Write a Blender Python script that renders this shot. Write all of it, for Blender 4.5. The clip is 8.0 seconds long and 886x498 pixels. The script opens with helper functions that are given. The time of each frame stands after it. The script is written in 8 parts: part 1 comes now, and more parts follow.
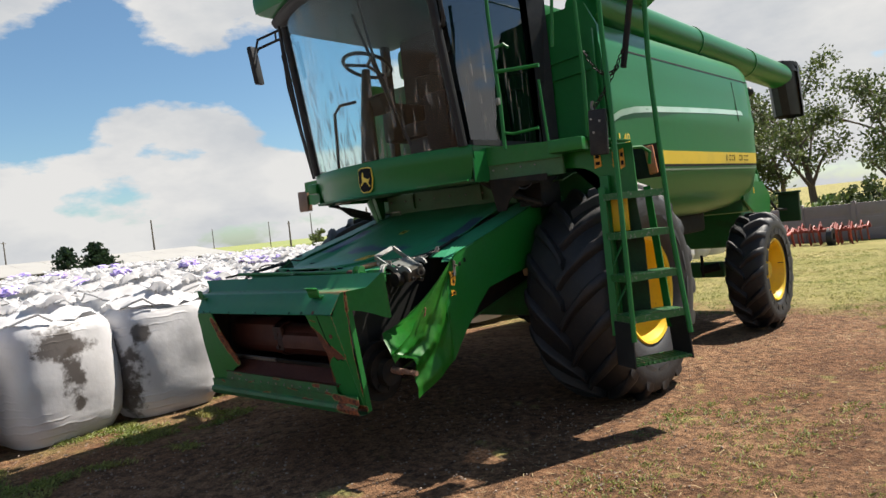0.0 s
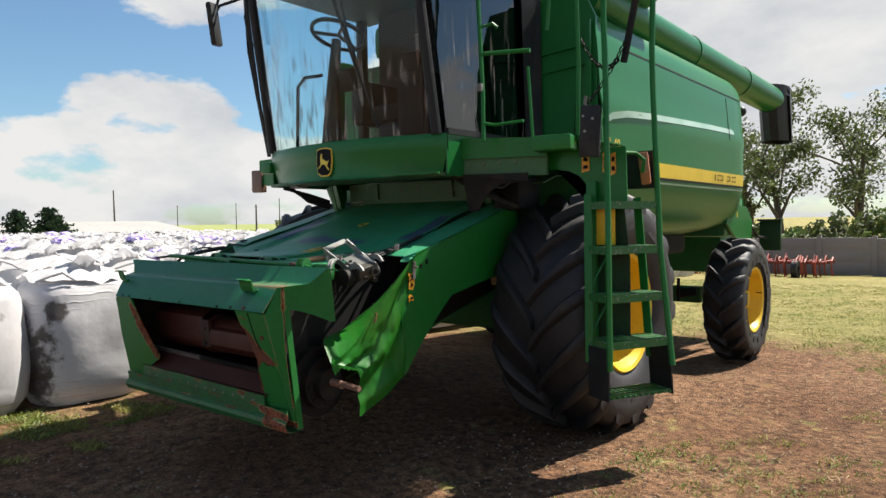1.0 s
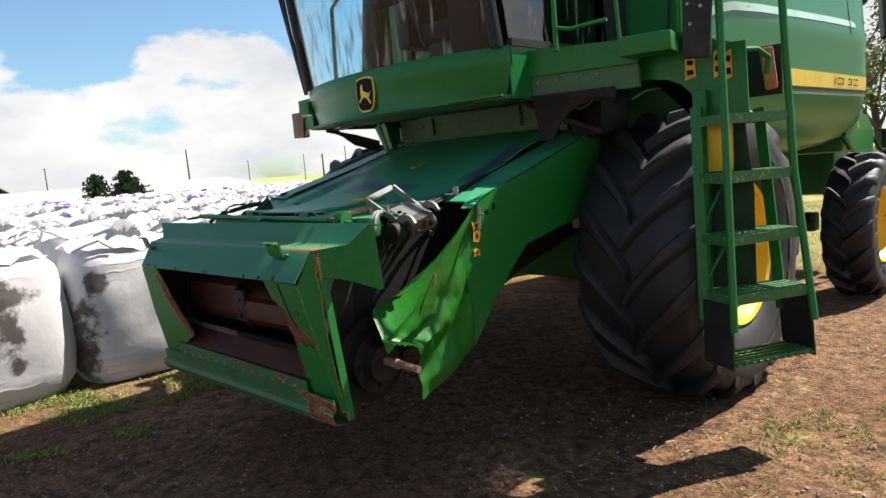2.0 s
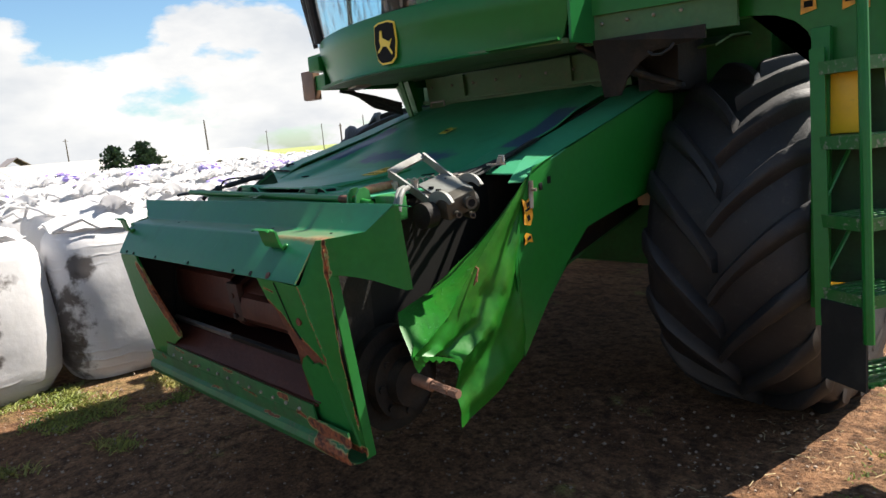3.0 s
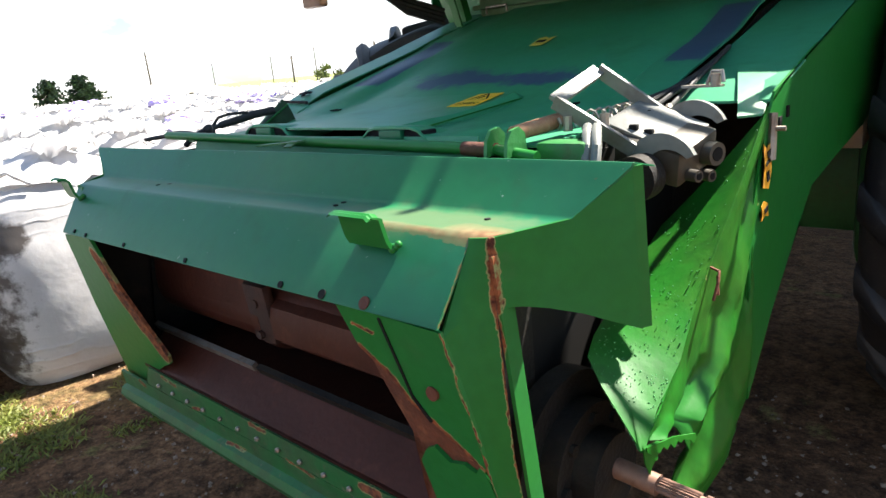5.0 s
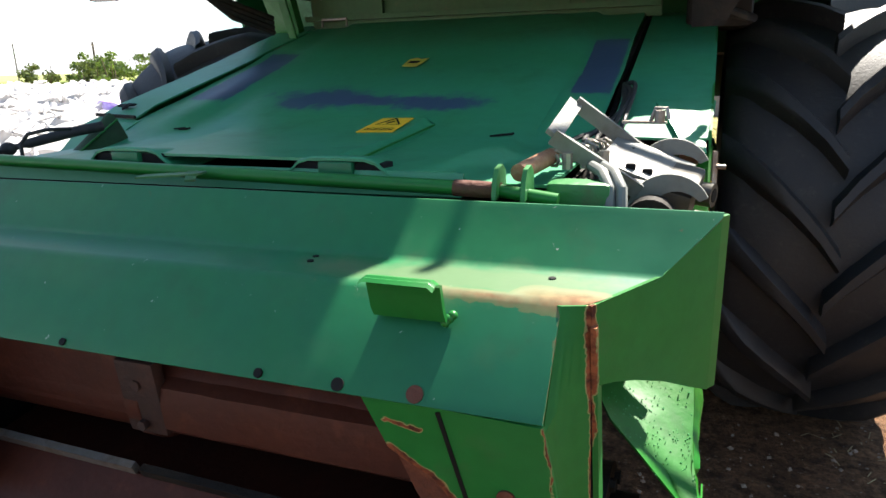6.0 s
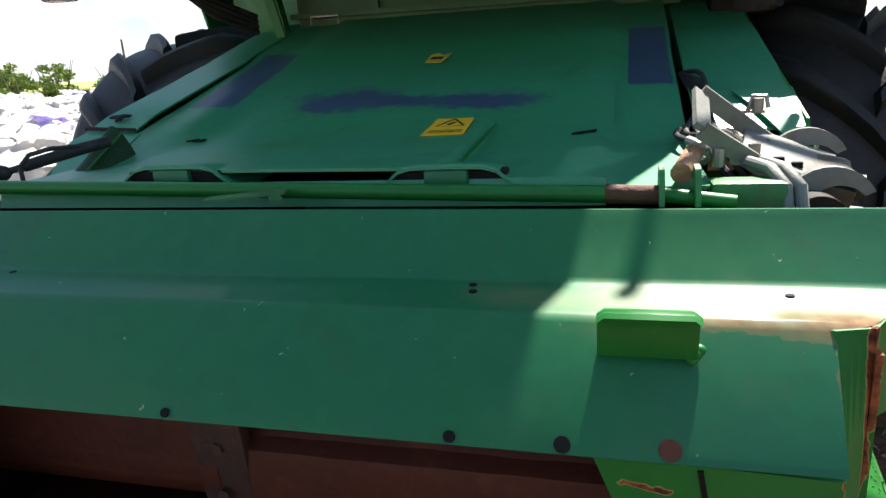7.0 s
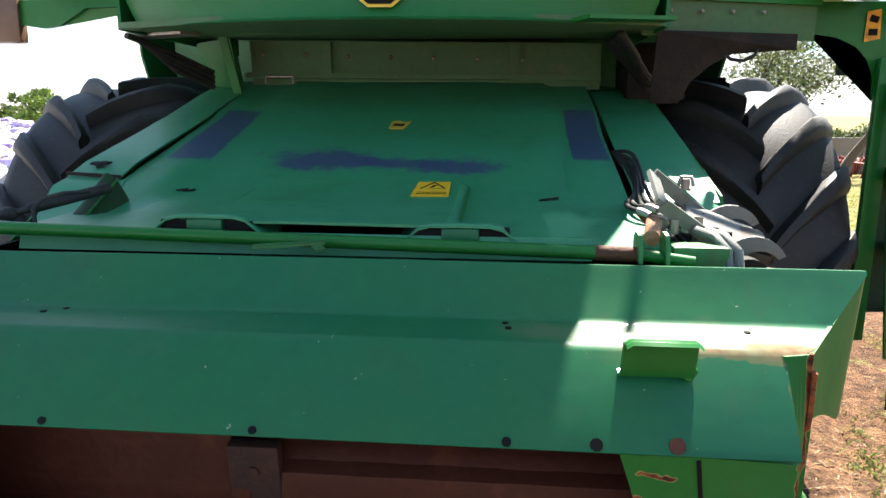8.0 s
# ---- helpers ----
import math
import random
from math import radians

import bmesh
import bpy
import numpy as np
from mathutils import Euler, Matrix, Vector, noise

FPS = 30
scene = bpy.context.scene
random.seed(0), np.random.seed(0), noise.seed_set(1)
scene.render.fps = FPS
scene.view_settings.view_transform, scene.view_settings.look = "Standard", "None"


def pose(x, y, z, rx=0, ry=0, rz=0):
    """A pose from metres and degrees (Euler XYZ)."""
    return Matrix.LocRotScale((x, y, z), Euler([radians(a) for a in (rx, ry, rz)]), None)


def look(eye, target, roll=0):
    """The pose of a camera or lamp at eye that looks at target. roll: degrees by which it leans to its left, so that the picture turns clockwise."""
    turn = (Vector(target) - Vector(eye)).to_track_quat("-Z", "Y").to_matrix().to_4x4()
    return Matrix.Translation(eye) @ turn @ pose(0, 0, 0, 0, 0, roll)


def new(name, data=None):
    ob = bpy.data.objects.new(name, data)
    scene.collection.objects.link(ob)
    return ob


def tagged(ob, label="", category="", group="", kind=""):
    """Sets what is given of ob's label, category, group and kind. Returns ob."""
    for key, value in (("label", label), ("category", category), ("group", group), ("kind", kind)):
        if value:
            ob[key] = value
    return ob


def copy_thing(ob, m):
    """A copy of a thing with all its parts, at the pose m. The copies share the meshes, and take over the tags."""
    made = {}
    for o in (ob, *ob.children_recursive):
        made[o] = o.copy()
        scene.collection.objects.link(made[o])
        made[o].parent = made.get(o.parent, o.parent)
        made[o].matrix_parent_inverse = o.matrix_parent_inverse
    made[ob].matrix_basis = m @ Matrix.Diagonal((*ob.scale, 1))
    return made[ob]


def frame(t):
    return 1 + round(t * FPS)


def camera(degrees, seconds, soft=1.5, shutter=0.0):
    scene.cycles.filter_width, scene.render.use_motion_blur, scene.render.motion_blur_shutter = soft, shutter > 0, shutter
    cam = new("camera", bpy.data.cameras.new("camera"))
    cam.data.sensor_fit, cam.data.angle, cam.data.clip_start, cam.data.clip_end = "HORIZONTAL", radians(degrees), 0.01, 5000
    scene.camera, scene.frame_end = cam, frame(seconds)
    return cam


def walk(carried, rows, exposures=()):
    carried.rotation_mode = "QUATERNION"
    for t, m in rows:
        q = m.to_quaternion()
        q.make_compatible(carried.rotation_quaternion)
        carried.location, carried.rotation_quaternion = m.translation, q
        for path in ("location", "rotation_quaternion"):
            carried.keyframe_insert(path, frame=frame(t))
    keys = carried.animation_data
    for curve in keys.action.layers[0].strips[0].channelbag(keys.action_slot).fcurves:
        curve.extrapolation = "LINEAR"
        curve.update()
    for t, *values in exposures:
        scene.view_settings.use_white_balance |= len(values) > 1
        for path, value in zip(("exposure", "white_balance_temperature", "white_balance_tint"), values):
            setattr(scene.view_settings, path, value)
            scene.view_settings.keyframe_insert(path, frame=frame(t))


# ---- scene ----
cam = camera(66.5, 8.0)
METRES, EYE, TILT, LEAN, TURN = 4.9, 1.56, -1.5, 4.4, 41.0
PATH = [
    (0, (4.014, -2.511, 1.482), (2.683, -1.02, 1.411), -6.1),
    (0.5, (3.891, -2.261, 1.485), (2.573, -0.76, 1.387), -4.7),
    (1, (3.672, -2.063, 1.464), (2.414, -0.51, 1.385), -0.9),
    (1.5, (3.456, -1.788, 1.468), (2.231, -0.214, 1.316), -5.0),
    (2, (3.194, -1.487, 1.453), (1.787, -0.087, 1.205), -4.8),
    (2.2, (3.082, -1.413, 1.434), (1.642, -0.055, 1.144), -4.6),
    (3.3, (2.485, -0.945, 1.433), (1.041, 0.392, 1.073), -5.5),
    (3.5, (2.374, -0.886, 1.422), (0.895, 0.39, 0.99), -4.2),
    (4, (2.057, -0.797, 1.404), (0.624, 0.513, 0.922), 0.4),
    (4.5, (1.789, -0.731, 1.413), (0.427, 0.627, 0.866), -2.6),
    (4.7, (1.682, -0.683, 1.408), (0.307, 0.666, 0.87), -4.5),
    (5.8, (1.066, -0.698, 1.43), (0.188, 1.021, 0.906), -2.9),
    (6, (0.989, -0.728, 1.447), (0.283, 1.068, 0.919), -1.7),
    (6.5, (0.762, -0.668, 1.442), (0.138, 1.157, 0.912), -6.3),
    (7, (0.603, -0.669, 1.447), (0.095, 1.19, 0.911), -3.5),
    (7.5, (0.44, -0.79, 1.503), (0.104, 1.153, 1.171), -3.4),
    (8, (0.399, -0.914, 1.497), (0.23, 1.04, 1.103), 0.3),
]
walk(cam, [(t, look(eye, target, roll)) for t, eye, target, roll in PATH],
     exposures=[(0, 1.15), (1, 1.25), (2, 1.5), (3.5, 1.6), (4.5, 2.25), (6, 2.15), (6.6, 1.88), (7.1, 1.9), (8, 2.3)])

# ---- world, sun ----
SUN_DIR = Vector((0.226, 0.70, 1.0)).normalized()
world = bpy.data.worlds.new("world")
scene.world = world
world.use_nodes = True
wn, wl = world.node_tree.nodes, world.node_tree.links
wn.clear()
w_out = wn.new("ShaderNodeOutputWorld")
w_bg = wn.new("ShaderNodeBackground")
w_bg.inputs["Strength"].default_value = 0.0175
SKY_TINT = (2.7, 3.2, 3.3)
w_sky = wn.new("ShaderNodeTexSky")
w_sky.sky_type, w_sky.sun_disc = "NISHITA", False
w_sky.sun_elevation = math.asin(SUN_DIR.z)
w_sky.sun_rotation = math.atan2(SUN_DIR.x, SUN_DIR.y)
w_sky.air_density, w_sky.dust_density, w_sky.ozone_density = 1.0, 0.6, 2.0
w_co = wn.new("ShaderNodeTexCoord")
w_sep = wn.new("ShaderNodeSeparateXYZ")
wl.new(w_co.outputs["Generated"], w_sep.inputs[0])


def w_math(op, a, b=None, clamp=False):
    n = wn.new("ShaderNodeMath")
    n.operation, n.use_clamp = op, clamp
    for k, v in enumerate((a, b)):
        if v is None:
            continue
        if isinstance(v, (int, float)):
            n.inputs[k].default_value = v
        else:
            wl.new(v, n.inputs[k])
    return n.outputs[0]


# fair-weather cumulus: puffs flattened along the horizon, greyer below
w_map = wn.new("ShaderNodeMapping")
w_map.inputs["Scale"].default_value = (1.0, 1.0, 2.3)
w_map.inputs["Location"].default_value = (0.35, 0.1, 0.0)
wl.new(w_co.outputs["Generated"], w_map.inputs["Vector"])


def cloud_noise(shift):
    off = wn.new("ShaderNodeVectorMath")
    off.operation = "ADD"
    off.inputs[1].default_value = (0, 0, shift)
    wl.new(w_map.outputs[0], off.inputs[0])
    t = wn.new("ShaderNodeTexNoise")
    t.inputs["Scale"].default_value = 4.4
    t.inputs["Detail"].default_value = 7.0
    t.inputs["Roughness"].default_value = 0.56
    wl.new(off.outputs[0], t.inputs["Vector"])
    return t.outputs["Fac"]


# thicker towards the horizon, where the layers stand one behind the other
w_low = w_math("MULTIPLY", w_math("SUBTRACT", 1.0, w_math("MULTIPLY", w_sep.outputs["Z"], 2.6, True), True), 0.15)
w_ramp = wn.new("ShaderNodeValToRGB")
w_ramp.color_ramp.elements[0].position, w_ramp.color_ramp.elements[1].position = 0.535, 0.60
w_cover = w_math("ADD", w_math("ADD", w_math("MULTIPLY", w_math("SUBTRACT", cloud_noise(0.0), 0.5), 1.0), 0.485), w_low)
# heaps of cloud and the blue gaps between them: direction, half width, half height, gain
for c, wide, tall, gain in (((-0.83, 0.475, 0.315), 0.11, 0.065, 0.18), ((-0.87, 0.46, 0.175), 0.13, 0.036, 0.17), ((-0.93, 0.35, 0.12), 0.14, 0.035, 0.12),
                            ((-0.81, 0.57, 0.10), 0.17, 0.05, 0.14), ((-0.90, 0.36, 0.25), 0.16, 0.06, -0.24), ((-0.79, 0.57, 0.225), 0.16, 0.055, -0.28),
                            ((-0.95, 0.28, 0.19), 0.10, 0.035, -0.16), ((-0.25, 0.94, 0.22), 0.35, 0.16, 0.20)):
    w_rel = wn.new("ShaderNodeVectorMath")
    w_rel.operation = "SUBTRACT"
    wl.new(w_co.outputs["Generated"], w_rel.inputs[0])
    w_rel.inputs[1].default_value = c
    w_div = wn.new("ShaderNodeVectorMath")
    w_div.operation = "DIVIDE"
    wl.new(w_rel.outputs[0], w_div.inputs[0])
    w_div.inputs[1].default_value = (wide, wide, tall)
    w_len = wn.new("ShaderNodeVectorMath")
    w_len.operation = "LENGTH"
    wl.new(w_div.outputs[0], w_len.inputs[0])
    w_near = wn.new("ShaderNodeMapRange")
    w_near.interpolation_type = "SMOOTHSTEP"
    for k, v in (("From Min", 0.0), ("From Max", 1.3), ("To Min", gain), ("To Max", 0.0)):
        w_near.inputs[k].default_value = v
    wl.new(w_len.outputs["Value"], w_near.inputs["Value"])
    w_cover = w_math("ADD", w_cover, w_near.outputs[0])
wl.new(w_cover, w_ramp.inputs["Fac"])
w_cramp = wn.new("ShaderNodeValToRGB")
w_cramp.color_ramp.elements[0].position, w_cramp.color_ramp.elements[0].color = 0.42, (20.5, 20.3, 19.9, 1)
w_cramp.color_ramp.elements[1].position, w_cramp.color_ramp.elements[1].color = 0.66, (15.0, 15.6, 16.4, 1)
wl.new(cloud_noise(0.16), w_cramp.inputs["Fac"])
w_tint = wn.new("ShaderNodeVectorMath")
w_tint.operation = "MULTIPLY"
w_tint.inputs[1].default_value = SKY_TINT
wl.new(w_sky.outputs["Color"], w_tint.inputs[0])
w_mix = wn.new("ShaderNodeMix")
w_mix.data_type = "RGBA"
wl.new(w_ramp.outputs["Color"], w_mix.inputs["Factor"])
wl.new(w_tint.outputs[0], w_mix.inputs["A"])
wl.new(w_cramp.outputs["Color"], w_mix.inputs["B"])
wl.new(w_mix.outputs["Result"], w_bg.inputs["Color"])
wl.new(w_bg.outputs[0], w_out.inputs["Surface"])

sun = new("sun", bpy.data.lights.new("sun", "SUN"))
sun.data.energy, sun.data.angle, sun.data.color = 5.0, radians(0.6), (1.0, 0.93, 0.83)
sun.matrix_world = look(SUN_DIR * 60, (0, 0, 0))
scene.view_settings.exposure = 0.0

# ---- materials ----
def material(name, base, rough=0.5, metal=0.0, spots=(), grain=0.0, grain_scale=60.0, bump=0.0, bump_scale=80.0,
             coat=0.0, spread=0.0, alpha_shadow=False):
    """base: colour. spots: rows of (colour, noise scale, low, high, strength, roughness or None) laid over it. spread: brightness by object."""
    m = bpy.data.materials.new(name)
    m.use_nodes = True
    n, l = m.node_tree.nodes, m.node_tree.links
    p = n["Principled BSDF"]
    p.inputs["Metallic"].default_value = metal
    p.inputs["Coat Weight"].default_value = coat
    p.inputs["Coat Roughness"].default_value = 0.12
    co = n.new("ShaderNodeTexCoord")
    col = n.new("ShaderNodeRGB")
    col.outputs[0].default_value = (*base, 1)
    colour = col.outputs[0]
    r = n.new("ShaderNodeValue")
    r.outputs[0].default_value = rough
    roughness = r.outputs[0]
    for k, (c, scale, lo, hi, strength, rr) in enumerate(spots):
        t = n.new("ShaderNodeTexNoise")
        t.inputs["Scale"].default_value, t.inputs["Detail"].default_value, t.inputs["Roughness"].default_value = scale, 8.0, 0.62
        off = n.new("ShaderNodeVectorMath")
        off.operation = "ADD"
        off.inputs[1].default_value = (k * 7.3 + 1.1, k * 3.7, k * 5.9)
        l.new(co.outputs["Object"], off.inputs[0])
        l.new(off.outputs[0], t.inputs["Vector"])
        mp = n.new("ShaderNodeMapRange")
        mp.inputs["From Min"].default_value, mp.inputs["From Max"].default_value = lo, hi
        mp.inputs["To Max"].default_value = strength
        l.new(t.outputs["Fac"], mp.inputs["Value"])
        mx = n.new("ShaderNodeMix")
        mx.data_type = "RGBA"
        l.new(mp.outputs[0], mx.inputs["Factor"])
        l.new(colour, mx.inputs["A"])
        mx.inputs["B"].default_value = (*c, 1)
        colour = mx.outputs["Result"]
        if rr is not None:
            mr = n.new("ShaderNodeMix")
            l.new(mp.outputs[0], mr.inputs[0])
            l.new(roughness, mr.inputs[2])
            mr.inputs[3].default_value = rr
            roughness = mr.outputs[0]
    if grain:
        t = n.new("ShaderNodeTexNoise")
        t.inputs["Scale"].default_value, t.inputs["Detail"].default_value = grain_scale, 4.0
        l.new(co.outputs["Object"], t.inputs["Vector"])
        mp = n.new("ShaderNodeMapRange")
        mp.inputs["To Min"].default_value, mp.inputs["To Max"].default_value = 1 - grain, 1 + grain
        l.new(t.outputs["Fac"], mp.inputs["Value"])
        mul = n.new("ShaderNodeVectorMath")
        mul.operation = "SCALE"
        l.new(colour, mul.inputs[0])
        l.new(mp.outputs[0], mul.inputs["Scale"])
        colour = mul.outputs[0]
    if spread:
        info = n.new("ShaderNodeObjectInfo")
        mp = n.new("ShaderNodeMapRange")
        mp.inputs["To Min"].default_value, mp.inputs["To Max"].default_value = 1 - spread, 1 + spread
        l.new(info.outputs["Random"], mp.inputs["Value"])
        mul = n.new("ShaderNodeVectorMath")
        mul.operation = "SCALE"
        l.new(colour, mul.inputs[0])
        l.new(mp.outputs[0], mul.inputs["Scale"])
        colour = mul.outputs[0]
    if bump:
        t = n.new("ShaderNodeTexNoise")
        t.inputs["Scale"].default_value, t.inputs["Detail"].default_value = bump_scale, 6.0
        l.new(co.outputs["Object"], t.inputs["Vector"])
        b = n.new("ShaderNodeBump")
        b.inputs["Strength"].default_value, b.inputs["Distance"].default_value = min(bump, 1.0), 0.01
        l.new(t.outputs["Fac"], b.inputs["Height"])
        l.new(b.outputs[0], p.inputs["Normal"])
    l.new(colour, p.inputs["Base Color"])
    l.new(roughness, p.inputs["Roughness"])
    return m


GREEN_SPOTS = [((0.022, 0.15, 0.05), 2.2, 0.42, 0.75, 0.5, 0.5), ((0.07, 0.12, 0.05), 9.0, 0.62, 0.80, 0.35, 0.7), ((0.20, 0.20, 0.15), 80.0, 0.70, 0.76, 0.4, 0.8)]
GREEN = material("green_paint", (0.010, 0.138, 0.018), 0.40, spots=GREEN_SPOTS, grain=0.14, grain_scale=35.0, bump=0.05, bump_scale=25.0, coat=0.12)
GREEN_BODY = material("green_body_paint", (0.012, 0.135, 0.030), 0.32, coat=0.06,
                      spots=[((0.02, 0.16, 0.055), 0.8, 0.40, 0.75, 0.5, 0.4), ((0.10, 0.14, 0.08), 5.0, 0.62, 0.85, 0.3, 0.6)],
                      grain=0.08, grain_scale=20.0)
GREEN_BODY.node_tree.nodes["Principled BSDF"].inputs["Specular IOR Level"].default_value = 0.34
GREEN_DIRTY = material("greasy_green_paint", (0.022, 0.15, 0.035), 0.45,
                       spots=[((0.04, 0.055, 0.025), 3.0, 0.46, 0.72, 0.75, 0.7), ((0.10, 0.085, 0.05), 14.0, 0.58, 0.75, 0.6, 0.9)],
                       grain=0.25, grain_scale=40.0, bump=0.2, bump_scale=60.0)
GREEN_TOP = material("faded_top_paint", (0.030, 0.23, 0.095), 0.46, spots=[((0.04, 0.24, 0.15), 1.8, 0.42, 0.72, 0.6, 0.4), ((0.02, 0.13, 0.04), 5.0, 0.55, 0.75, 0.6, 0.5), ((0.16, 0.19, 0.13), 70.0, 0.70, 0.76, 0.5, 0.8)], grain=0.12, grain_scale=30.0, bump=0.07, bump_scale=18.0, coat=0.05)
GREEN_UNDER = material("dusty_underside_paint", (0.042, 0.13, 0.046), 0.6, spots=[((0.09, 0.12, 0.065), 3.0, 0.45, 0.72, 0.7, 0.8), ((0.16, 0.13, 0.08), 14.0, 0.58, 0.75, 0.5, 0.9)], grain=0.2, grain_scale=40.0, bump=0.12, bump_scale=50.0)
MOUTHRUST = material("polished_rust_floor", (0.070, 0.021, 0.013), 0.5, metal=0.1, spots=[((0.050, 0.017, 0.012), 4.0, 0.42, 0.68, 0.8, 0.6), ((0.15, 0.050, 0.026), 12.0, 0.56, 0.78, 0.6, None)], grain=0.2, grain_scale=60.0, bump=0.15, bump_scale=60.0)
RUSTDARK = material("greasy_rust", (0.030, 0.014, 0.011), 0.7, spots=[((0.07, 0.026, 0.016), 16.0, 0.48, 0.7, 0.7, None)], grain=0.3, bump=0.3)
RUST = material("rusty_steel", (0.16, 0.048, 0.022), 0.72, metal=0.15,
                spots=[((0.06, 0.022, 0.014), 5.0, 0.42, 0.68, 0.9, 0.8), ((0.30, 0.12, 0.05), 18.0, 0.56, 0.74, 0.7, None)],
                grain=0.3, grain_scale=90.0, bump=0.35, bump_scale=110.0)
RUBBER = material("tyre_rubber", (0.011, 0.011, 0.013), 0.60,
                  spots=[((0.036, 0.031, 0.026), 2.6, 0.46, 0.72, 0.6, 0.7), ((0.11, 0.098, 0.080), 30.0, 0.56, 0.76, 0.25, 0.7)],
                  grain=0.2, grain_scale=70.0, bump=0.15, bump_scale=90.0)
YELLOW = material("yellow_paint", (0.72, 0.46, 0.012), 0.4, spots=[((0.45, 0.27, 0.03), 6.0, 0.5, 0.75, 0.6, 0.6), ((0.22, 0.14, 0.05), 25.0, 0.62, 0.75, 0.5, 0.8)])
BLACK = material("black_plastic", (0.016, 0.017, 0.018), 0.5, spots=[((0.06, 0.058, 0.05), 8.0, 0.5, 0.75, 0.5, 0.75)], grain=0.2)
SHAFT = material("brown_shaft_steel", (0.26, 0.15, 0.105), 0.5, metal=0.3, spots=[((0.12, 0.06, 0.04), 20.0, 0.5, 0.7, 0.7, 0.8)], grain=0.2)
BLOCK = material("oily_coupler_steel", (0.075, 0.068, 0.055), 0.5, metal=0.4, spots=[((0.05, 0.04, 0.03), 14.0, 0.45, 0.7, 0.7, 0.7)], grain=0.2)
STEEL = material("worn_steel", (0.30, 0.28, 0.25), 0.42, metal=0.75, spots=[((0.20, 0.12, 0.07), 14.0, 0.5, 0.7, 0.6, 0.75)], grain=0.2, grain_scale=120.0)
GREY = material("grey_coupler_paint", (0.155, 0.160, 0.145), 0.5, spots=[((0.10, 0.085, 0.065), 16.0, 0.5, 0.7, 0.7, 0.75)], grain=0.15, bump=0.1)
HOSE = material("hydraulic_hose", (0.02, 0.021, 0.022), 0.55, spots=[((0.08, 0.07, 0.055), 20.0, 0.5, 0.7, 0.6, 0.8)])
# much darker than the other green paints
GREEN_DARK = material("dark_green_paint", (0.012, 0.045, 0.014), 0.6, spots=[((0.02, 0.02, 0.014), 5.0, 0.45, 0.7, 0.8, 0.8)], grain=0.25, bump=0.2)
# oily parts; also near black for the shade inside the feeder's mouth
SHADOWY = material("oily_steel_and_shade", (0.009, 0.008, 0.007), 0.65, spots=[((0.04, 0.03, 0.02), 8.0, 0.48, 0.7, 0.7, 0.85)], grain=0.3, bump=0.3)
# near black, standing in for the deep shade below the coupler
RECESS_SHADE = material("recess_shade", (0.0045, 0.004, 0.0035), 0.75, grain=0.3)
STICKER = material("yellow_sticker", (0.80, 0.47, 0.02), 0.45, spots=[((0.5, 0.30, 0.05), 20.0, 0.55, 0.75, 0.6, 0.6)])
STICKER_FADED = material("faded_sticker", (0.50, 0.42, 0.05), 0.5, spots=[((0.20, 0.20, 0.05), 24.0, 0.5, 0.7, 0.7, None)])
STICKER_OLD = material("torn_sticker", (0.75, 0.36, 0.02), 0.5, spots=[((0.35, 0.16, 0.03), 30.0, 0.45, 0.65, 0.8, None)])
# print black; also paints holes and the shade under the sheet arches
INK_AND_SHADE = material("black_ink_and_shade", (0.004, 0.004, 0.004), 0.8)
YINK = material("yellow_letter", (0.80, 0.58, 0.06), 0.45)
ORANGE = material("amber_lens", (0.36, 0.13, 0.05), 0.25, spots=[((0.35, 0.12, 0.05), 12.0, 0.5, 0.7, 0.5, 0.5)])
SILVER = material("pale_stripe_and_highlight", (0.40, 0.55, 0.45), 0.28, spots=[((0.15, 0.36, 0.22), 3.0, 0.45, 0.7, 0.5, 0.35)])
SEAT = material("seat_cloth", (0.006, 0.006, 0.007), 0.9, grain=0.3, bump=0.2)
BAGWHITE = material("woven_bag_fabric", (0.58, 0.57, 0.57), 0.6, spots=[((0.47, 0.45, 0.45), 3.0, 0.5, 0.75, 0.6, None)], grain=0.08, grain_scale=150.0, bump=0.25, bump_scale=18.0, spread=0.08)
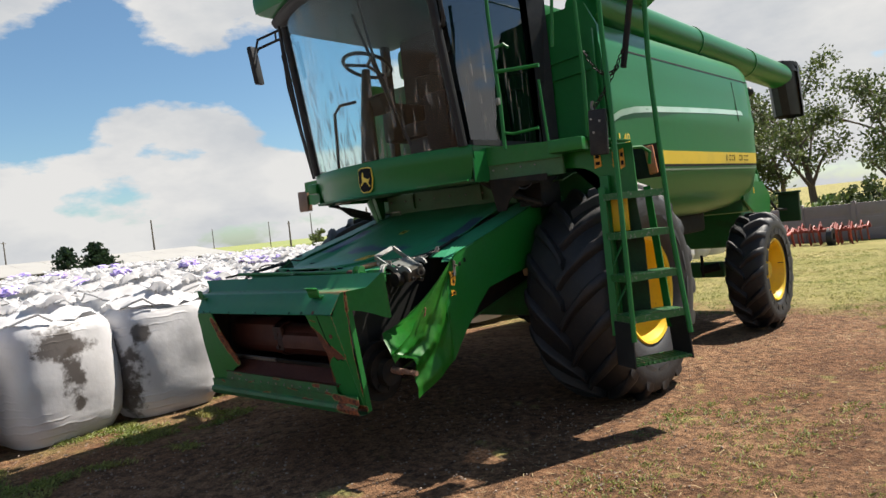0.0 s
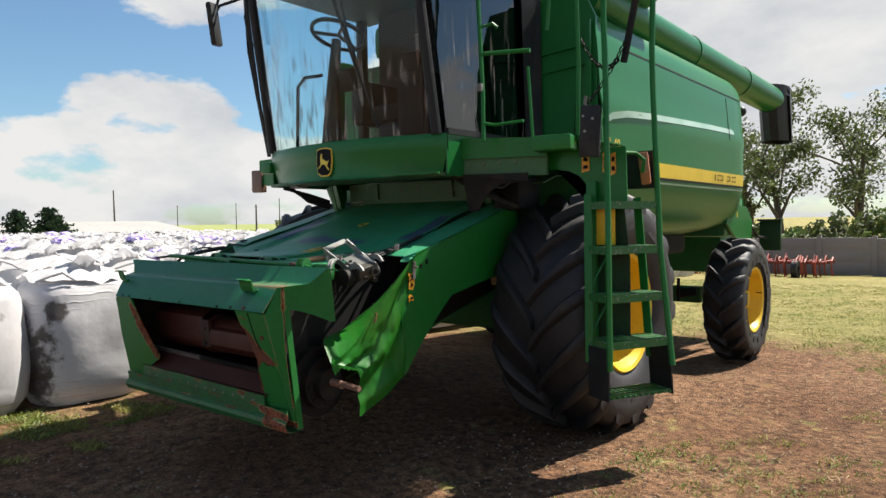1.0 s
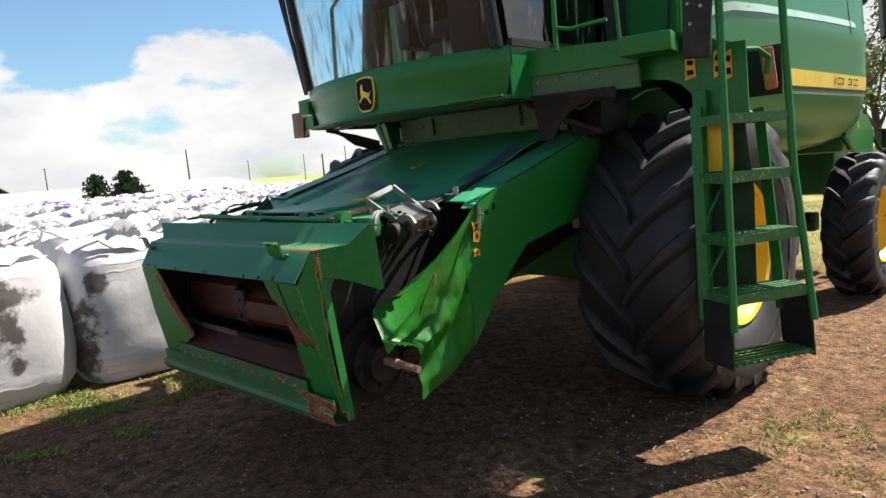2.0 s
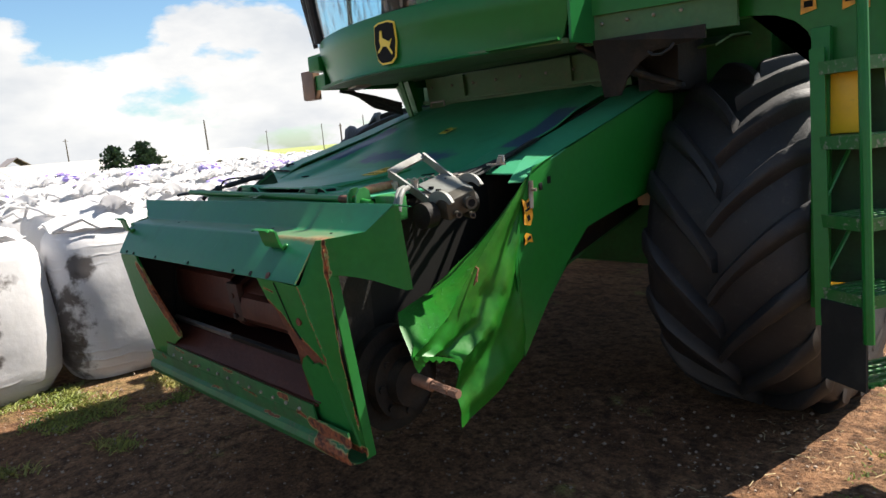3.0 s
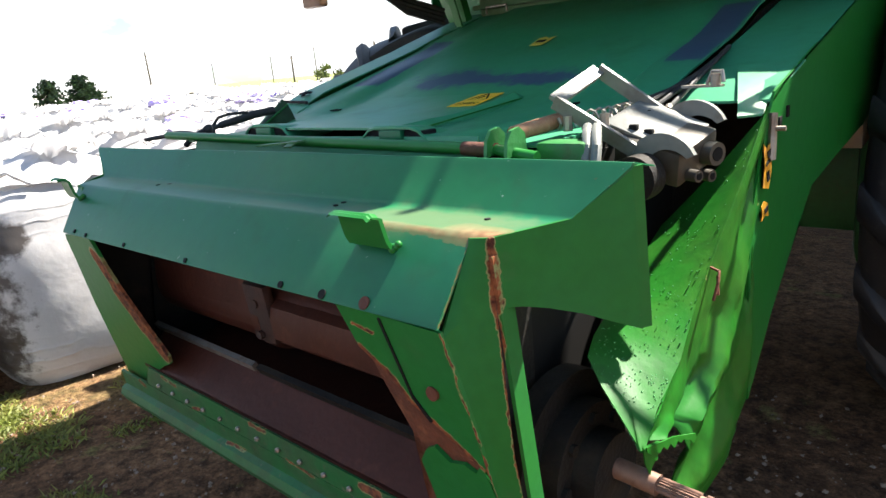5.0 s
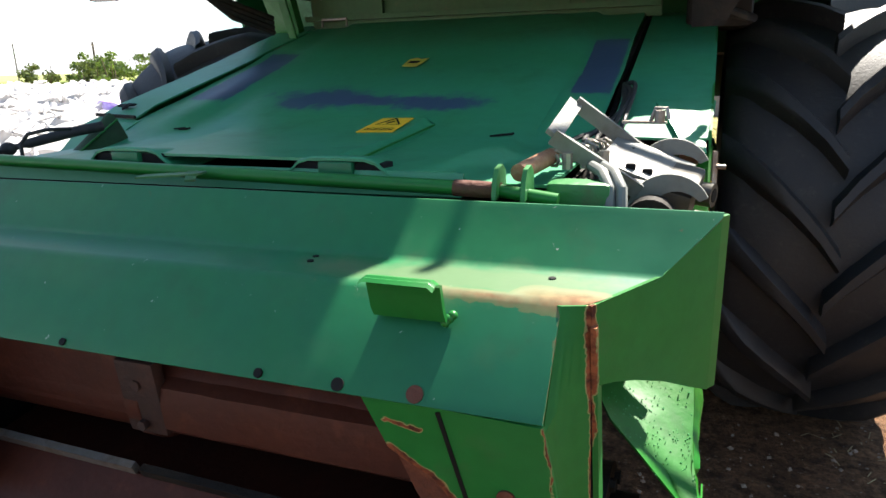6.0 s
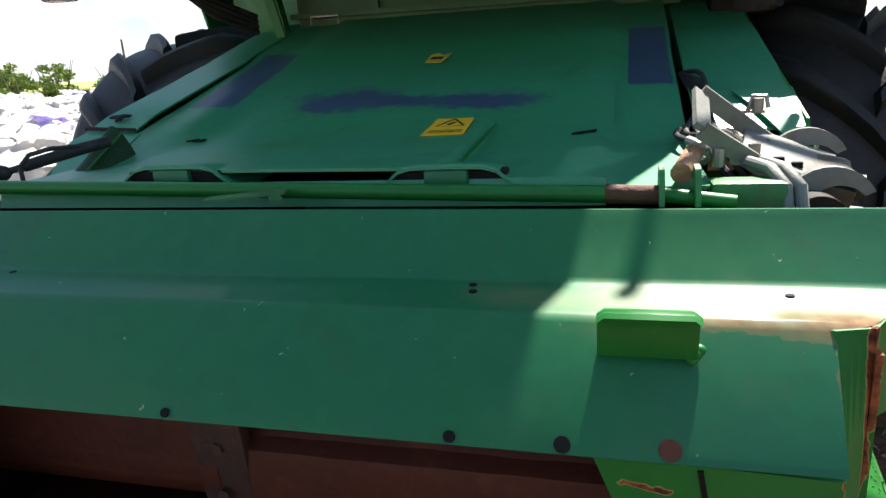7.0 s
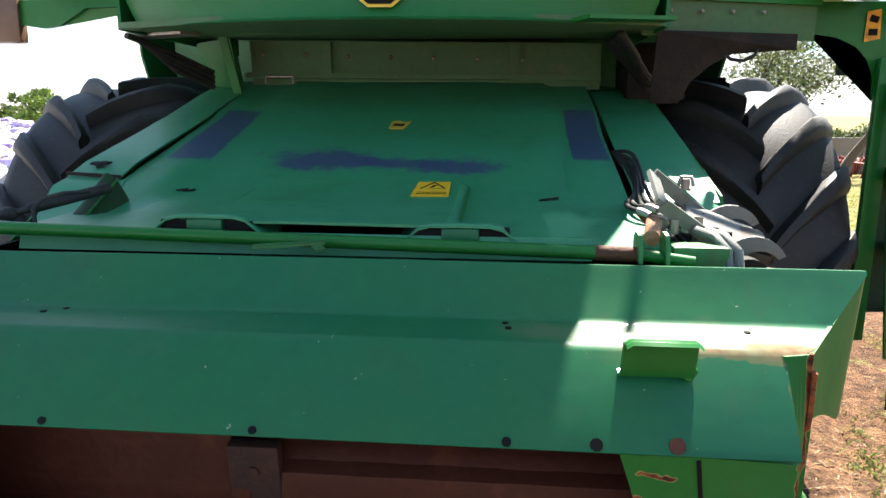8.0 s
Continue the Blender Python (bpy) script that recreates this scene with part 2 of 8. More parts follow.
def stain(m, rows, tone, rag=0.8, soft=0.6, scale=6.0, strength=0.92, square=False):
    """Ragged stains over the colour of m: rows of (centre, sizes) in the thing's own metres."""
    n, l = m.node_tree.nodes, m.node_tree.links
    p = n["Principled BSDF"]
    co = n.new("ShaderNodeTexCoord")
    edge = n.new("ShaderNodeTexNoise")
    edge.inputs["Scale"].default_value, edge.inputs["Detail"].default_value, edge.inputs["Roughness"].default_value = scale, 7.0, 0.65
    l.new(co.outputs["Object"], edge.inputs["Vector"])
    sc = n.new("ShaderNodeMapRange")
    for k, v in zip(("From Min", "From Max", "To Min", "To Max"), (0.3, 0.7, -rag, rag)):
        sc.inputs[k].default_value = v
    l.new(edge.outputs["Fac"], sc.inputs["Value"])
    for c, sz in rows:
        mp = n.new("ShaderNodeVectorMath")
        mp.operation = "SUBTRACT"
        l.new(co.outputs["Object"], mp.inputs[0])
        mp.inputs[1].default_value = c
        dv = n.new("ShaderNodeVectorMath")
        dv.operation = "DIVIDE"
        l.new(mp.outputs[0], dv.inputs[0])
        dv.inputs[1].default_value = sz
        if square:
            ab = n.new("ShaderNodeVectorMath")
            ab.operation = "ABSOLUTE"
            l.new(dv.outputs[0], ab.inputs[0])
            sp = n.new("ShaderNodeSeparateXYZ")
            l.new(ab.outputs[0], sp.inputs[0])
            mx = n.new("ShaderNodeMath")
            mx.operation = "MAXIMUM"
            l.new(sp.outputs["X"], mx.inputs[0])
            l.new(sp.outputs["Y"], mx.inputs[1])
            length = mx.outputs[0]
        else:
            ln = n.new("ShaderNodeVectorMath")
            ln.operation = "LENGTH"
            l.new(dv.outputs[0], ln.inputs[0])
            length = ln.outputs["Value"]
        ad = n.new("ShaderNodeMath")
        ad.operation = "ADD"
        l.new(length, ad.inputs[0])
        l.new(sc.outputs[0], ad.inputs[1])
        fac = n.new("ShaderNodeMapRange")
        for k, v in zip(("From Min", "From Max", "To Min", "To Max"), (1.15 - soft, 1.15, strength, 0.0)):
            fac.inputs[k].default_value = v
        l.new(ad.outputs[0], fac.inputs["Value"])
        mx = n.new("ShaderNodeMix")
        mx.data_type = "RGBA"
        l.new(fac.outputs[0], mx.inputs["Factor"])
        l.new(p.inputs["Base Color"].links[0].from_socket, mx.inputs["A"])
        mx.inputs["B"].default_value = (*tone, 1)
        l.new(mx.outputs["Result"], p.inputs["Base Color"])
    return m


def wrinkle_fabric(m, stains=()):
    """Fine sagging creases across the cloth of m, and soaked soil stains: rows of (centre, sizes)."""
    n, l = m.node_tree.nodes, m.node_tree.links
    p = n["Principled BSDF"]
    co = n.new("ShaderNodeTexCoord")
    w = n.new("ShaderNodeTexWave")
    w.bands_direction = "Z"
    for k, v in (("Scale", 5.0), ("Distortion", 5.0), ("Detail", 2.0), ("Detail Scale", 0.8)):
        w.inputs[k].default_value = v
    l.new(co.outputs["Object"], w.inputs["Vector"])
    t = n.new("ShaderNodeTexNoise")
    t.inputs["Scale"].default_value = 2.6
    l.new(co.outputs["Object"], t.inputs["Vector"])
    mask = n.new("ShaderNodeMapRange")
    mask.inputs["From Min"].default_value, mask.inputs["From Max"].default_value = 0.50, 0.68
    l.new(t.outputs["Fac"], mask.inputs["Value"])
    pw = n.new("ShaderNodeMath")
    pw.operation = "POWER"
    l.new(w.outputs["Fac"], pw.inputs[0])
    pw.inputs[1].default_value = 6.0
    mul = n.new("ShaderNodeMath")
    mul.operation = "MULTIPLY"
    l.new(pw.outputs[0], mul.inputs[0])
    l.new(mask.outputs[0], mul.inputs[1])
    b = n.new("ShaderNodeBump")
    b.inputs["Strength"].default_value, b.inputs["Distance"].default_value = 0.55, 0.010
    l.new(mul.outputs[0], b.inputs["Height"])
    if p.inputs["Normal"].links:
        l.new(p.inputs["Normal"].links[0].from_socket, b.inputs["Normal"])
    l.new(b.outputs[0], p.inputs["Normal"])
    return stain(m, stains, (0.060, 0.046, 0.038), 0.7, 0.45) if stains else m


def backlit(m, share):
    """Lets part of the light through a thin cloth."""
    n, l = m.node_tree.nodes, m.node_tree.links
    p = n["Principled BSDF"]
    tr = n.new("ShaderNodeBsdfTranslucent")
    l.new(p.inputs["Base Color"].links[0].from_socket, tr.inputs["Color"])
    mix = n.new("ShaderNodeMixShader")
    mix.inputs[0].default_value = share
    l.new(p.outputs[0], mix.inputs[1])
    l.new(tr.outputs[0], mix.inputs[2])
    l.new(mix.outputs[0], n["Material Output"].inputs["Surface"])


wrinkle_fabric(BAGWHITE)
backlit(BAGWHITE, 0.38)
# bluish bare metal where feet and straw wore the paint off
stain(GREEN_TOP, [((-0.16, 1.185, 1.33), (0.19, 0.085, 9.0)), ((0.06, 1.165, 1.33), (0.10, 0.05, 9.0)), ((0.26, 1.15, 1.33), (0.15, 0.065, 9.0))], (0.042, 0.056, 0.125), 0.45, 0.5, 14.0, 0.9)
stain(GREEN_TOP, [((-0.585, 1.40, 1.4), (0.062, 0.23, 9.0)), ((0.675, 1.46, 1.4), (0.050, 0.21, 9.0))], (0.042, 0.055, 0.125), 0.06, 0.08, 14.0, 0.9, True)
BAG_PALE = dict(rough=0.55, spots=[((0.50, 0.49, 0.48), 3.0, 0.5, 0.75, 0.6, None), ((0.40, 0.37, 0.34), 2.2, 0.60, 0.76, 0.5, None)], grain=0.08, grain_scale=150.0, bump=0.25, bump_scale=18.0)
BAGSTAIN_A = wrinkle_fabric(material("soiled_bag_fabric", (0.58, 0.57, 0.58), **BAG_PALE), [((0.46, -0.09, 0.83), (0.3, 0.19, 0.13)), ((0.46, -0.02, 0.56), (0.3, 0.10, 0.18)), ((0.46, 0.0, 0.30), (0.3, 0.05, 0.05))])
BAGSTAIN_B = wrinkle_fabric(material("soiled_bag_cloth", (0.58, 0.57, 0.58), **BAG_PALE), [((0.42, -0.50, 0.45), (0.4, 0.20, 0.30)), ((0.40, -0.52, 0.15), (0.4, 0.22, 0.22)), ((0.46, -0.30, 0.80), (0.3, 0.07, 0.08))])
backlit(BAGSTAIN_A, 0.2)
backlit(BAGSTAIN_B, 0.2)
PURPLE = material("purple_strap", (0.40, 0.30, 0.70), 0.6, spots=[((0.70, 0.66, 0.82), 9.0, 0.45, 0.65, 0.8, None)], spread=0.15)
CONCRETE = material("weathered_concrete", (0.24, 0.21, 0.21), 0.9, spots=[((0.20, 0.18, 0.16), 1.5, 0.45, 0.72, 0.7, None)], grain=0.15, bump=0.3, spread=0.1)
WOODPOLE = material("grey_pole_wood", (0.10, 0.085, 0.07), 0.85, grain=0.3)
ROOF = material("pale_roof_sheet", (0.30, 0.29, 0.27), 0.7, spots=[((0.22, 0.21, 0.20), 0.3, 0.45, 0.7, 0.6, None)])
WALLDARK = material("dark_barn_wall", (0.10, 0.09, 0.08), 0.9, grain=0.3)
FIELD = material("ripening_field", (0.23, 0.24, 0.07), 0.95, spots=[((0.15, 0.20, 0.055), 0.02, 0.45, 0.6, 0.9, None)], grain=0.15, grain_scale=0.5)
REDPAINT = material("red_implement_paint", (0.27, 0.040, 0.028), 0.6, spots=[((0.12, 0.05, 0.035), 4.0, 0.45, 0.65, 0.8, 0.8)], spread=0.45)
BARK = material("tree_bark", (0.11, 0.085, 0.065), 0.95, grain=0.35, grain_scale=14.0, bump=0.6, bump_scale=16.0)

DROP = material("water_drop", (0.07, 0.26, 0.09), 0.06, coat=0.5)
WOODPALE = material("pale_wood", (0.42, 0.31, 0.19), 0.8, grain=0.2, grain_scale=25.0)
RUSTPALE = material("bright_rust", (0.36, 0.19, 0.10), 0.75, spots=[((0.20, 0.07, 0.03), 12.0, 0.45, 0.65, 0.8, None), ((0.45, 0.38, 0.22), 30.0, 0.55, 0.7, 0.7, None)], grain=0.2)
HOOD_SPOTS = [((0.008, 0.105, 0.060), 1.6, 0.40, 0.70, 0.7, 0.45), ((0.05, 0.14, 0.07), 7.0, 0.60, 0.82, 0.35, 0.7),
              ((0.16, 0.07, 0.04), 26.0, 0.71, 0.76, 0.7, 0.8), ((0.38, 0.41, 0.35), 55.0, 0.69, 0.725, 0.8, 0.8), ((0.030, 0.085, 0.035), 5.0, 0.56, 0.72, 0.5, 0.6)]


def chip_rust(m, segs, depth=1.0, dark=(0.055, 0.017, 0.010), light=(0.27, 0.085, 0.032), rimmed=(0.24, 0.24, 0.09), inner=0.8):
    """Lets rust with a pale torn rim show through the paint of m along the lines segs: rows of (from, to, half width)."""
    n, l = m.node_tree.nodes, m.node_tree.links
    p = n["Principled BSDF"]
    co = n.new("ShaderNodeTexCoord")

    def vmath(op, a, b=None, scale=None):
        q = n.new("ShaderNodeVectorMath")
        q.operation = op
        for k, v in enumerate((a, b)):
            if v is None:
                continue
            if isinstance(v, (tuple, Vector)):
                q.inputs[k].default_value = tuple(v)
            else:
                l.new(v, q.inputs[k])
        if scale is not None:
            if isinstance(scale, float):
                q.inputs["Scale"].default_value = scale
            else:
                l.new(scale, q.inputs["Scale"])
        return q.outputs["Value"] if op in ("DOT_PRODUCT", "LENGTH") else q.outputs[0]

    def span(v, lo, hi, a, b):
        q = n.new("ShaderNodeMapRange")
        for k, x in zip(("From Min", "From Max", "To Min", "To Max"), (lo, hi, a, b)):
            q.inputs[k].default_value = x
        l.new(v, q.inputs["Value"])
        return q.outputs[0]

    def most(a, b):
        if a is None:
            return b
        q = n.new("ShaderNodeMath")
        q.operation = "MAXIMUM"
        l.new(a, q.inputs[0])
        l.new(b, q.inputs[1])
        return q.outputs[0]

    vec = co.outputs["Object"]
    for scale, amp in ((22.0, 0.018), (95.0, 0.009)):
        t = n.new("ShaderNodeTexNoise")
        t.inputs["Scale"].default_value, t.inputs["Detail"].default_value = scale, 3.0
        l.new(co.outputs["Object"], t.inputs["Vector"])
        vec = vmath("ADD", vec, vmath("SCALE", vmath("SUBTRACT", t.outputs["Color"], (0.5, 0.5, 0.5)), scale=amp * depth))
    core, rim = None, None
    for a, b, w in segs:
        a, b = Vector(a), Vector(b)
        ab = b - a
        rel = vmath("SUBTRACT", vec, a)
        along = span(vmath("DOT_PRODUCT", rel, ab / ab.length_squared), 0.0, 1.0, 0.0, 1.0)
        dist = vmath("LENGTH", vmath("SUBTRACT", rel, vmath("SCALE", ab, scale=along)))
        core = most(core, span(dist, w * inner, w, 1.0, 0.0))
        rim = most(rim, span(dist, w * 1.03 + 0.0004, w * 1.03 + 0.0014, 1.0, 0.0))

    def mixed(fac, a, b):
        q = n.new("ShaderNodeMix")
        q.data_type = "RGBA"
        l.new(fac, q.inputs["Factor"])
        for k, v in (("A", a), ("B", b)):
            if isinstance(v, tuple):
                q.inputs[k].default_value = (*v, 1)
            else:
                l.new(v, q.inputs[k])
        return q.outputs["Result"]

    t = n.new("ShaderNodeTexNoise")
    t.inputs["Scale"].default_value, t.inputs["Detail"].default_value = 60.0, 6.0
    l.new(co.outputs["Object"], t.inputs["Vector"])
    rust = mixed(span(t.outputs["Fac"], 0.36, 0.64, 0.0, 1.0), dark, light)
    old = p.inputs["Base Color"].links[0].from_socket
    l.new(mixed(core, mixed(rim, old, rimmed), rust), p.inputs["Base Color"])
    rq = n.new("ShaderNodeMix")
    l.new(core, rq.inputs[0])
    l.new(p.inputs["Roughness"].links[0].from_socket, rq.inputs[2])
    rq.inputs[3].default_value = 0.85
    l.new(rq.outputs[0], p.inputs["Roughness"])
    return m


def lean_face(x, z):
    return (x, (1.02 - z) * 0.217, z)


def chain_of(pts, w):
    return [(a, b, w) for a, b in zip(pts, pts[1:])]


GREEN_HOOD = chip_rust(material("faded_hood_paint", (0.009, 0.130, 0.044), 0.45, spots=HOOD_SPOTS, grain=0.12, grain_scale=30.0, bump=0.05, bump_scale=20.0, coat=0.10),
                       [((0.60, 0.095, 1.150), (0.868, 0.090, 1.148), 0.013), ((0.79, 0.108, 1.150), (0.872, 0.10, 1.146), 0.032), ((0.45, 0.090, 1.150), (0.66, 0.090, 1.150), 0.002),
                        ((0.828, 0.002, 1.022), (0.829, 0.086, 1.138), 0.0015)], 1.0, (0.13, 0.055, 0.022), (0.20, 0.11, 0.05), (0.09, 0.13, 0.05), 0.15)
GREEN_HOOD.node_tree.nodes["Principled BSDF"].inputs["Specular IOR Level"].default_value = 0.3
# chalky faded paint on the hood's ledge, toned paler for its sun sheen
stain(GREEN_HOOD, [((0.68, 0.145, 1.15), (0.26, 0.062, 0.05))], (0.12, 0.15, 0.075), 0.35, 0.5, 9.0, 0.6)
GREEN_POST = chip_rust(material("torn_post_paint", (0.012, 0.135, 0.016), 0.6, spots=GREEN_SPOTS, grain=0.16, grain_scale=35.0, bump=0.10, bump_scale=30.0),
                       [((0.868, 0.087, 1.145), (0.871, 0.092, 1.03), 0.009), ((0.871, 0.092, 1.03), (0.875, 0.103, 0.78), 0.0042), ((0.875, 0.103, 0.78), (0.885, 0.135, 0.50), 0.003),
                        (lean_face(0.828, 1.0), lean_face(0.842, 0.86), 0.0016), (lean_face(0.842, 0.86), lean_face(0.85, 0.76), 0.005), (lean_face(0.85, 0.76), lean_face(0.87, 0.62), 0.003),
                        (lean_face(0.70, 0.46), lean_face(0.89, 0.42), 0.022), (lean_face(0.60, 0.985), lean_face(0.66, 0.979), 0.0035)])
GREEN_TORN = chip_rust(material("torn_plate_paint", (0.014, 0.155, 0.028), 0.42, spots=GREEN_SPOTS, grain=0.16, grain_scale=35.0, bump=0.10, bump_scale=30.0),
                       chain_of([lean_face(x, z) for x, z in ((0.605, 0.935), (0.665, 0.895), (0.70, 0.845), (0.765, 0.80), (0.846, 0.745))], 0.008)
                       + [(lean_face(0.605, 0.985), lean_face(0.66, 0.979), 0.0035), (lean_face(0.826, 1.01), lean_face(0.848, 0.80), 0.0018), (lean_face(0.70, 0.44), lean_face(0.88, 0.42), 0.024),
                          (lean_face(-0.57, 0.96), lean_face(-0.525, 0.85), 0.028), (lean_face(-0.525, 0.85), lean_face(-0.46, 0.75), 0.040), (lean_face(-0.46, 0.75), lean_face(-0.40, 0.66), 0.030)])
RAIL_CHIPS = random.Random(31)
GREEN_RAIL = chip_rust(material("chipped_rail_paint", (0.012, 0.120, 0.030), 0.5, spots=[((0.05, 0.075, 0.035), 6.0, 0.46, 0.70, 0.75, 0.7), ((0.16, 0.13, 0.09), 40.0, 0.60, 0.70, 0.6, 0.8)], grain=0.2, bump=0.12, bump_scale=40.0),
                       [((x, 0.090, z), (x + RAIL_CHIPS.uniform(0.03, 0.11), 0.088, z + RAIL_CHIPS.uniform(-0.012, 0.012)), RAIL_CHIPS.uniform(0.004, 0.013))
                        for x, z in ((-0.66, 0.50), (-0.47, 0.565), (-0.30, 0.512), (-0.13, 0.455), (0.02, 0.56), (0.17, 0.508), (0.33, 0.452), (0.46, 0.55), (0.58, 0.51), (0.70, 0.455))]
                       + [((0.72, 0.075, 0.43), (0.88, 0.08, 0.41), 0.03), ((0.66, 0.09, 0.49), (0.87, 0.10, 0.47), 0.022)])
GREEN_SIDE = chip_rust(material("bent_sheet_paint", (0.009, 0.118, 0.008), 0.46, spots=[((0.06, 0.14, 0.015), 4.0, 0.50, 0.75, 0.5, 0.5), ((0.008, 0.055, 0.008), 9.0, 0.56, 0.75, 0.6, None)], grain=0.2, grain_scale=45.0, bump=0.16, bump_scale=22.0),
                       [((1.0, 0.62, 0.965), (1.012, 0.585, 0.90), 0.006), ((0.985, 0.29, 0.74), (1.01, 0.42, 0.705), 0.003)])


for m in (INK_AND_SHADE, RECESS_SHADE, GREEN_DARK, GREEN_BODY, GREEN_SIDE, GREEN_POST, GREEN_TORN, GREEN, SHADOWY, BLACK, HOSE, MOUTHRUST, DROP):
    m.node_tree.nodes["Principled BSDF"].inputs["Specular IOR Level"].default_value = 0.25


def leaf_material(name, base, other):
    m = material(name, base, 0.55, spots=[(other, 0.9, 0.40, 0.62, 0.9, None)])
    n, l = m.node_tree.nodes, m.node_tree.links
    p = n["Principled BSDF"]
    geo = n.new("ShaderNodeNewGeometry")
    mp = n.new("ShaderNodeMapRange")
    mp.inputs["To Min"].default_value, mp.inputs["To Max"].default_value = 0.55, 1.5
    l.new(geo.outputs["Random Per Island"], mp.inputs["Value"])
    mul = n.new("ShaderNodeVectorMath")
    mul.operation = "SCALE"
    l.new(p.inputs["Base Color"].links[0].from_socket, mul.inputs[0])
    l.new(mp.outputs[0], mul.inputs["Scale"])
    l.new(mul.outputs[0], p.inputs["Base Color"])
    tr = n.new("ShaderNodeBsdfTranslucent")
    l.new(mul.outputs[0], tr.inputs["Color"])
    mix = n.new("ShaderNodeMixShader")
    mix.inputs[0].default_value = 0.35
    l.new(p.outputs[0], mix.inputs[1])
    l.new(tr.outputs[0], mix.inputs[2])
    l.new(mix.outputs[0], n["Material Output"].inputs["Surface"])
    return m


LEAF = leaf_material("broad_leaves", (0.10, 0.13, 0.032), (0.065, 0.095, 0.022))
LEAF_BRIGHT = leaf_material("shrub_leaves", (0.13, 0.19, 0.03), (0.08, 0.14, 0.03))
NEEDLE = leaf_material("spruce_needles", (0.022, 0.045, 0.02), (0.015, 0.03, 0.015))
GRASSBLADE = leaf_material("grass_blades", (0.13, 0.175, 0.028), (0.26, 0.225, 0.06))


def glass_material(name, tint, rough=0.02, low=0.02):
    """Clear pane with a mirror gloss that grows at a slant; pale streaks imitate reflections in water-stained glass."""
    m = bpy.data.materials.new(name)
    m.use_nodes = True
    n, l = m.node_tree.nodes, m.node_tree.links
    n.clear()
    out, mix, tr, gl = (n.new("ShaderNode" + k) for k in ("OutputMaterial", "MixShader", "BsdfTransparent", "BsdfGlossy"))
    tr.inputs[0].default_value = (*tint, 1)
    gl.inputs["Roughness"].default_value = rough
    lw = n.new("ShaderNodeLayerWeight")
    lw.inputs[0].default_value = 0.5
    pw = n.new("ShaderNodeMath")
    pw.operation = "POWER"
    l.new(lw.outputs["Facing"], pw.inputs[0])
    pw.inputs[1].default_value = 4.0
    mp = n.new("ShaderNodeMapRange")
    mp.inputs["To Min"].default_value, mp.inputs["To Max"].default_value = low, 0.55
    l.new(pw.outputs[0], mp.inputs["Value"])
    l.new(mp.outputs[0], mix.inputs[0])
    l.new(tr.outputs[0], mix.inputs[1])
    l.new(gl.outputs[0], mix.inputs[2])
    co = n.new("ShaderNodeTexCoord")
    sc = n.new("ShaderNodeMapping")
    sc.inputs["Scale"].default_value = (26.0, 26.0, 2.6)
    l.new(co.outputs["Object"], sc.inputs["Vector"])
    t = n.new("ShaderNodeTexNoise")
    t.inputs["Scale"].default_value, t.inputs["Detail"].default_value = 1.0, 4.0
    l.new(sc.outputs[0], t.inputs["Vector"])
    st = n.new("ShaderNodeMapRange")
    for k, v in zip(("From Min", "From Max", "To Min", "To Max"), (0.565, 0.64, 0.0, 0.42)):
        st.inputs[k].default_value = v
    l.new(t.outputs["Fac"], st.inputs["Value"])
    # the painted reflection streaks lie mostly on the lower half of a pane
    xyz = n.new("ShaderNodeSeparateXYZ")
    l.new(co.outputs["Object"], xyz.inputs[0])
    low_half = n.new("ShaderNodeMapRange")
    for k, v in zip(("From Min", "From Max", "To Min", "To Max"), (2.45, 2.85, 1.0, 0.12)):
        low_half.inputs[k].default_value = v
    l.new(xyz.outputs["Z"], low_half.inputs["Value"])
    fade = n.new("ShaderNodeMath")
    fade.operation = "MULTIPLY"
    l.new(st.outputs[0], fade.inputs[0])
    l.new(low_half.outputs[0], fade.inputs[1])
    df = n.new("ShaderNodeBsdfDiffuse")
    df.inputs[0].default_value = (0.36, 0.34, 0.31, 1)
    mix2 = n.new("ShaderNodeMixShader")
    l.new(fade.outputs[0], mix2.inputs[0])
    l.new(mix.outputs[0], mix2.inputs[1])
    l.new(df.outputs[0], mix2.inputs[2])
    l.new(mix2.outputs[0], out.inputs[0])
    return m


GLASS = glass_material("tinted_cab_glass", (0.90, 0.97, 0.97))
SIDEGLASS = glass_material("reflecting_side_glass", (0.18, 0.23, 0.26), low=0.12)


# ---- mesh helpers ----
def link_mesh(name, bm, mat, parent=None, label="", smooth=35):
    me = bpy.data.meshes.new(name)
    bmesh.ops.recalc_face_normals(bm, faces=bm.faces)
    bm.to_mesh(me)
    bm.free()
    for mm in (mat if isinstance(mat, (list, tuple)) else [mat]):
        me.materials.append(mm)
    if smooth:
        me.shade_smooth()
        me.set_sharp_from_angle(angle=radians(smooth))
    ob = new(name, me)
    if parent is not None:
        ob.parent = parent
    if label:
        tagged(ob, label)
    return ob


def part(name, bm, mat, parent, label="", smooth=35):
    return link_mesh(name, bm, mat, parent, label, smooth)


def empty(name, x=0, y=0, z=0, turn=0):
    ob = new(name)
    ob.matrix_basis = pose(x, y, z, 0, 0, turn)
    ob.empty_display_size = 0.2
    return ob


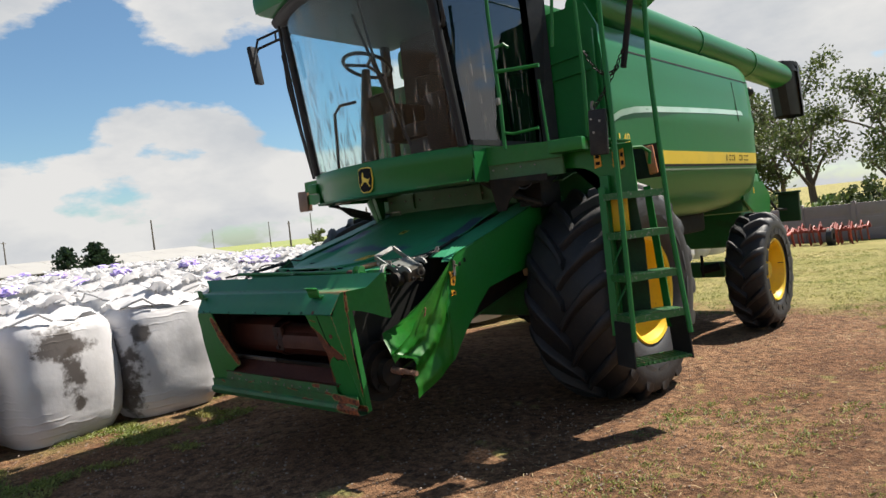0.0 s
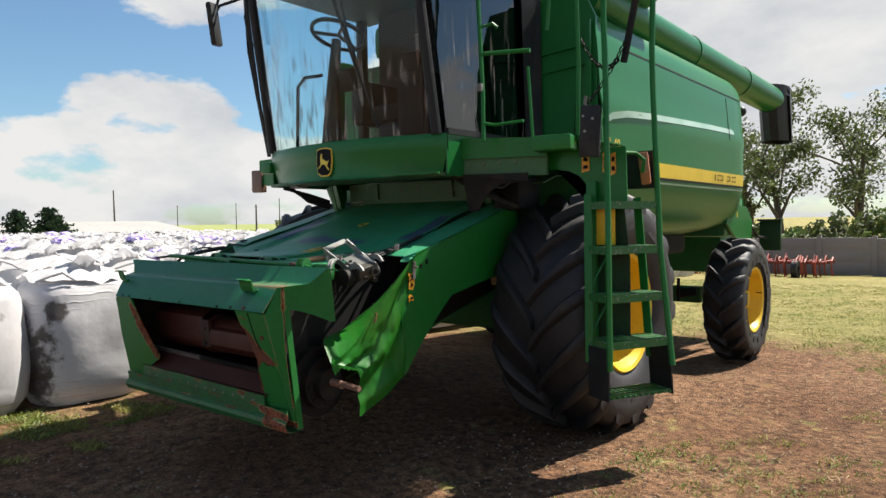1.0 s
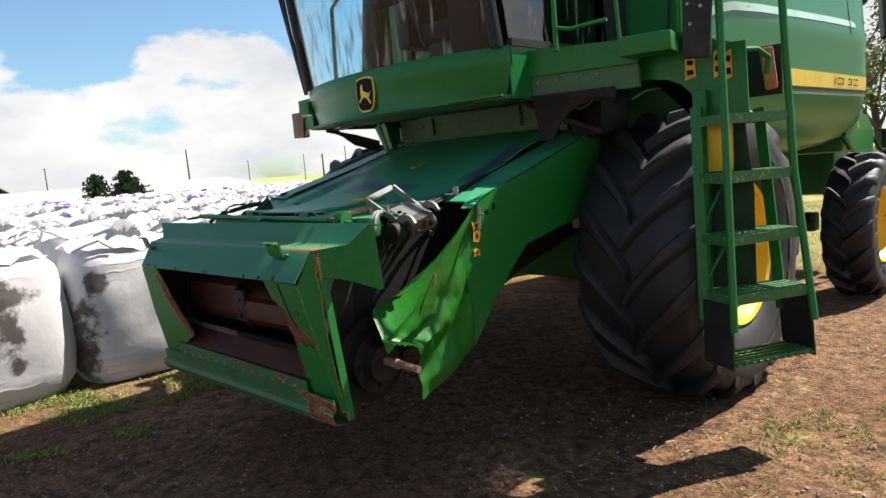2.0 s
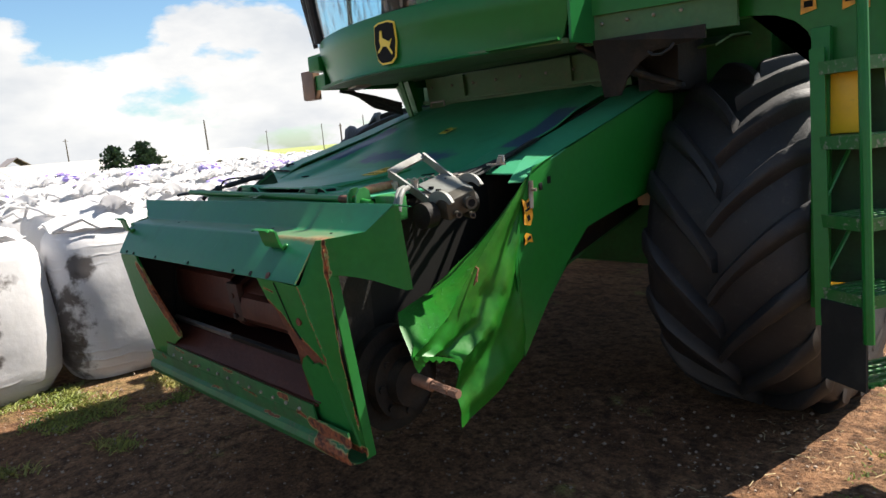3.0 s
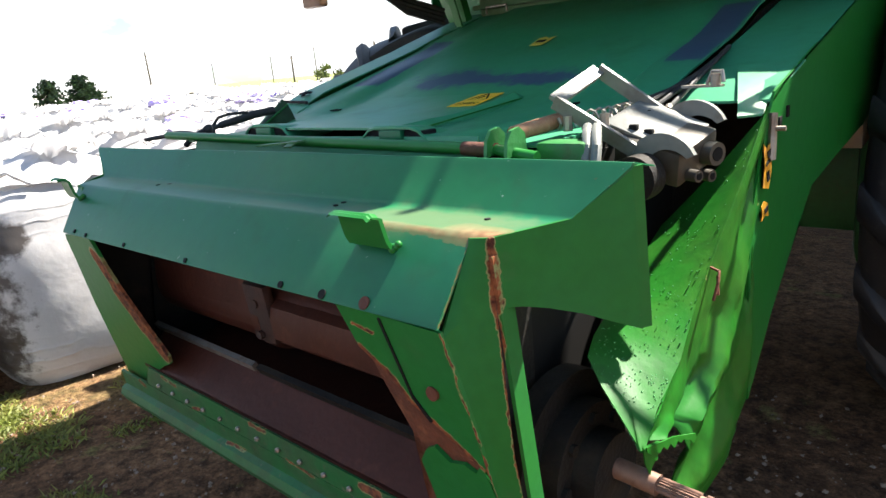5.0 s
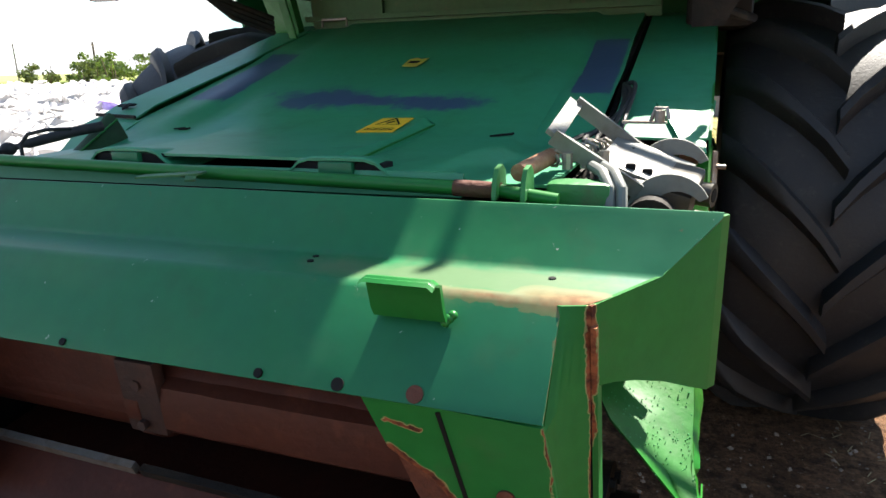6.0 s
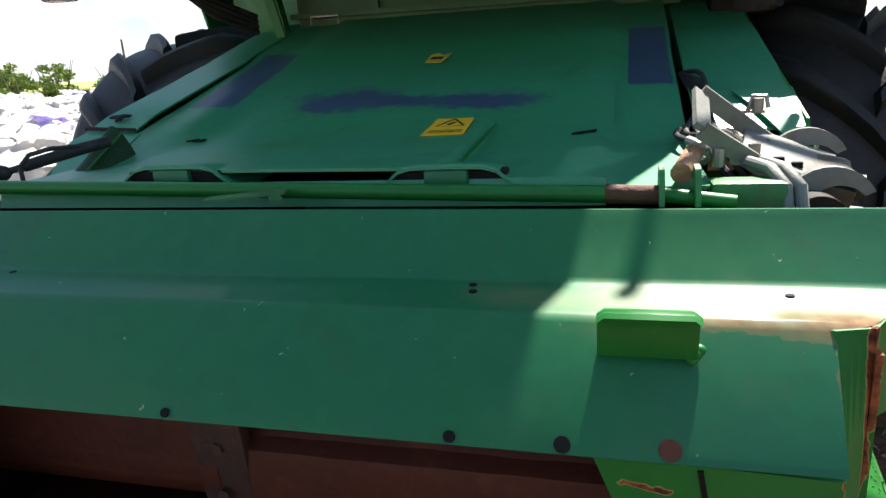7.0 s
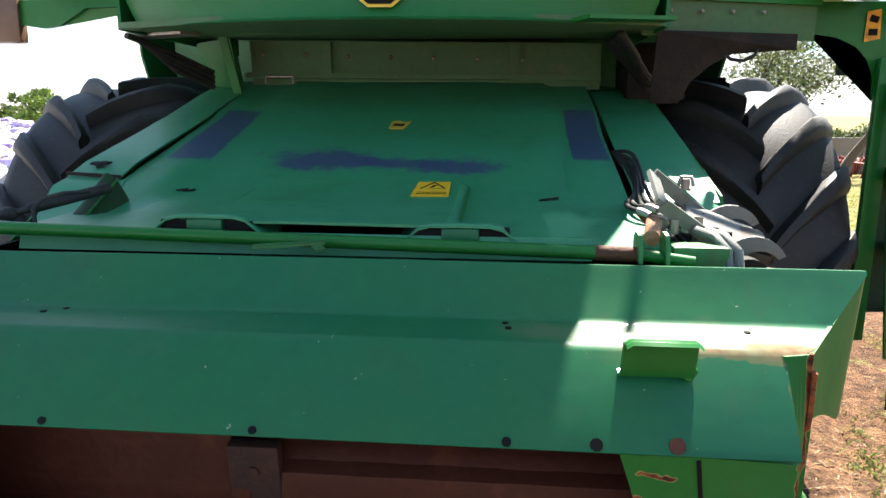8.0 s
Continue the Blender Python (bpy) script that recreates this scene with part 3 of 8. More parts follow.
def add_box(bm, c, s, m=None, bevel=0.0):
    """A box with centre c and sizes s, turned by m about its centre."""
    r = bmesh.ops.create_cube(bm, size=1.0)
    vs = r["verts"]
    for v in vs:
        v.co = Vector((v.co.x * s[0], v.co.y * s[1], v.co.z * s[2]))
    if bevel:
        es = list({e for v in vs for e in v.link_edges})
        g = bmesh.ops.bevel(bm, geom=es, offset=bevel, segments=2, affect="EDGES", profile=0.6)
        vs = list({v for f in g["faces"] for v in f.verts} | {v for v in vs if v.is_valid})
    for v in vs:
        v.co = (m @ v.co if m is not None else v.co) + Vector(c)
    return vs


def add_tube(bm, pts, r, sides=10, closed=False, caps=True):
    """A round bar along points; r: one radius, or one for each."""
    pts = [Vector(p) for p in pts]
    n = len(pts)
    rs = r if isinstance(r, (list, tuple)) else [r] * n
    rings, up = [], None
    for i, p in enumerate(pts):
        a = pts[(i - 1) % n] if (i or closed) else p
        b = pts[(i + 1) % n] if (i < n - 1 or closed) else p
        d = (b - a).normalized()
        if up is None:
            up = d.orthogonal().normalized()
        up = (up - d * up.dot(d)).normalized()
        side = d.cross(up)
        rings.append([bm.verts.new(p + (up * math.cos(t) + side * math.sin(t)) * rs[i])
                      for t in (2 * math.pi * k / sides for k in range(sides))])
    for i in range(n if closed else n - 1):
        a, b = rings[i], rings[(i + 1) % n]
        for k in range(sides):
            bm.faces.new((a[k], a[(k + 1) % sides], b[(k + 1) % sides], b[k]))
    if caps and not closed:
        bm.faces.new(rings[0][::-1])
        bm.faces.new(rings[-1])
    return bm


def add_strip(bm, a, b, w, h, up=(0, 0, 1)):
    """A flat bar from a to b: w across, h along up."""
    a, b = Vector(a), Vector(b)
    d = (b - a).normalized()
    side = d.cross(Vector(up)).normalized()
    top = side.cross(d).normalized()
    vs = []
    for p in (a, b):
        vs.append([bm.verts.new(p + side * sx * w / 2 + top * sz * h / 2) for sx, sz in ((-1, -1), (1, -1), (1, 1), (-1, 1))])
    for k in range(4):
        bm.faces.new((vs[0][k], vs[0][(k + 1) % 4], vs[1][(k + 1) % 4], vs[1][k]))
    bm.faces.new(vs[0][::-1])
    bm.faces.new(vs[1])


def add_poly(bm, pts, thick, direction=None):
    """A flat plate with the outline pts, made thick along direction (or its normal), from the outline backwards."""
    pts = [Vector(p) for p in pts]
    if direction is None:
        nrm = Vector()
        for i, p in enumerate(pts):
            q = pts[(i + 1) % len(pts)]
            nrm += p.cross(q)
        direction = nrm.normalized()
    off = Vector(direction).normalized() * -thick
    f = [bm.verts.new(p) for p in pts]
    b = [bm.verts.new(p + off) for p in pts]
    faces = [bm.faces.new(f), bm.faces.new(b[::-1])]
    n = len(pts)
    for i in range(n):
        bm.faces.new((f[i], b[i], b[(i + 1) % n], f[(i + 1) % n]))
    if n > 4:
        bmesh.ops.triangulate(bm, faces=faces)
    return bm


def add_sheet(bm, rows, thick, into):
    """A bent sheet through a grid of points, made thick along the vector into."""
    off = Vector(into).normalized() * thick
    g = [[bm.verts.new(Vector(p)) for p in row] for row in rows]
    h = [[bm.verts.new(Vector(p) + off) for p in row] for row in rows]
    nr, nc = len(rows), len(rows[0])
    for i in range(nr - 1):
        for j in range(nc - 1):
            bm.faces.new((g[i][j], g[i][j + 1], g[i + 1][j + 1], g[i + 1][j]))
            bm.faces.new((h[i][j], h[i + 1][j], h[i + 1][j + 1], h[i][j + 1]))
    for i in range(nr - 1):
        for j in (0, nc - 1):
            bm.faces.new((g[i][j], g[i + 1][j], h[i + 1][j], h[i][j]))
    for j in range(nc - 1):
        for i in (0, nr - 1):
            bm.faces.new((g[i][j], h[i][j], h[i][j + 1], g[i][j + 1]))
    return bm


def add_lathe(bm, profile, c, sides=48, axis="x"):
    """Turns a closed profile of (along axis, radius) round the axis through c."""
    c = Vector(c)
    rings = []
    for k in range(sides):
        t = 2 * math.pi * k / sides
        ring = []
        for u, r in profile:
            a, b = r * math.cos(t), r * math.sin(t)
            ring.append(bm.verts.new(c + (Vector((u, a, b)) if axis == "x" else Vector((a, u, b)) if axis == "y" else Vector((a, b, u)))))
        rings.append(ring)
    n = len(profile)
    for k in range(sides):
        a, b = rings[k], rings[(k + 1) % sides]
        for i in range(n):
            j = (i + 1) % n
            bm.faces.new((a[i], a[j], b[j], b[i]))
    return bm


def add_disc(bm, c, r, thick, axis="x", sides=24):
    return add_lathe(bm, [(-thick / 2, 0.001), (-thick / 2, r), (thick / 2, r), (thick / 2, 0.001)], c, sides, axis)


def new_bm():
    return bmesh.new()

# ---- ground and distance ----
def ground_material():
    m = bpy.data.materials.new("yard_soil_and_grass")
    m.use_nodes = True
    n, l = m.node_tree.nodes, m.node_tree.links
    p = n["Principled BSDF"]
    p.inputs["Roughness"].default_value = 0.95
    p.inputs["Specular IOR Level"].default_value = 0.2
    co = n.new("ShaderNodeTexCoord")

    def noise_of(scale, detail=8.0, rough=0.6):
        t = n.new("ShaderNodeTexNoise")
        t.inputs["Scale"].default_value, t.inputs["Detail"].default_value, t.inputs["Roughness"].default_value = scale, detail, rough
        l.new(co.outputs["Object"], t.inputs["Vector"])
        return t.outputs["Fac"]

    def ramp(fac, lo, hi, a=0.0, b=1.0):
        mp = n.new("ShaderNodeMapRange")
        for k, v in zip(("From Min", "From Max", "To Min", "To Max"), (lo, hi, a, b)):
            mp.inputs[k].default_value = v
        l.new(fac, mp.inputs["Value"])
        return mp.outputs[0]

    def mixed(fac, a, b):
        mx = n.new("ShaderNodeMix")
        mx.data_type = "RGBA"
        l.new(fac, mx.inputs["Factor"])
        for k, v in (("A", a), ("B", b)):
            if isinstance(v, tuple):
                mx.inputs[k].default_value = (*v, 1)
            else:
                l.new(v, mx.inputs[k])
        return mx.outputs["Result"]

    def maths(op, a, b):
        q = n.new("ShaderNodeMath")
        q.operation, q.use_clamp = op, op in ("ADD", "MULTIPLY")
        for k, v in enumerate((a, b)):
            if isinstance(v, (int, float)):
                q.inputs[k].default_value = v
            else:
                l.new(v, q.inputs[k])
        return q.outputs[0]

    def maths_free(a, b):
        q = n.new("ShaderNodeMath")
        q.operation = "MULTIPLY"
        l.new(a, q.inputs[0])
        l.new(b, q.inputs[1])
        return q.outputs[0]

    sep = n.new("ShaderNodeSeparateXYZ")
    l.new(co.outputs["Object"], sep.inputs[0])
    soil = mixed(ramp(noise_of(0.9), 0.38, 0.66), (0.145, 0.072, 0.036), (0.235, 0.132, 0.070))
    soil = mixed(ramp(noise_of(14.0), 0.46, 0.62, 0.0, 0.8), soil, (0.055, 0.027, 0.014))
    soil = mixed(ramp(noise_of(55.0, 4.0), 0.62, 0.72, 0.0, 0.6), soil, (0.30, 0.21, 0.14))
    grass = mixed(ramp(noise_of(0.35), 0.38, 0.66), (0.20, 0.185, 0.055), (0.31, 0.255, 0.105))
    grass = mixed(ramp(noise_of(9.0), 0.42, 0.68, 0.0, 0.7), grass, (0.11, 0.105, 0.032))
    patch = ramp(noise_of(1.7, 9.0, 0.68), 0.60, 0.67)
    # grass takes over away from the worn yard
    away = ramp(sep.outputs["Y"], 5.0, 9.5)
    # a dry strip of it along the foot of the sacks
    beside = ramp(sep.outputs["X"], -1.15, -1.75)
    cover = maths("ADD", patch, ramp(maths("ADD", maths("ADD", maths("MULTIPLY", away, 0.55), maths("MULTIPLY", beside, 0.19)), maths("MULTIPLY", noise_of(2.2), 0.45)), 0.40, 0.58))
    crumb = maths_free(ramp(noise_of(42.0, 6.0, 0.8), 0.34, 0.66, 0.40, 1.65), ramp(noise_of(8.0, 5.0, 0.7), 0.34, 0.66, 0.72, 1.28))
    sc = n.new("ShaderNodeVectorMath")
    sc.operation = "SCALE"
    l.new(mixed(cover, soil, grass), sc.inputs[0])
    l.new(crumb, sc.inputs["Scale"])
    l.new(sc.outputs[0], p.inputs["Base Color"])
    b = n.new("ShaderNodeBump")
    b.inputs["Strength"].default_value, b.inputs["Distance"].default_value = 1.0, 0.05
    h = maths("MULTIPLY", noise_of(22.0, 8.0, 0.7), 1.0)
    l.new(h, b.inputs["Height"])
    l.new(b.outputs[0], p.inputs["Normal"])
    return m


def lie(y):
    """Height of the ground: it falls away gently behind the yard."""
    return -0.028 * min(max(y - 3.2, 0.0), 3.4) - 0.041 * min(max(y - 8.0, 0.0), 22.0)


def build_ground():
    bm = new_bm()
    xs = [-3000, -600, -150, -60, -30] + [x * 0.5 for x in range(-44, 45)] + [30, 60, 150, 600, 3000]
    ys = [-3000, -300, -60, -20] + [y * 0.5 for y in range(-16, 81)] + [60, 110, 300, 900, 3000]
    g = []
    for y in ys:
        row = []
        for x in xs:
            z = lie(y)
            if abs(x) < 22 and -8 < y < 40:
                z += 0.035 * noise.noise(Vector((x * 0.7, y * 0.7, 3.0))) + 0.02 * noise.noise(Vector((x * 2.1, y * 2.1, 8.0))) - 0.012
            row.append(bm.verts.new((x, y, z)))
        g.append(row)
    for i in range(len(ys) - 1):
        for j in range(len(xs) - 1):
            bm.faces.new((g[i][j], g[i][j + 1], g[i + 1][j + 1], g[i + 1][j]))
    ob = link_mesh("ground", bm, ground_material(), smooth=180)
    return tagged(ob, "bare brown yard soil with grass tufts and stones", "ground", kind="structure")


build_ground()

# ---- combine harvester: x to its left, -y ahead ----
combine = tagged(empty("combine_harvester"), "large green combine harvester without header, worn paint and yellow rims", "combine harvester")


def holder(name, x=0.0, y=0.0, z=0.0):
    """An empty part of the combine that carries sub-parts."""
    ob = new(name)
    ob.parent = combine
    ob.location = (x, y, z)
    ob.empty_display_size = 0.1
    return ob


def slope(y):
    """Height of the feeder's top sheet."""
    rows = ((0.0, 1.24), (0.30, 1.238), (0.44, 1.242), (0.70, 1.244), (0.85, 1.256), (1.0, 1.284), (1.14, 1.322), (1.48, 1.432), (1.66, 1.505), (2.1, 1.625), (2.4, 1.70))
    for (ya, za), (yb, zb) in zip(rows, rows[1:]):
        if y <= yb:
            return za + (zb - za) * (y - ya) / (yb - ya)
    return rows[-1][1]


def cover(y):
    """Height of the outer covers beside the top sheet."""
    return 1.285 + 0.285 * (y - 1.0)


def face(x, z, out=0.0):
    """A place on the leaning front face of the feeder's mouth."""
    return (x, (1.02 - z) * 0.217 - out, z)


def hexbolt(bm, c, r=0.014, axis=(0, -1, 0), h=0.012):
    a = Vector(axis).normalized()
    add_tube(bm, [Vector(c), Vector(c) + a * h], r, 6)


def build_feeder():
    bm = new_bm()
    add_poly(bm, [(-0.69, 0.14, 0.44), (0.75, 0.14, 0.44), (0.75, 2.25, 0.98), (-0.69, 2.25, 0.98)], 0.012)
    house = part("feeder_house", bm, GREEN_DIRTY, combine, "sloping green feeder house with an open mouth")
    # inner sides coloured near black for the shade within the mouth
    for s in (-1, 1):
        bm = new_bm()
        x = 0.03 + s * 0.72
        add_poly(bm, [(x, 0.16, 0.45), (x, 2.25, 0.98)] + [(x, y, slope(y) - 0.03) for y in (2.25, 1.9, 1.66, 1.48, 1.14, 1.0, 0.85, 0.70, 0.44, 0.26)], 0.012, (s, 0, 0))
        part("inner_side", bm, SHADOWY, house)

    # top sheet: rounded shallow rise in the middle, a lower pressed field near its front edge
    bm = new_bm()
    xs = [-0.69, -0.60, -0.53, -0.50, -0.40, -0.29, -0.27, 0.0, 0.25, 0.285, 0.31, 0.45, 0.56, 0.585, 0.61, 0.68, 0.74]
    ys = sorted([0.43 + k * 1.67 / 30 for k in range(31)] + [0.962, 0.976])
    rows = []
    for y in ys:
        row = []
        for x in xs:
            z = slope(y)
            if -0.51 < x < 0.57:
                z += 0.014
            if -0.28 < x < 0.30 and y < 0.97:
                z += 0.020
            if x > 0.60:
                z = max(z, cover(y) + 0.010) - 0.004
            if x < -0.52:
                z = max(z, 1.294 + 0.266 * (y - 0.91))
            z += 0.004 * noise.noise(Vector((x * 3.1, y * 3.1, 2.0))) + 0.0015 * noise.noise(Vector((x * 11, y * 11, 5.0)))
            row.append((x, y, z))
        rows.append(row)
    add_sheet(bm, rows, 0.006, (0, 0, -1))
    top = part("top_sheet", bm, GREEN_TOP, house, "dented green top sheet")
    # front lip of the sheet with two raised pads
    bm = new_bm()
    add_sheet(bm, [[(-0.62 + 0.12 * k, 0.425, slope(0.43) + 0.012) for k in range(11)], [(-0.62 + 0.12 * k, 0.41, slope(0.41) - 0.03) for k in range(11)]], 0.006, (0, 1, 0))
    part("sheet_lip", bm, GREEN_TOP, house)
    for x0, z0 in ((-0.212, 1.256), (0.318, 1.246)):
        # raised arch of the sheet, a black box for the gap's shade and a pale pad in it
        bm = new_bm()
        rise = ((-0.135, -0.012), (-0.11, 0.004), (-0.085, 0.026), (-0.06, 0.033), (0.0, 0.034), (0.06, 0.033), (0.085, 0.026), (0.11, 0.004), (0.135, -0.012))
        rows = [[(x0 + dx, y, z0 + dz * w) for dx, dz in rise] for y, w in ((0.56, 0.10), (0.49, 0.8), (0.425, 1.0), (0.421, 0.90))]
        add_sheet(bm, rows, 0.005, (0, 0, -1))
        part("sheet_arch", bm, GREEN_TOP, house)
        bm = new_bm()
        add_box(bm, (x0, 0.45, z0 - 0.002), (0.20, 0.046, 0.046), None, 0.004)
        part("arch_gap", bm, INK_AND_SHADE, house)
        bm = new_bm()
        add_box(bm, (x0 + 0.0, 0.424, z0 + 0.002), (0.076, 0.02, 0.044), None, 0.005)
        part("latch_pad", bm, GREEN_HOOD, house)
    # fold lines of the sheet, darker strips painting the shade at the folds
    for pts in ([(0.31, 0.50), (0.31, 0.96)], [(-0.28, 0.60), (-0.28, 0.98)]):
        bm = new_bm()
        for a, b in zip(pts, pts[1:]):
            add_strip(bm, (a[0], a[1], slope(a[1]) + (0.0275 if abs(a[0]) < 0.2 else 0.0150)), (b[0], b[1], slope(b[1]) + 0.0150), 0.005, 0.004)
        part("sheet_fold", bm, GREEN, house)
    # slots cut in the sheet, shown as dark torn marks with lifted lips
    for x0, y0 in ((-0.472, 0.90), (-0.495, 0.905), (0.51, 0.865), (0.535, 0.875)):
        bm = new_bm()
        z = slope(y0) + 0.018
        add_poly(bm, [(x0 - 0.014, y0 - 0.007, z), (x0 + 0.012, y0 - 0.002, z + 0.001), (x0 + 0.015, y0 + 0.012, z + 0.003), (x0 - 0.003, y0 + 0.007, z + 0.001)], 0.004)
        part("slot", bm, INK_AND_SHADE, house)

    # warning plate with its triangle and drawing
    bm = new_bm()
    pz = lambda x, y, l=0.038: (x, y, slope(y) + l)
    add_poly(bm, [pz(0.166, 0.792), pz(0.264, 0.800), pz(0.260, 0.945), pz(0.170, 0.942)], 0.002, (0, -0.2, 1))
    part("warning_sticker", bm, STICKER, house, "yellow warning sticker with triangle sign")
    bm = new_bm()
    tri = [(0.182, 0.868), (0.250, 0.872), (0.216, 0.930)]
    for a, b in zip(tri, tri[1:] + tri[:1]):
        add_strip(bm, pz(*a, 0.0405), pz(*b, 0.0405), 0.005, 0.001)
    add_strip(bm, pz(0.209, 0.880, 0.0405), pz(0.222, 0.902, 0.0405), 0.010, 0.001)
    for y in (0.812, 0.828, 0.844):
        for k in range(6):
            add_strip(bm, pz(0.178 + k * 0.013, y + 0.006 * (k % 2), 0.0405), pz(0.190 + k * 0.013, y + 0.006 * ((k + 1) % 2), 0.0405), 0.004, 0.001)
    part("sticker_print", bm, INK_AND_SHADE, house)
    bm = new_bm()
    add_poly(bm, [pz(0.0, 1.455, 0.021), pz(0.055, 1.450, 0.021), pz(0.075, 1.52, 0.021), pz(0.05, 1.51, 0.021), pz(0.03, 1.525, 0.021), pz(0.005, 1.515, 0.021)], 0.002, (0, -0.2, 1))
    part("sticker_remnant", bm, STICKER_FADED, house, "torn yellow sticker remnant")
    bm = new_bm()
    add_poly(bm, [pz(0.012, 1.475, 0.024), pz(0.05, 1.472, 0.024), pz(0.055, 1.49, 0.024), pz(0.018, 1.492, 0.024)], 0.001, (0, -0.2, 1))
    part("sticker_print", bm, INK_AND_SHADE, house)

    # covers beside the top
    for x0, x1, y0 in ((0.765, 1.0, 0.97), (-0.695, -0.855, 0.945)):
        bm = new_bm()
        rows = []
        for k in range(14):
            y = y0 + k * (2.10 - y0) / 13
            z = cover(y) if x0 > 0 else max(1.310 + 0.252 * (y - 0.91), slope(y)) + 0.006
            xs = [x0 + (x1 - x0) * j / 4 for j in range(5)]
            if k == 0:
                z -= 0.012
            rows.append([(x, y, z + 0.003 * noise.noise(Vector((x * 6, y * 5, 1.0)))) for x in xs])
        add_sheet(bm, rows, 0.006, (0, 0, -1))
        part("side_cover", bm, GREEN_TOP, house)
    # loose front tongue of the left cover, with its latch
    bm = new_bm()
    rows = []
    for k in range(7):
        t = k / 6
        y = 1.14 - 0.25 * t
        z = cover(y) + 0.012 - 0.030 * t * t
        w = 0.86 + 0.09 * t
        rows.append([(w + (1.005 - w) * j / 4 - (0.03 * t * t if j == 4 else 0), y + 0.05 * (j / 4), z) for j in range(5)])
    add_sheet(bm, rows, 0.005, (0, 0, -1))
    part("cover_tongue", bm, GREEN_TOP, house)
    bm = new_bm()
    add_strip(bm, (0.80, 0.95, 1.302), (0.90, 0.93, 1.302), 0.02, 0.006)
    add_tube(bm, [(0.865, 0.93, 1.305), (0.875, 0.935, 1.335), (0.90, 0.93, 1.335), (0.905, 0.925, 1.31)], 0.005, 8)
    add_tube(bm, [(0.885, 0.93, 1.30), (0.885, 0.93, 1.33)], 0.012, 10)
    part("cover_latch", bm, STEEL, house)
    # left cover: front flap and hinge seam
    bm = new_bm()
    add_sheet(bm, [[(-0.675, 0.938, 1.304), (-0.76, 0.941, 1.310), (-0.846, 0.943, 1.315)],
                   [(-0.655, 0.860, 1.284), (-0.75, 0.866, 1.291), (-0.850, 0.872, 1.295)],
                   [(-0.650, 0.850, 1.276), (-0.75, 0.856, 1.283), (-0.852, 0.862, 1.286)],
                   [(-0.640, 0.700, 1.218), (-0.73, 0.72, 1.214), (-0.827, 0.746, 1.213)],
                   [(-0.635, 0.640, 1.205), (-0.72, 0.65, 1.202), (-0.800, 0.665, 1.200)]], 0.006, (0, 0, -1))
    part("cover_flap", bm, GREEN_TOP, house)
    bm = new_bm()
    add_strip(bm, (-0.69, 0.95, 1.298), (-0.69, 2.0, 1.578), 0.02, 0.006)
    part("cover_seam", bm, SHADOWY, house)
    bm = new_bm()
    add_sheet(bm, [[(-0.812 + 0.012 * k, 0.990 + 0.008 * math.sin(2.3 * k), 1.338 + 0.006 * math.sin(1.7 * k + 1)) for k in range(5)],
                   [(-0.812 + 0.012 * k, 1.005 + 0.006 * math.sin(1.9 * k), 1.347 + 0.005 * math.sin(2.9 * k)) for k in range(5)],
                   [(-0.808 + 0.012 * k, 1.020, 1.347) for k in range(5)]], 0.004, (0, 0, 1))
    part("torn_clip", bm, SHADOWY, house, "torn blackened clip on the side cover")
    bm = new_bm()
    add_strip(bm, (-0.69, 0.936, 1.314), (-0.852, 0.939, 1.322), 0.008, 0.010)
    part("cover_gap", bm, SHADOWY, house)

    # outer side sheet, kinked along a ridge, with a torn front
    bm = new_bm()
    outer = [(2.06, 1.12), (2.10, 1.60), (1.50, 1.427), (0.98, 1.28), (0.925, 1.20), (0.862, 1.05), (0.84, 0.90), (0.855, 0.70), (0.86, 0.56), (1.02, 0.74), (1.20, 0.905), (1.32, 1.0), (1.60, 1.05)]
    add_poly(bm, [(1.0, y, z) for y, z in outer], 0.006, (1, 0, 0))
    part("side_sheet", bm, GREEN, house, "green side sheet with peeling warning stickers")
    bm = new_bm()
    top_line = [(1.0, 0.94, 1.25), (1.002, 0.80, 1.125), (0.996, 0.67, 1.005), (0.994, 0.56, 0.905), (0.998, 0.47, 0.82), (1.008, 0.37, 0.765), (1.020, 0.278, 0.735)]
    mid = [(1.010, 0.90, 1.14), (1.015, 0.80, 1.01), (1.015, 0.71, 0.90), (1.012, 0.62, 0.82), (1.012, 0.55, 0.755), (1.018, 0.46, 0.715), (1.022, 0.39, 0.705)]
    mid2 = [(1.004, 0.865, 1.01), (1.010, 0.845, 0.92), (1.02, 0.78, 0.84), (1.03, 0.70, 0.77), (1.03, 0.62, 0.71), (1.025, 0.53, 0.67), (1.02, 0.485, 0.665)]
    low = [(1.0, 0.855, 0.90), (1.0, 0.865, 0.80), (1.0, 0.875, 0.66), (1.0, 0.85, 0.56), (1.0, 0.73, 0.50), (1.0, 0.60, 0.44), (1.0, 0.49, 0.405)]
    low2 = [tuple(Vector(a).lerp(Vector(b), 0.5)) for a, b in zip(mid2, low)]
    def wrinkle(p, k, j):
        n1 = noise.noise(Vector((p[1] * 9, p[2] * 9, 4.0)))
        return (p[0] + 0.010 * n1, p[1], p[2])
    coarse = [[Vector(p) for p in r] for r in (top_line, mid, mid2, low2, low)]
    coarse[3][6] = Vector((1.0, 0.50, 0.52))

    def on_sheet(u, v):
        """A place on the bent sheet: u from the pin to the tear, v down from the crease; long folds run along it."""
        i, j = min(int(v * 4), 3), min(int(u * 6), 5)
        a, b = v * 4 - i, u * 6 - j
        p = coarse[i][j].lerp(coarse[i][j + 1], b).lerp(coarse[i + 1][j].lerp(coarse[i + 1][j + 1], b), a)
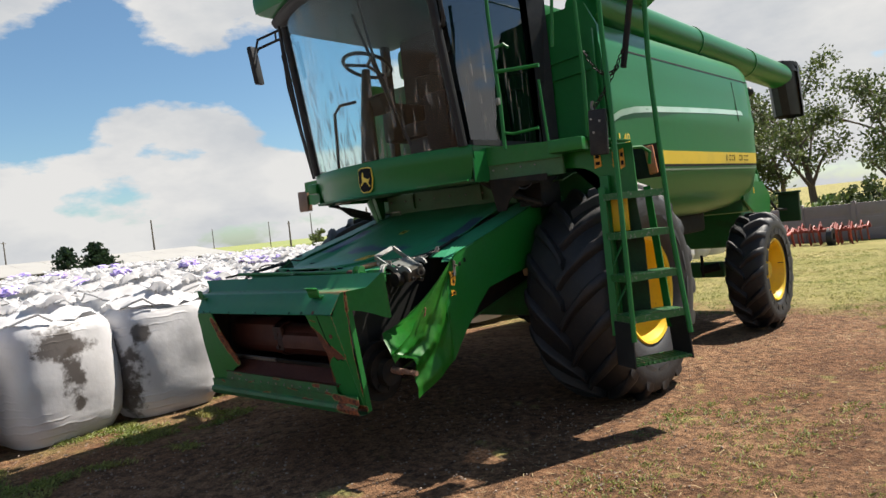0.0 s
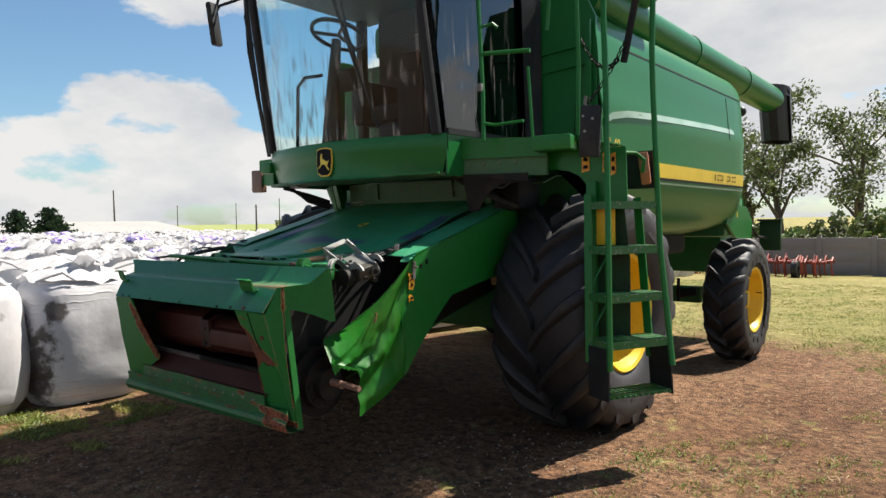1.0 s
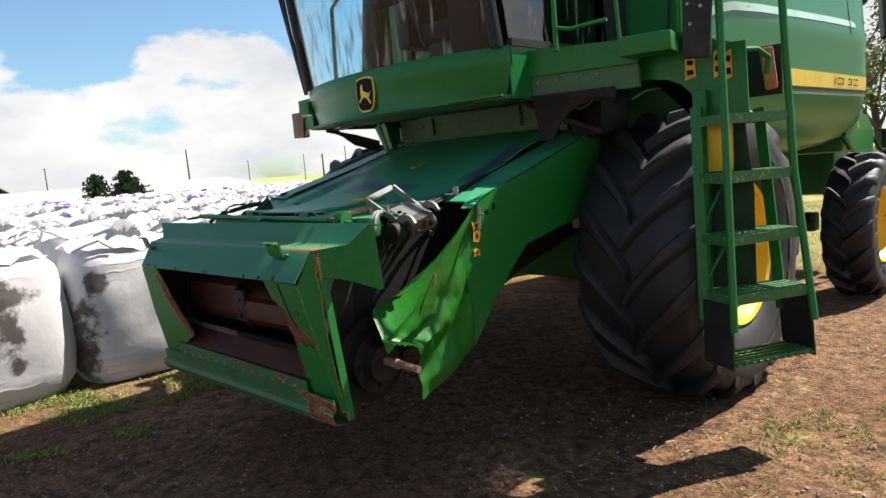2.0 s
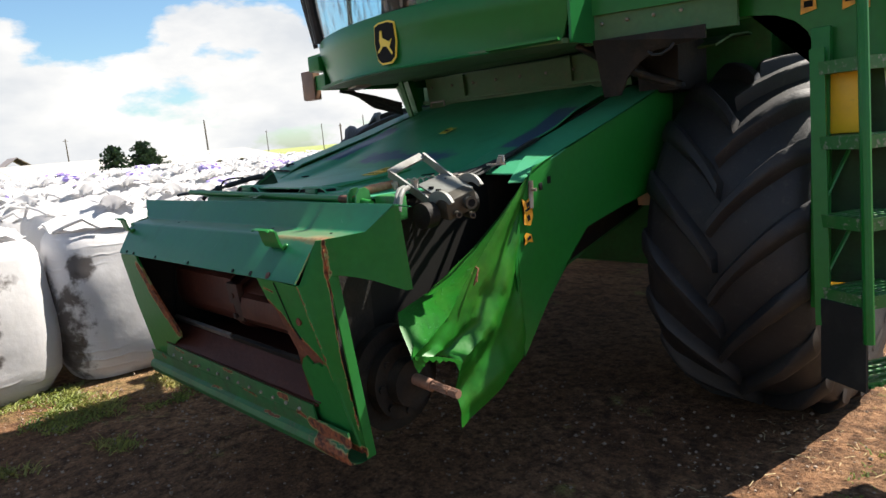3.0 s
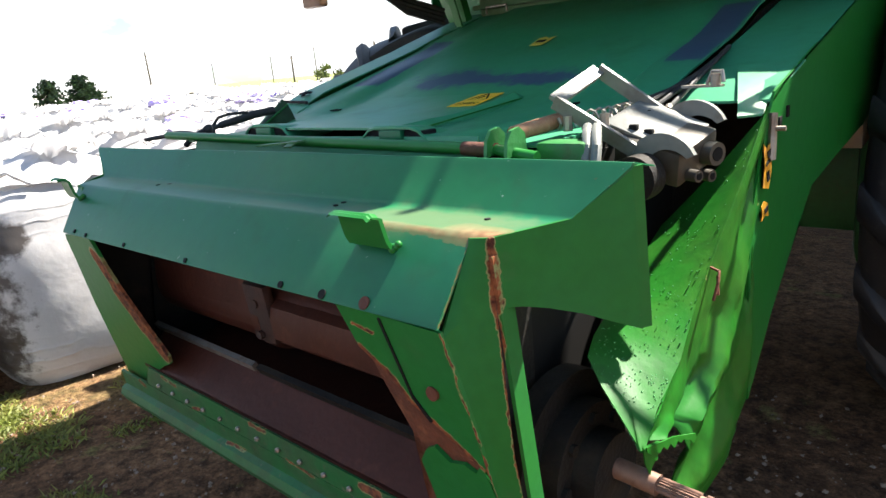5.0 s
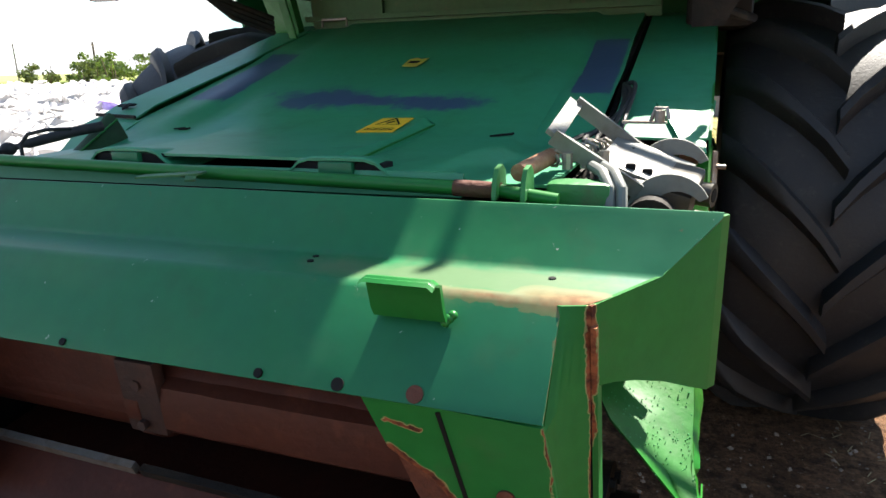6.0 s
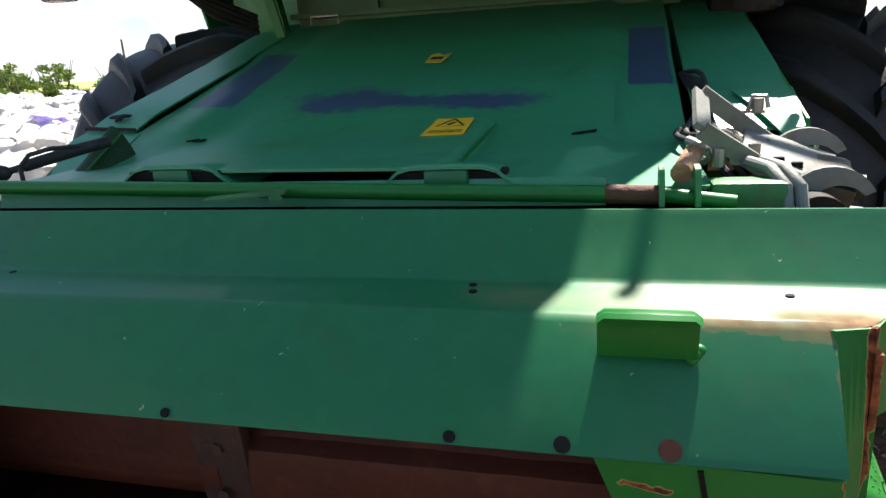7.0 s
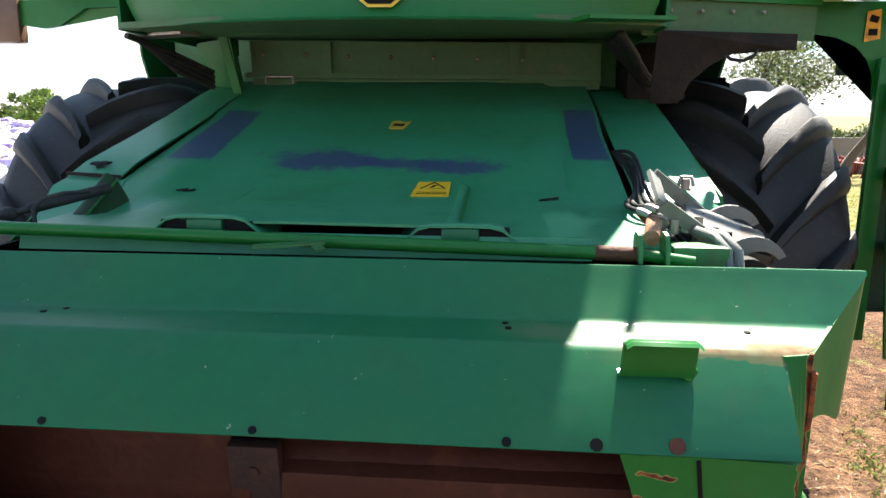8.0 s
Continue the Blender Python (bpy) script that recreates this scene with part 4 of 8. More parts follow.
        fade = math.sin(math.pi * min(v * 1.15, 1.0)) * (0.35 + 0.65 * u)
        w = v + 0.10 * math.sin(3.1 * u + 0.6) + 0.05 * noise.noise(Vector((u * 4, v * 3, 1.0)))
        fold = 0.030 * (1 - 2 * abs(((w * 2.6 + 0.15) % 1.0) - 0.5) * 1.6) + 0.012 * math.sin(17 * w + 5 * u)
        dent = 0.014 * noise.noise(Vector((u * 5, v * 5, 7.0))) + 0.006 * noise.noise(Vector((u * 15, v * 13, 3.0)))
        return p + Vector(((fold - 0.034) * fade - 0.006 * fade + dent * min(1.0, v * 6) * min(1.0, u * 5), 0, 0))

    add_sheet(bm, [[on_sheet(k / 30, i / 26) for k in range(31)] for i in range(27)], 0.004, (-1, 0.2, 0))
    part("crumpled_sheet", bm, GREEN_SIDE, house, "bent bright green sheet with torn lower edge")
    # sloping inner plate that meets it along the crease, wet with drops
    bm = new_bm()
    inner = [(0.80, 0.82, 0.985), (0.80, 0.68, 0.915), (0.81, 0.55, 0.865), (0.83, 0.44, 0.848), (0.862, 0.36, 0.842), (0.915, 0.318, 0.810), (0.995, 0.290, 0.738)]
    mid_in = [tuple(Vector(a).lerp(Vector(b), 0.5) + Vector((0, 0, -0.012))) for a, b in zip(inner, top_line)]
    rows = [[wrinkle(p, 0, 0) for p in r] for r in (inner, mid_in)] + [[wrinkle(p, 0, 0) for p in top_line]]
    add_sheet(bm, rows, 0.005, (-0.3, 0.3, -1))
    part("wet_plate", bm, GREEN_SIDE, house, "wet bright green plate covered in drops")
    bm = new_bm()
    rnd = random.Random(4)
    for k in range(520):
        u, v = rnd.random() ** 0.8, rnd.random()
        i = min(int(u * 6), 5)
        a = Vector(inner[i]).lerp(Vector(inner[i + 1]), u * 6 - i)
        b = Vector(top_line[i]).lerp(Vector(top_line[i + 1]), u * 6 - i)
        p = a.lerp(b, v) + Vector((0, 0, -0.024 * v * (1 - v) * 2 + 0.001))
        r = rnd.uniform(0.0006, 0.0019)
        bmesh.ops.create_icosphere(bm, subdivisions=1, radius=r, matrix=Matrix.Translation(p))
    tagged(part("water_drops", bm, DROP, house), kind="stuff")
    # torn tongue below the crease
    bm = new_bm()
    add_poly(bm, [(1.020, 0.278, 0.737), (1.022, 0.335, 0.722), (1.024, 0.322, 0.69), (1.022, 0.308, 0.700), (1.024, 0.295, 0.675), (1.021, 0.282, 0.705)], 0.004, (1, -0.5, 0))
    part("torn_tongue", bm, GREEN_SIDE, house)
    # ragged teeth along the tear
    bm = new_bm()
    rnd = random.Random(12)
    tear = [Vector((1.020, 0.285, 0.735)), Vector((1.022, 0.39, 0.705)), Vector((1.024, 0.485, 0.665))]
    pts = tear[:]
    for k in range(15):
        t = 1 - k / 14
        q = tear[0].lerp(tear[1], t * 2) if t < 0.5 else tear[1].lerp(tear[2], t * 2 - 1)
        pts.append(q + Vector((0.001, 0, -0.008 - 0.020 * rnd.random() * (1 if k % 2 else 0.25))))
    add_poly(bm, [p + Vector((0.003, 0, 0)) for p in pts], 0.003, (1, 0, 0))
    part("torn_edge", bm, GREEN_SIDE, house)
    # seam rod and pin on the side sheet
    bm = new_bm()
    add_tube(bm, [(1.006, 0.955, 1.235), (1.008, 0.945, 1.13)], 0.010, 8)
    add_tube(bm, [(0.985, 0.95, 1.20), (1.035, 0.95, 1.20)], 0.006, 8)
    part("sheet_pin", bm, STEEL, house)
    bm = new_bm()
    add_tube(bm, [(0.990, 0.632, 0.962), (1.016, 0.622, 0.958), (1.020, 0.606, 0.940), (1.016, 0.592, 0.905)], 0.0032, 8)
    add_tube(bm, [(1.014, 0.618, 0.950), (1.022, 0.602, 0.915)], 0.0028, 8)
    part("wire_clip", bm, RUST, house)
    # holes in the side sheet
    for y, z in ((1.02, 1.205), (1.075, 1.225)):
        bm = new_bm()
        add_box(bm, (1.0015, y, z), (0.004, 0.020, 0.028), None, 0.002)
        part("sheet_hole", bm, INK_AND_SHADE, house)
    for pts in ([(0.895, 1.172), (0.918, 1.158), (0.958, 1.178), (0.948, 1.135), (0.955, 1.10), (0.938, 1.064), (0.900, 1.072), (0.906, 1.125)], [(0.895, 1.030), (0.912, 1.040), (0.938, 1.030), (0.945, 0.998), (0.918, 1.004), (0.896, 0.995), (0.902, 1.012)]):
        bm = new_bm()
        add_poly(bm, [(1.0065, y, z) for y, z in pts], 0.002, (1, 0, 0))
        part("old_sticker", bm, STICKER_OLD, house, "peeling yellow warning sticker")
    for (y, z, h, w) in ((0.935, 1.148, 0.016, 0.03), (0.925, 1.128, 0.008, 0.03), (0.928, 1.095, 0.022, 0.016), (0.922, 1.018, 0.012, 0.02)):
        bm = new_bm()
        add_box(bm, (1.0080, y, z), (0.002, w, h), pose(0, 0, 0, 18).to_3x3())
        part("sticker_print", bm, INK_AND_SHADE, house)
    # pale wooden block wedged under the side
    bm = new_bm()
    add_box(bm, (0.95, 1.97, 1.075), (0.10, 0.16, 0.10), pose(0, 0, 0, 12).to_3x3(), 0.006)
    part("wedge_block", bm, WOODPALE, house, "pale wooden block wedged under the side sheet")
    # right-hand side sheet
    bm = new_bm()
    add_poly(bm, [(-0.86, y, z) for y, z in ((0.35, 0.42), (0.84, 0.575), (1.20, 0.90), (2.06, 1.12), (2.10, 1.60), (0.94, 1.29), (0.80, 1.23), (0.52, 1.08), (0.35, 0.90))], 0.006, (-1, 0, 0))
    part("side_sheet", bm, GREEN, house)

    # front hood: lip, upper face, ledge, lower face
    bm = new_bm()
    prof = [(0.335, 1.222, 1.017), (0.270, 1.237, 1.019), (0.261, 1.238, 1.019), (0.255, 1.231, 1.017), (0.204, 1.160, 0.948), (0.198, 1.155, 0.943), (0.190, 1.152, 0.938), (0.104, 1.149, 0.876), (0.095, 1.147, 0.866), (0.088, 1.140, 0.829), (0.000, 1.029, 0.827), (-0.005, 1.021, 0.827)]
    rows = []
    for y, z, w in prof:
        lx = -w if w > 1 else -(w - 0.065) if y > 0.09 else -(0.738 + 0.062 * (z - 1.022) / 0.118)
        row = []
        for k in range(33):
            x = lx + (w - lx) * k / 32
            d = 0.0035 * noise.noise(Vector((x * 2.3, y * 6, z * 6)))
            row.append((x, y + d, z - d * 0.6))
        rows.append(row)
    add_sheet(bm, rows, 0.006, (0, 0.8, -0.6))
    part("front_hood", bm, GREEN_HOOD, house, "folded green front hood with faded paint and rust")

    # holes and bolts along the hood's lower edge
    def on_lower(x, t):
        """A place on the hood's lower face, t from its upper fold to its lower edge."""
        return Vector((x, 0.088 - 0.091 * t - 0.003, 1.140 - 0.117 * t + 0.002))
    nrm = Vector((0, -0.81, 0.59))
    for x, t, r in ((0.034, 0.96, 0.0062), (-0.30, 0.96, 0.006), (-0.56, 0.96, 0.006), (-0.65, 0.94, 0.006), (0.414, 0.96, 0.007), (0.543, 0.95, 0.0095)):
        bm = new_bm()
        p = on_lower(x, t)
        add_tube(bm, [p - nrm * 0.004, p + nrm * 0.0012], r, 16)
        part("bolt_hole", bm, INK_AND_SHADE, house)
    bm = new_bm()
    p = on_lower(0.657, 0.93)
    add_tube(bm, [p - nrm * 0.002, p + nrm * 0.0014], 0.012, 16)
    part("rusty_bolt", bm, RUST, house)
    for x, y in ((-0.40, 0.165), (-0.37, 0.185), (0.41, 0.18), (0.415, 0.155), (0.80, 0.17)):
        bm = new_bm()
        add_tube(bm, [(x, y, 1.147), (x, y, 1.1532)], 0.0055, 12)
        part("bolt_hole", bm, INK_AND_SHADE, house)
    # end gussets
    for s in (1, -1):
        bm = new_bm()
        pts = [(0.868, 0.088, 1.146), (0.945, 0.2, 1.158), (1.017, 0.262, 1.236), (1.016, 0.290, 0.955), (0.99, 0.25, 0.975), (0.955, 0.205, 1.0), (0.92, 0.16, 1.018), (0.895, 0.125, 1.028), (0.872, 0.098, 1.030)]
        add_poly(bm, [(x * s + (0.065 if s < 0 and x < 1 else 0), y, z) for x, y, z in pts], 0.006, (s * 0.8, -0.6, 0))
        part("gusset", bm, GREEN_POST, house)
        bm = new_bm()
        add_strip(bm, (s * 1.018, 0.270, 1.232), (s * 1.017, 0.297, 0.957), 0.022, 0.006, (s * 0.8, -0.6, 0))
        part("gusset_flange", bm, GREEN, house)
    # hooks on the ledge
    for x in (0.632, -0.735):
        bm = new_bm()
        w = 0.053 if x > 0 else 0.03
        prof = [(0.072, 1.120), (0.058, 1.114), (0.048, 1.118), (0.040, 1.132), (0.034, 1.155), (0.030, 1.172), (0.022, 1.181), (0.010, 1.184), (0.004, 1.180)]
        rows = [[(x + w * q, y, z - (0.006 if abs(q) > 0.9 and y < 0.03 else 0.0)) for y, z in prof] for q in (-1.0, -0.85, 0.85, 1.0)]
        add_sheet(bm, rows, 0.008, (0, 1, 0.15))
        part("hook_bracket", bm, GREEN, house, "welded green hook bracket")
        bm = new_bm()
        for k in range(3):
            bmesh.ops.create_icosphere(bm, subdivisions=2, radius=0.007, matrix=Matrix.Translation((x + w - 0.004 + 0.004 * k, 0.056 + 0.004 * k, 1.115 + 0.004 * k)))
        part("weld_bead", bm, GREEN, house)

    # front plates with torn inner edges over rusty backing plates
    bm = new_bm()
    add_poly(bm, [face(x, z, 0.0) for x, z in ((0.575, 1.022), (0.826, 1.012), (0.838, 0.92), (0.849, 0.80), (0.846, 0.745), (0.80, 0.775), (0.765, 0.80), (0.735, 0.82), (0.70, 0.845), (0.665, 0.895), (0.632, 0.915), (0.605, 0.935))], 0.008, (0, -1, -0.2))
    part("front_plate", bm, GREEN_TORN, house, "green front plate with torn rusty edge")
    bm = new_bm()
    add_poly(bm, [face(x, z, -0.004) for x, z in ((0.70, 0.735), (0.725, 0.75), (0.755, 0.725), (0.79, 0.735), (0.815, 0.725), (0.835, 0.755), (0.862, 0.62), (0.885, 0.42), (0.72, 0.42), (0.665, 0.52), (0.685, 0.60), (0.675, 0.70))], 0.008, (0, -1, -0.2))
    part("front_plate", bm, GREEN_TORN, house)
    bm = new_bm()
    add_poly(bm, [face(x, z, -0.013) for x, z in ((0.585, 1.0), (0.79, 1.0), (0.815, 0.88), (0.838, 0.78), (0.855, 0.6), (0.86, 0.5), (0.66, 0.5), (0.645, 0.58), (0.715, 0.70), (0.665, 0.76), (0.63, 0.85))], 0.008, (0, -1, -0.2))
    part("backing_plate", bm, RUST, house, "rusty plate behind the torn paint")
    bm = new_bm()
    add_strip(bm, face(0.688, 1.012, 0.0015), face(0.715, 0.86, 0.0015), 0.006, 0.002, (0, -1, 0))
    add_strip(bm, face(0.715, 0.86, 0.0015), face(0.745, 0.815, 0.0015), 0.007, 0.002, (0, -1, 0))
    part("plate_gap", bm, INK_AND_SHADE, house)
    bm = new_bm()
    p = Vector(face(0.772, 0.885, 0.0))
    add_tube(bm, [p, p + Vector((0, -0.006, 0))], 0.013, 14)
    part("rusty_bolt", bm, RUST, house)
    bm = new_bm()
    add_poly(bm, [face(*p) for p in ((-0.551, 1.025), (-0.53, 0.93), (-0.50, 0.86), (-0.44, 0.76), (-0.372, 0.66), (-0.385, 0.63), (-0.46, 0.60), (-0.53, 0.56), (-0.56, 0.42), (-0.82, 0.42), (-0.80, 0.76), (-0.745, 1.012))], 0.01, (0, -1, -0.2))
    part("front_plate", bm, GREEN_TORN, house)
    # bottom rail: angle bar with rivets above
    bm = new_bm()
    rows = [[(x, y, z) for x in (-0.80, -0.4, 0.0, 0.4, 0.88)] for y, z in ((0.088, 0.505), (0.094, 0.455), (0.078, 0.446), (0.070, 0.425), (0.085, 0.395), (0.13, 0.385), (0.17, 0.388))]
    add_sheet(bm, rows, 0.008, (0, 1, 0.2))
    part("bottom_rail", bm, GREEN_RAIL, house, "green bottom rail chipped to bare metal")
    bm = new_bm()
    add_poly(bm, [(-0.56, 0.086, 0.575), (0.69, 0.086, 0.56), (0.70, 0.087, 0.508), (-0.60, 0.088, 0.508)], 0.006, (0, -1, 0))
    part("wear_strip", bm, GREEN_RAIL, house)
    for k in range(13):
        bm = new_bm()
        x = -0.50 + k * 0.092
        bmesh.ops.create_icosphere(bm, subdivisions=1, radius=0.008, matrix=Matrix.Translation((x, 0.083, 0.528)))
        part("rivet", bm, STEEL, house)
    bm = new_bm()
    add_poly(bm, [(-0.60, 0.095, 0.578), (0.70, 0.095, 0.562), (0.74, 0.55, 0.585), (-0.66, 0.55, 0.60)], 0.01)
    part("mouth_floor", bm, MOUTHRUST, house, "rusty worn mouth floor")
    bm = new_bm()
    add_poly(bm, [(-0.66, 0.55, 0.60), (0.74, 0.55, 0.585), (0.74, 1.15, 0.90), (-0.66, 1.15, 0.90)], 0.01)
    part("inner_floor", bm, MOUTHRUST, house)
    # feed drum with a worn joint, shaft and cross slats
    bm = new_bm()
    prof = [(-0.70, 0.02), (-0.70, 0.10), (-0.10, 0.10), (-0.095, 0.112), (-0.06, 0.112), (-0.055, 0.10), (0.74, 0.10), (0.74, 0.02)]
    add_lathe(bm, [(u, r * 1.1) for u, r in prof], (0, 0.33, 0.79), 32)
    part("feed_drum", bm, MOUTHRUST, house, "rusty feeder drum")
    # clamp over the drum's joint and the flat guard plates beside it
    bm = new_bm()
    add_box(bm, (-0.05, 0.222, 0.81), (0.10, 0.03, 0.17), pose(0, 0, 0, 6).to_3x3(), 0.008)
    for dz in (-0.06, 0.03):
        hexbolt(bm, (-0.05, 0.210, 0.81 + dz), 0.012, (0, -1, 0), 0.012)
    part("drum_clamp", bm, RUSTDARK, house, "dark greasy clamp on the drum joint")
    for xa, xb, lift, cut in ((0.0, 0.70, 0.0, 0.055), (-0.68, -0.10, 0.012, 0.0)):
        bm = new_bm()
        n = 14
        rows = []
        for y, z in ((0.30, 0.935 - cut), (0.235, 0.905 - cut), (0.215, 0.89 - cut), (0.208, 0.80), (0.212, 0.745), (0.235, 0.728)):
            rows.append([(xa + (xb - xa) * k / n, y + lift + 0.004 * noise.noise(Vector((k * 0.6, z * 9, 2.0))), z + lift) for k in range(n + 1)])
        add_sheet(bm, rows, 0.006, (0, 1, 0))
        part("drum_guard", bm, MOUTHRUST, house, "rust-brown guard plate")
    # worn ramp from the lip up to the scraper bar
    bm = new_bm()
    rows = []
    for y, z in ((0.097, 0.580), (0.125, 0.600), (0.160, 0.628), (0.185, 0.650)):
        rows.append([(-0.62 + 1.34 * k / 20, y, z - 0.010 * k / 20 + 0.003 * noise.noise(Vector((k * 0.5, y * 20, 4.0)))) for k in range(21)])
    add_sheet(bm, rows, 0.008, (0, 1, -0.6))
    part("mouth_ramp", bm, MOUTHRUST, house, "worn red-brown ramp plate")
    for xa, xb, za, zb in ((-0.64, -0.06, 0.672, 0.664), (-0.04, 0.68, 0.664, 0.655)):
        bm = new_bm()
        add_strip(bm, (xa, 0.178, za), (xb, 0.178, zb), 0.016, 0.024, (0, -0.5, 1))
        part("scraper_bar", bm, STEEL if xa < -0.5 else SHADOWY, house, "scuffed steel scraper bar")
    # mouth roof, with its shade put into the colour
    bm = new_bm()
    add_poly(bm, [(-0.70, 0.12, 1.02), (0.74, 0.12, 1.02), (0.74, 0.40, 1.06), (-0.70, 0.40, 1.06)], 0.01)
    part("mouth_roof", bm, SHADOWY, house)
    # post sides with a folded channel
    for s in (1, -1):
        bm = new_bm()
        q = (lambda x: x) if s > 0 else (lambda x: -x + 0.07)
        levels = [(1.142, 0.829, 0.088, 0.868, 0.090), (1.0, 0.826, 0.005, 0.869, 0.090), (0.90, 0.838, 0.026, 0.872, 0.095), (0.76, 0.850, 0.056, 0.875, 0.103), (0.60, 0.868, 0.091, 0.882, 0.122), (0.42, 0.885, 0.13, 0.89, 0.15)]
        rows = []
        for z, xa, ya, xb, yb in levels:
            zb = z + (0.004 if z > 1.1 else 0.05 if z > 0.95 else 0.03 if z > 0.8 else 0.0)
            row = []
            for k in range(6):
                t = k / 5
                dip = (0.0 if z > 1.1 else 0.006 if z > 0.95 else 0.012) * math.sin(t * math.pi)
                row.append((q(xa + (xb - xa) * t - dip), ya + (yb - ya) * t, z + (zb - z) * t))
            rows.append(row)
        add_sheet(bm, rows, 0.006, (-s, 0.4, 0))
        part("post_side", bm, GREEN_POST, house)
        bm = new_bm()
        add_strip(bm, (q(0.872), 0.10, 1.12), (q(0.892), 0.165, 0.40), 0.035, 0.008, (s, 0, 0))
        part("post_flange", bm, GREEN_POST, house)

    # mouth sides, likewise darkened in colour for the shade there
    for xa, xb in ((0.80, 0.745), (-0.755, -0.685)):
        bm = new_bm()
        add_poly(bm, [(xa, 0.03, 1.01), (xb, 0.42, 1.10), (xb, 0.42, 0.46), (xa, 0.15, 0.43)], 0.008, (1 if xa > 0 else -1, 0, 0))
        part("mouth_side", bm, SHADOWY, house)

    # drive hub, bearing and splined shaft behind the left post
    bm = new_bm()
    add_disc(bm, (0.80, 0.36, 0.60), 0.19, 0.05, "x", 36)
    add_disc(bm, (0.845, 0.36, 0.60), 0.135, 0.05, "x", 36)
    add_disc(bm, (0.89, 0.36, 0.60), 0.085, 0.06, "x", 28)
    for k in range(8):
        t = k * math.pi / 4
        hexbolt(bm, (0.86, 0.36 + 0.11 * math.cos(t), 0.60 + 0.11 * math.sin(t)), 0.013, (1, 0, 0), 0.02)
    part("drive_hub", bm, SHADOWY, house, "oily dark drive hub")
    bm = new_bm()
    add_tube(bm, [(0.86, 0.365, 0.618), (1.005, 0.366, 0.606)], 0.021, 16)
    part("shaft_collar", bm, SHAFT, house)
    bm = new_bm()
    n, c = 18, Vector((0.985, 0.366, 0.612))
    for x0, x1, r0, r1 in ((1.0, 1.085, 0.0155, 0.0130), (1.096, 1.128, 0.0155, 0.0130)):
        ra, rb = [], []
        for k in range(2 * n):
            t = math.pi * k / n
            r = r0 if k % 2 else r1
            dz = -0.012 * (x0 - 0.985) / 0.15
            ra.append(bm.verts.new((x0, 0.366 + r * math.cos(t), 0.611 - (x0 - 0.98) * 0.06 + r * math.sin(t))))
            rb.append(bm.verts.new((x1, 0.366 + r * math.cos(t), 0.611 - (x1 - 0.98) * 0.06 + r * math.sin(t))))
        for k in range(2 * n):
            j = (k + 1) % (2 * n)
            bm.faces.new((ra[k], ra[j], rb[j], rb[k]))
        bm.faces.new(ra[::-1])
        bm.faces.new(rb)
    add_tube(bm, [(1.08, 0.366, 0.604), (1.10, 0.366, 0.603)], 0.0115, 14)
    part("drive_shaft", bm, SHAFT, house, "bare splined drive shaft")
    # locking rod across the front, with clevis, spring and bent straps
    bm = new_bm()
    add_tube(bm, [(-0.74, 0.385, 1.262), (0.58, 0.378, 1.236)], 0.0135, 14)
    part("lock_rod", bm, GREEN, house)
    bm = new_bm()
    add_tube(bm, [(0.58, 0.378, 1.236), (0.665, 0.376, 1.234)], 0.0150, 14)
    part("rusty_sleeve", bm, RUST, house)
    bm = new_bm()
    add_tube(bm, [(0.665, 0.376, 1.234), (0.765, 0.372, 1.222)], 0.012, 12)
    part("rod_end", bm, GREEN, house)
    bm = new_bm()
    add_tube(bm, [(-0.78, 0.405, 1.262), (0.10, 0.395, 1.240)], 0.008, 10)
    part("thin_rod", bm, GREEN_DIRTY, house)
    for x in (0.665, 0.715):
        bm = new_bm()
        prof = [(0.345, 1.222), (0.35, 1.255), (0.365, 1.274), (0.39, 1.278), (0.408, 1.265), (0.412, 1.23)]
        add_poly(bm, [(x, y, z) for y, z in prof], 0.008, (1, 0, 0))
        part("clevis_plate", bm, GREEN_DIRTY, house)
    bm = new_bm()
    add_tube(bm, [(0.69, 0.40, 1.262), (0.72, 0.53, 1.275)], 0.016, 12)
    part("rusty_pin", bm, RUSTPALE, house)
    bm = new_bm()
    c0, c1 = Vector((0.725, 0.50, 1.272)), Vector((0.80, 0.74, 1.275))
    d = (c1 - c0).normalized()
    u = d.orthogonal().normalized()
    v = d.cross(u)
    add_tube(bm, [c0 + (c1 - c0) * k / 70 + (u * math.cos(k * 0.9) + v * math.sin(k * 0.9)) * 0.014 for k in range(71)], 0.0035, 6)
    part("pull_spring", bm, STEEL, house)
    bm = new_bm()
    add_strip(bm, (-0.07, 0.31, 1.246), (0.06, 0.345, 1.252), 0.035, 0.004)
    add_strip(bm, (0.03, 0.35, 1.253), (0.065, 0.30, 1.244), 0.02, 0.004)
    part("bent_strap", bm, GREEN_DIRTY, house)

    # cylinder and hoses at the right-hand end
    bm = new_bm()
    add_tube(bm, [(-0.727, 0.530, 1.264), (-0.68, 0.574, 1.278)], 0.008, 12)
    add_tube(bm, [(-0.70, 0.556, 1.273), (-0.695, 0.56, 1.274), (-0.61, 0.647, 1.300), (-0.60, 0.72, 1.306)], [0.009, 0.013, 0.014, 0.014], 12)
    part("latch_cylinder", bm, HOSE, house)
    # curled guard plate over the end of the cylinder
    bm = new_bm()
    rows = []
    for k in range(7):
        t = k / 6
        a, b = Vector((-0.682, 0.656, 1.228)).lerp(Vector((-0.668, 0.785, 1.285)), t), Vector((-0.600, 0.650, 1.232)).lerp(Vector((-0.588, 0.800, 1.262)), t)
        top = Vector((-0.645, 0.652, 1.234)).lerp(Vector((-0.638, 0.792, 1.338)), t ** 0.85)
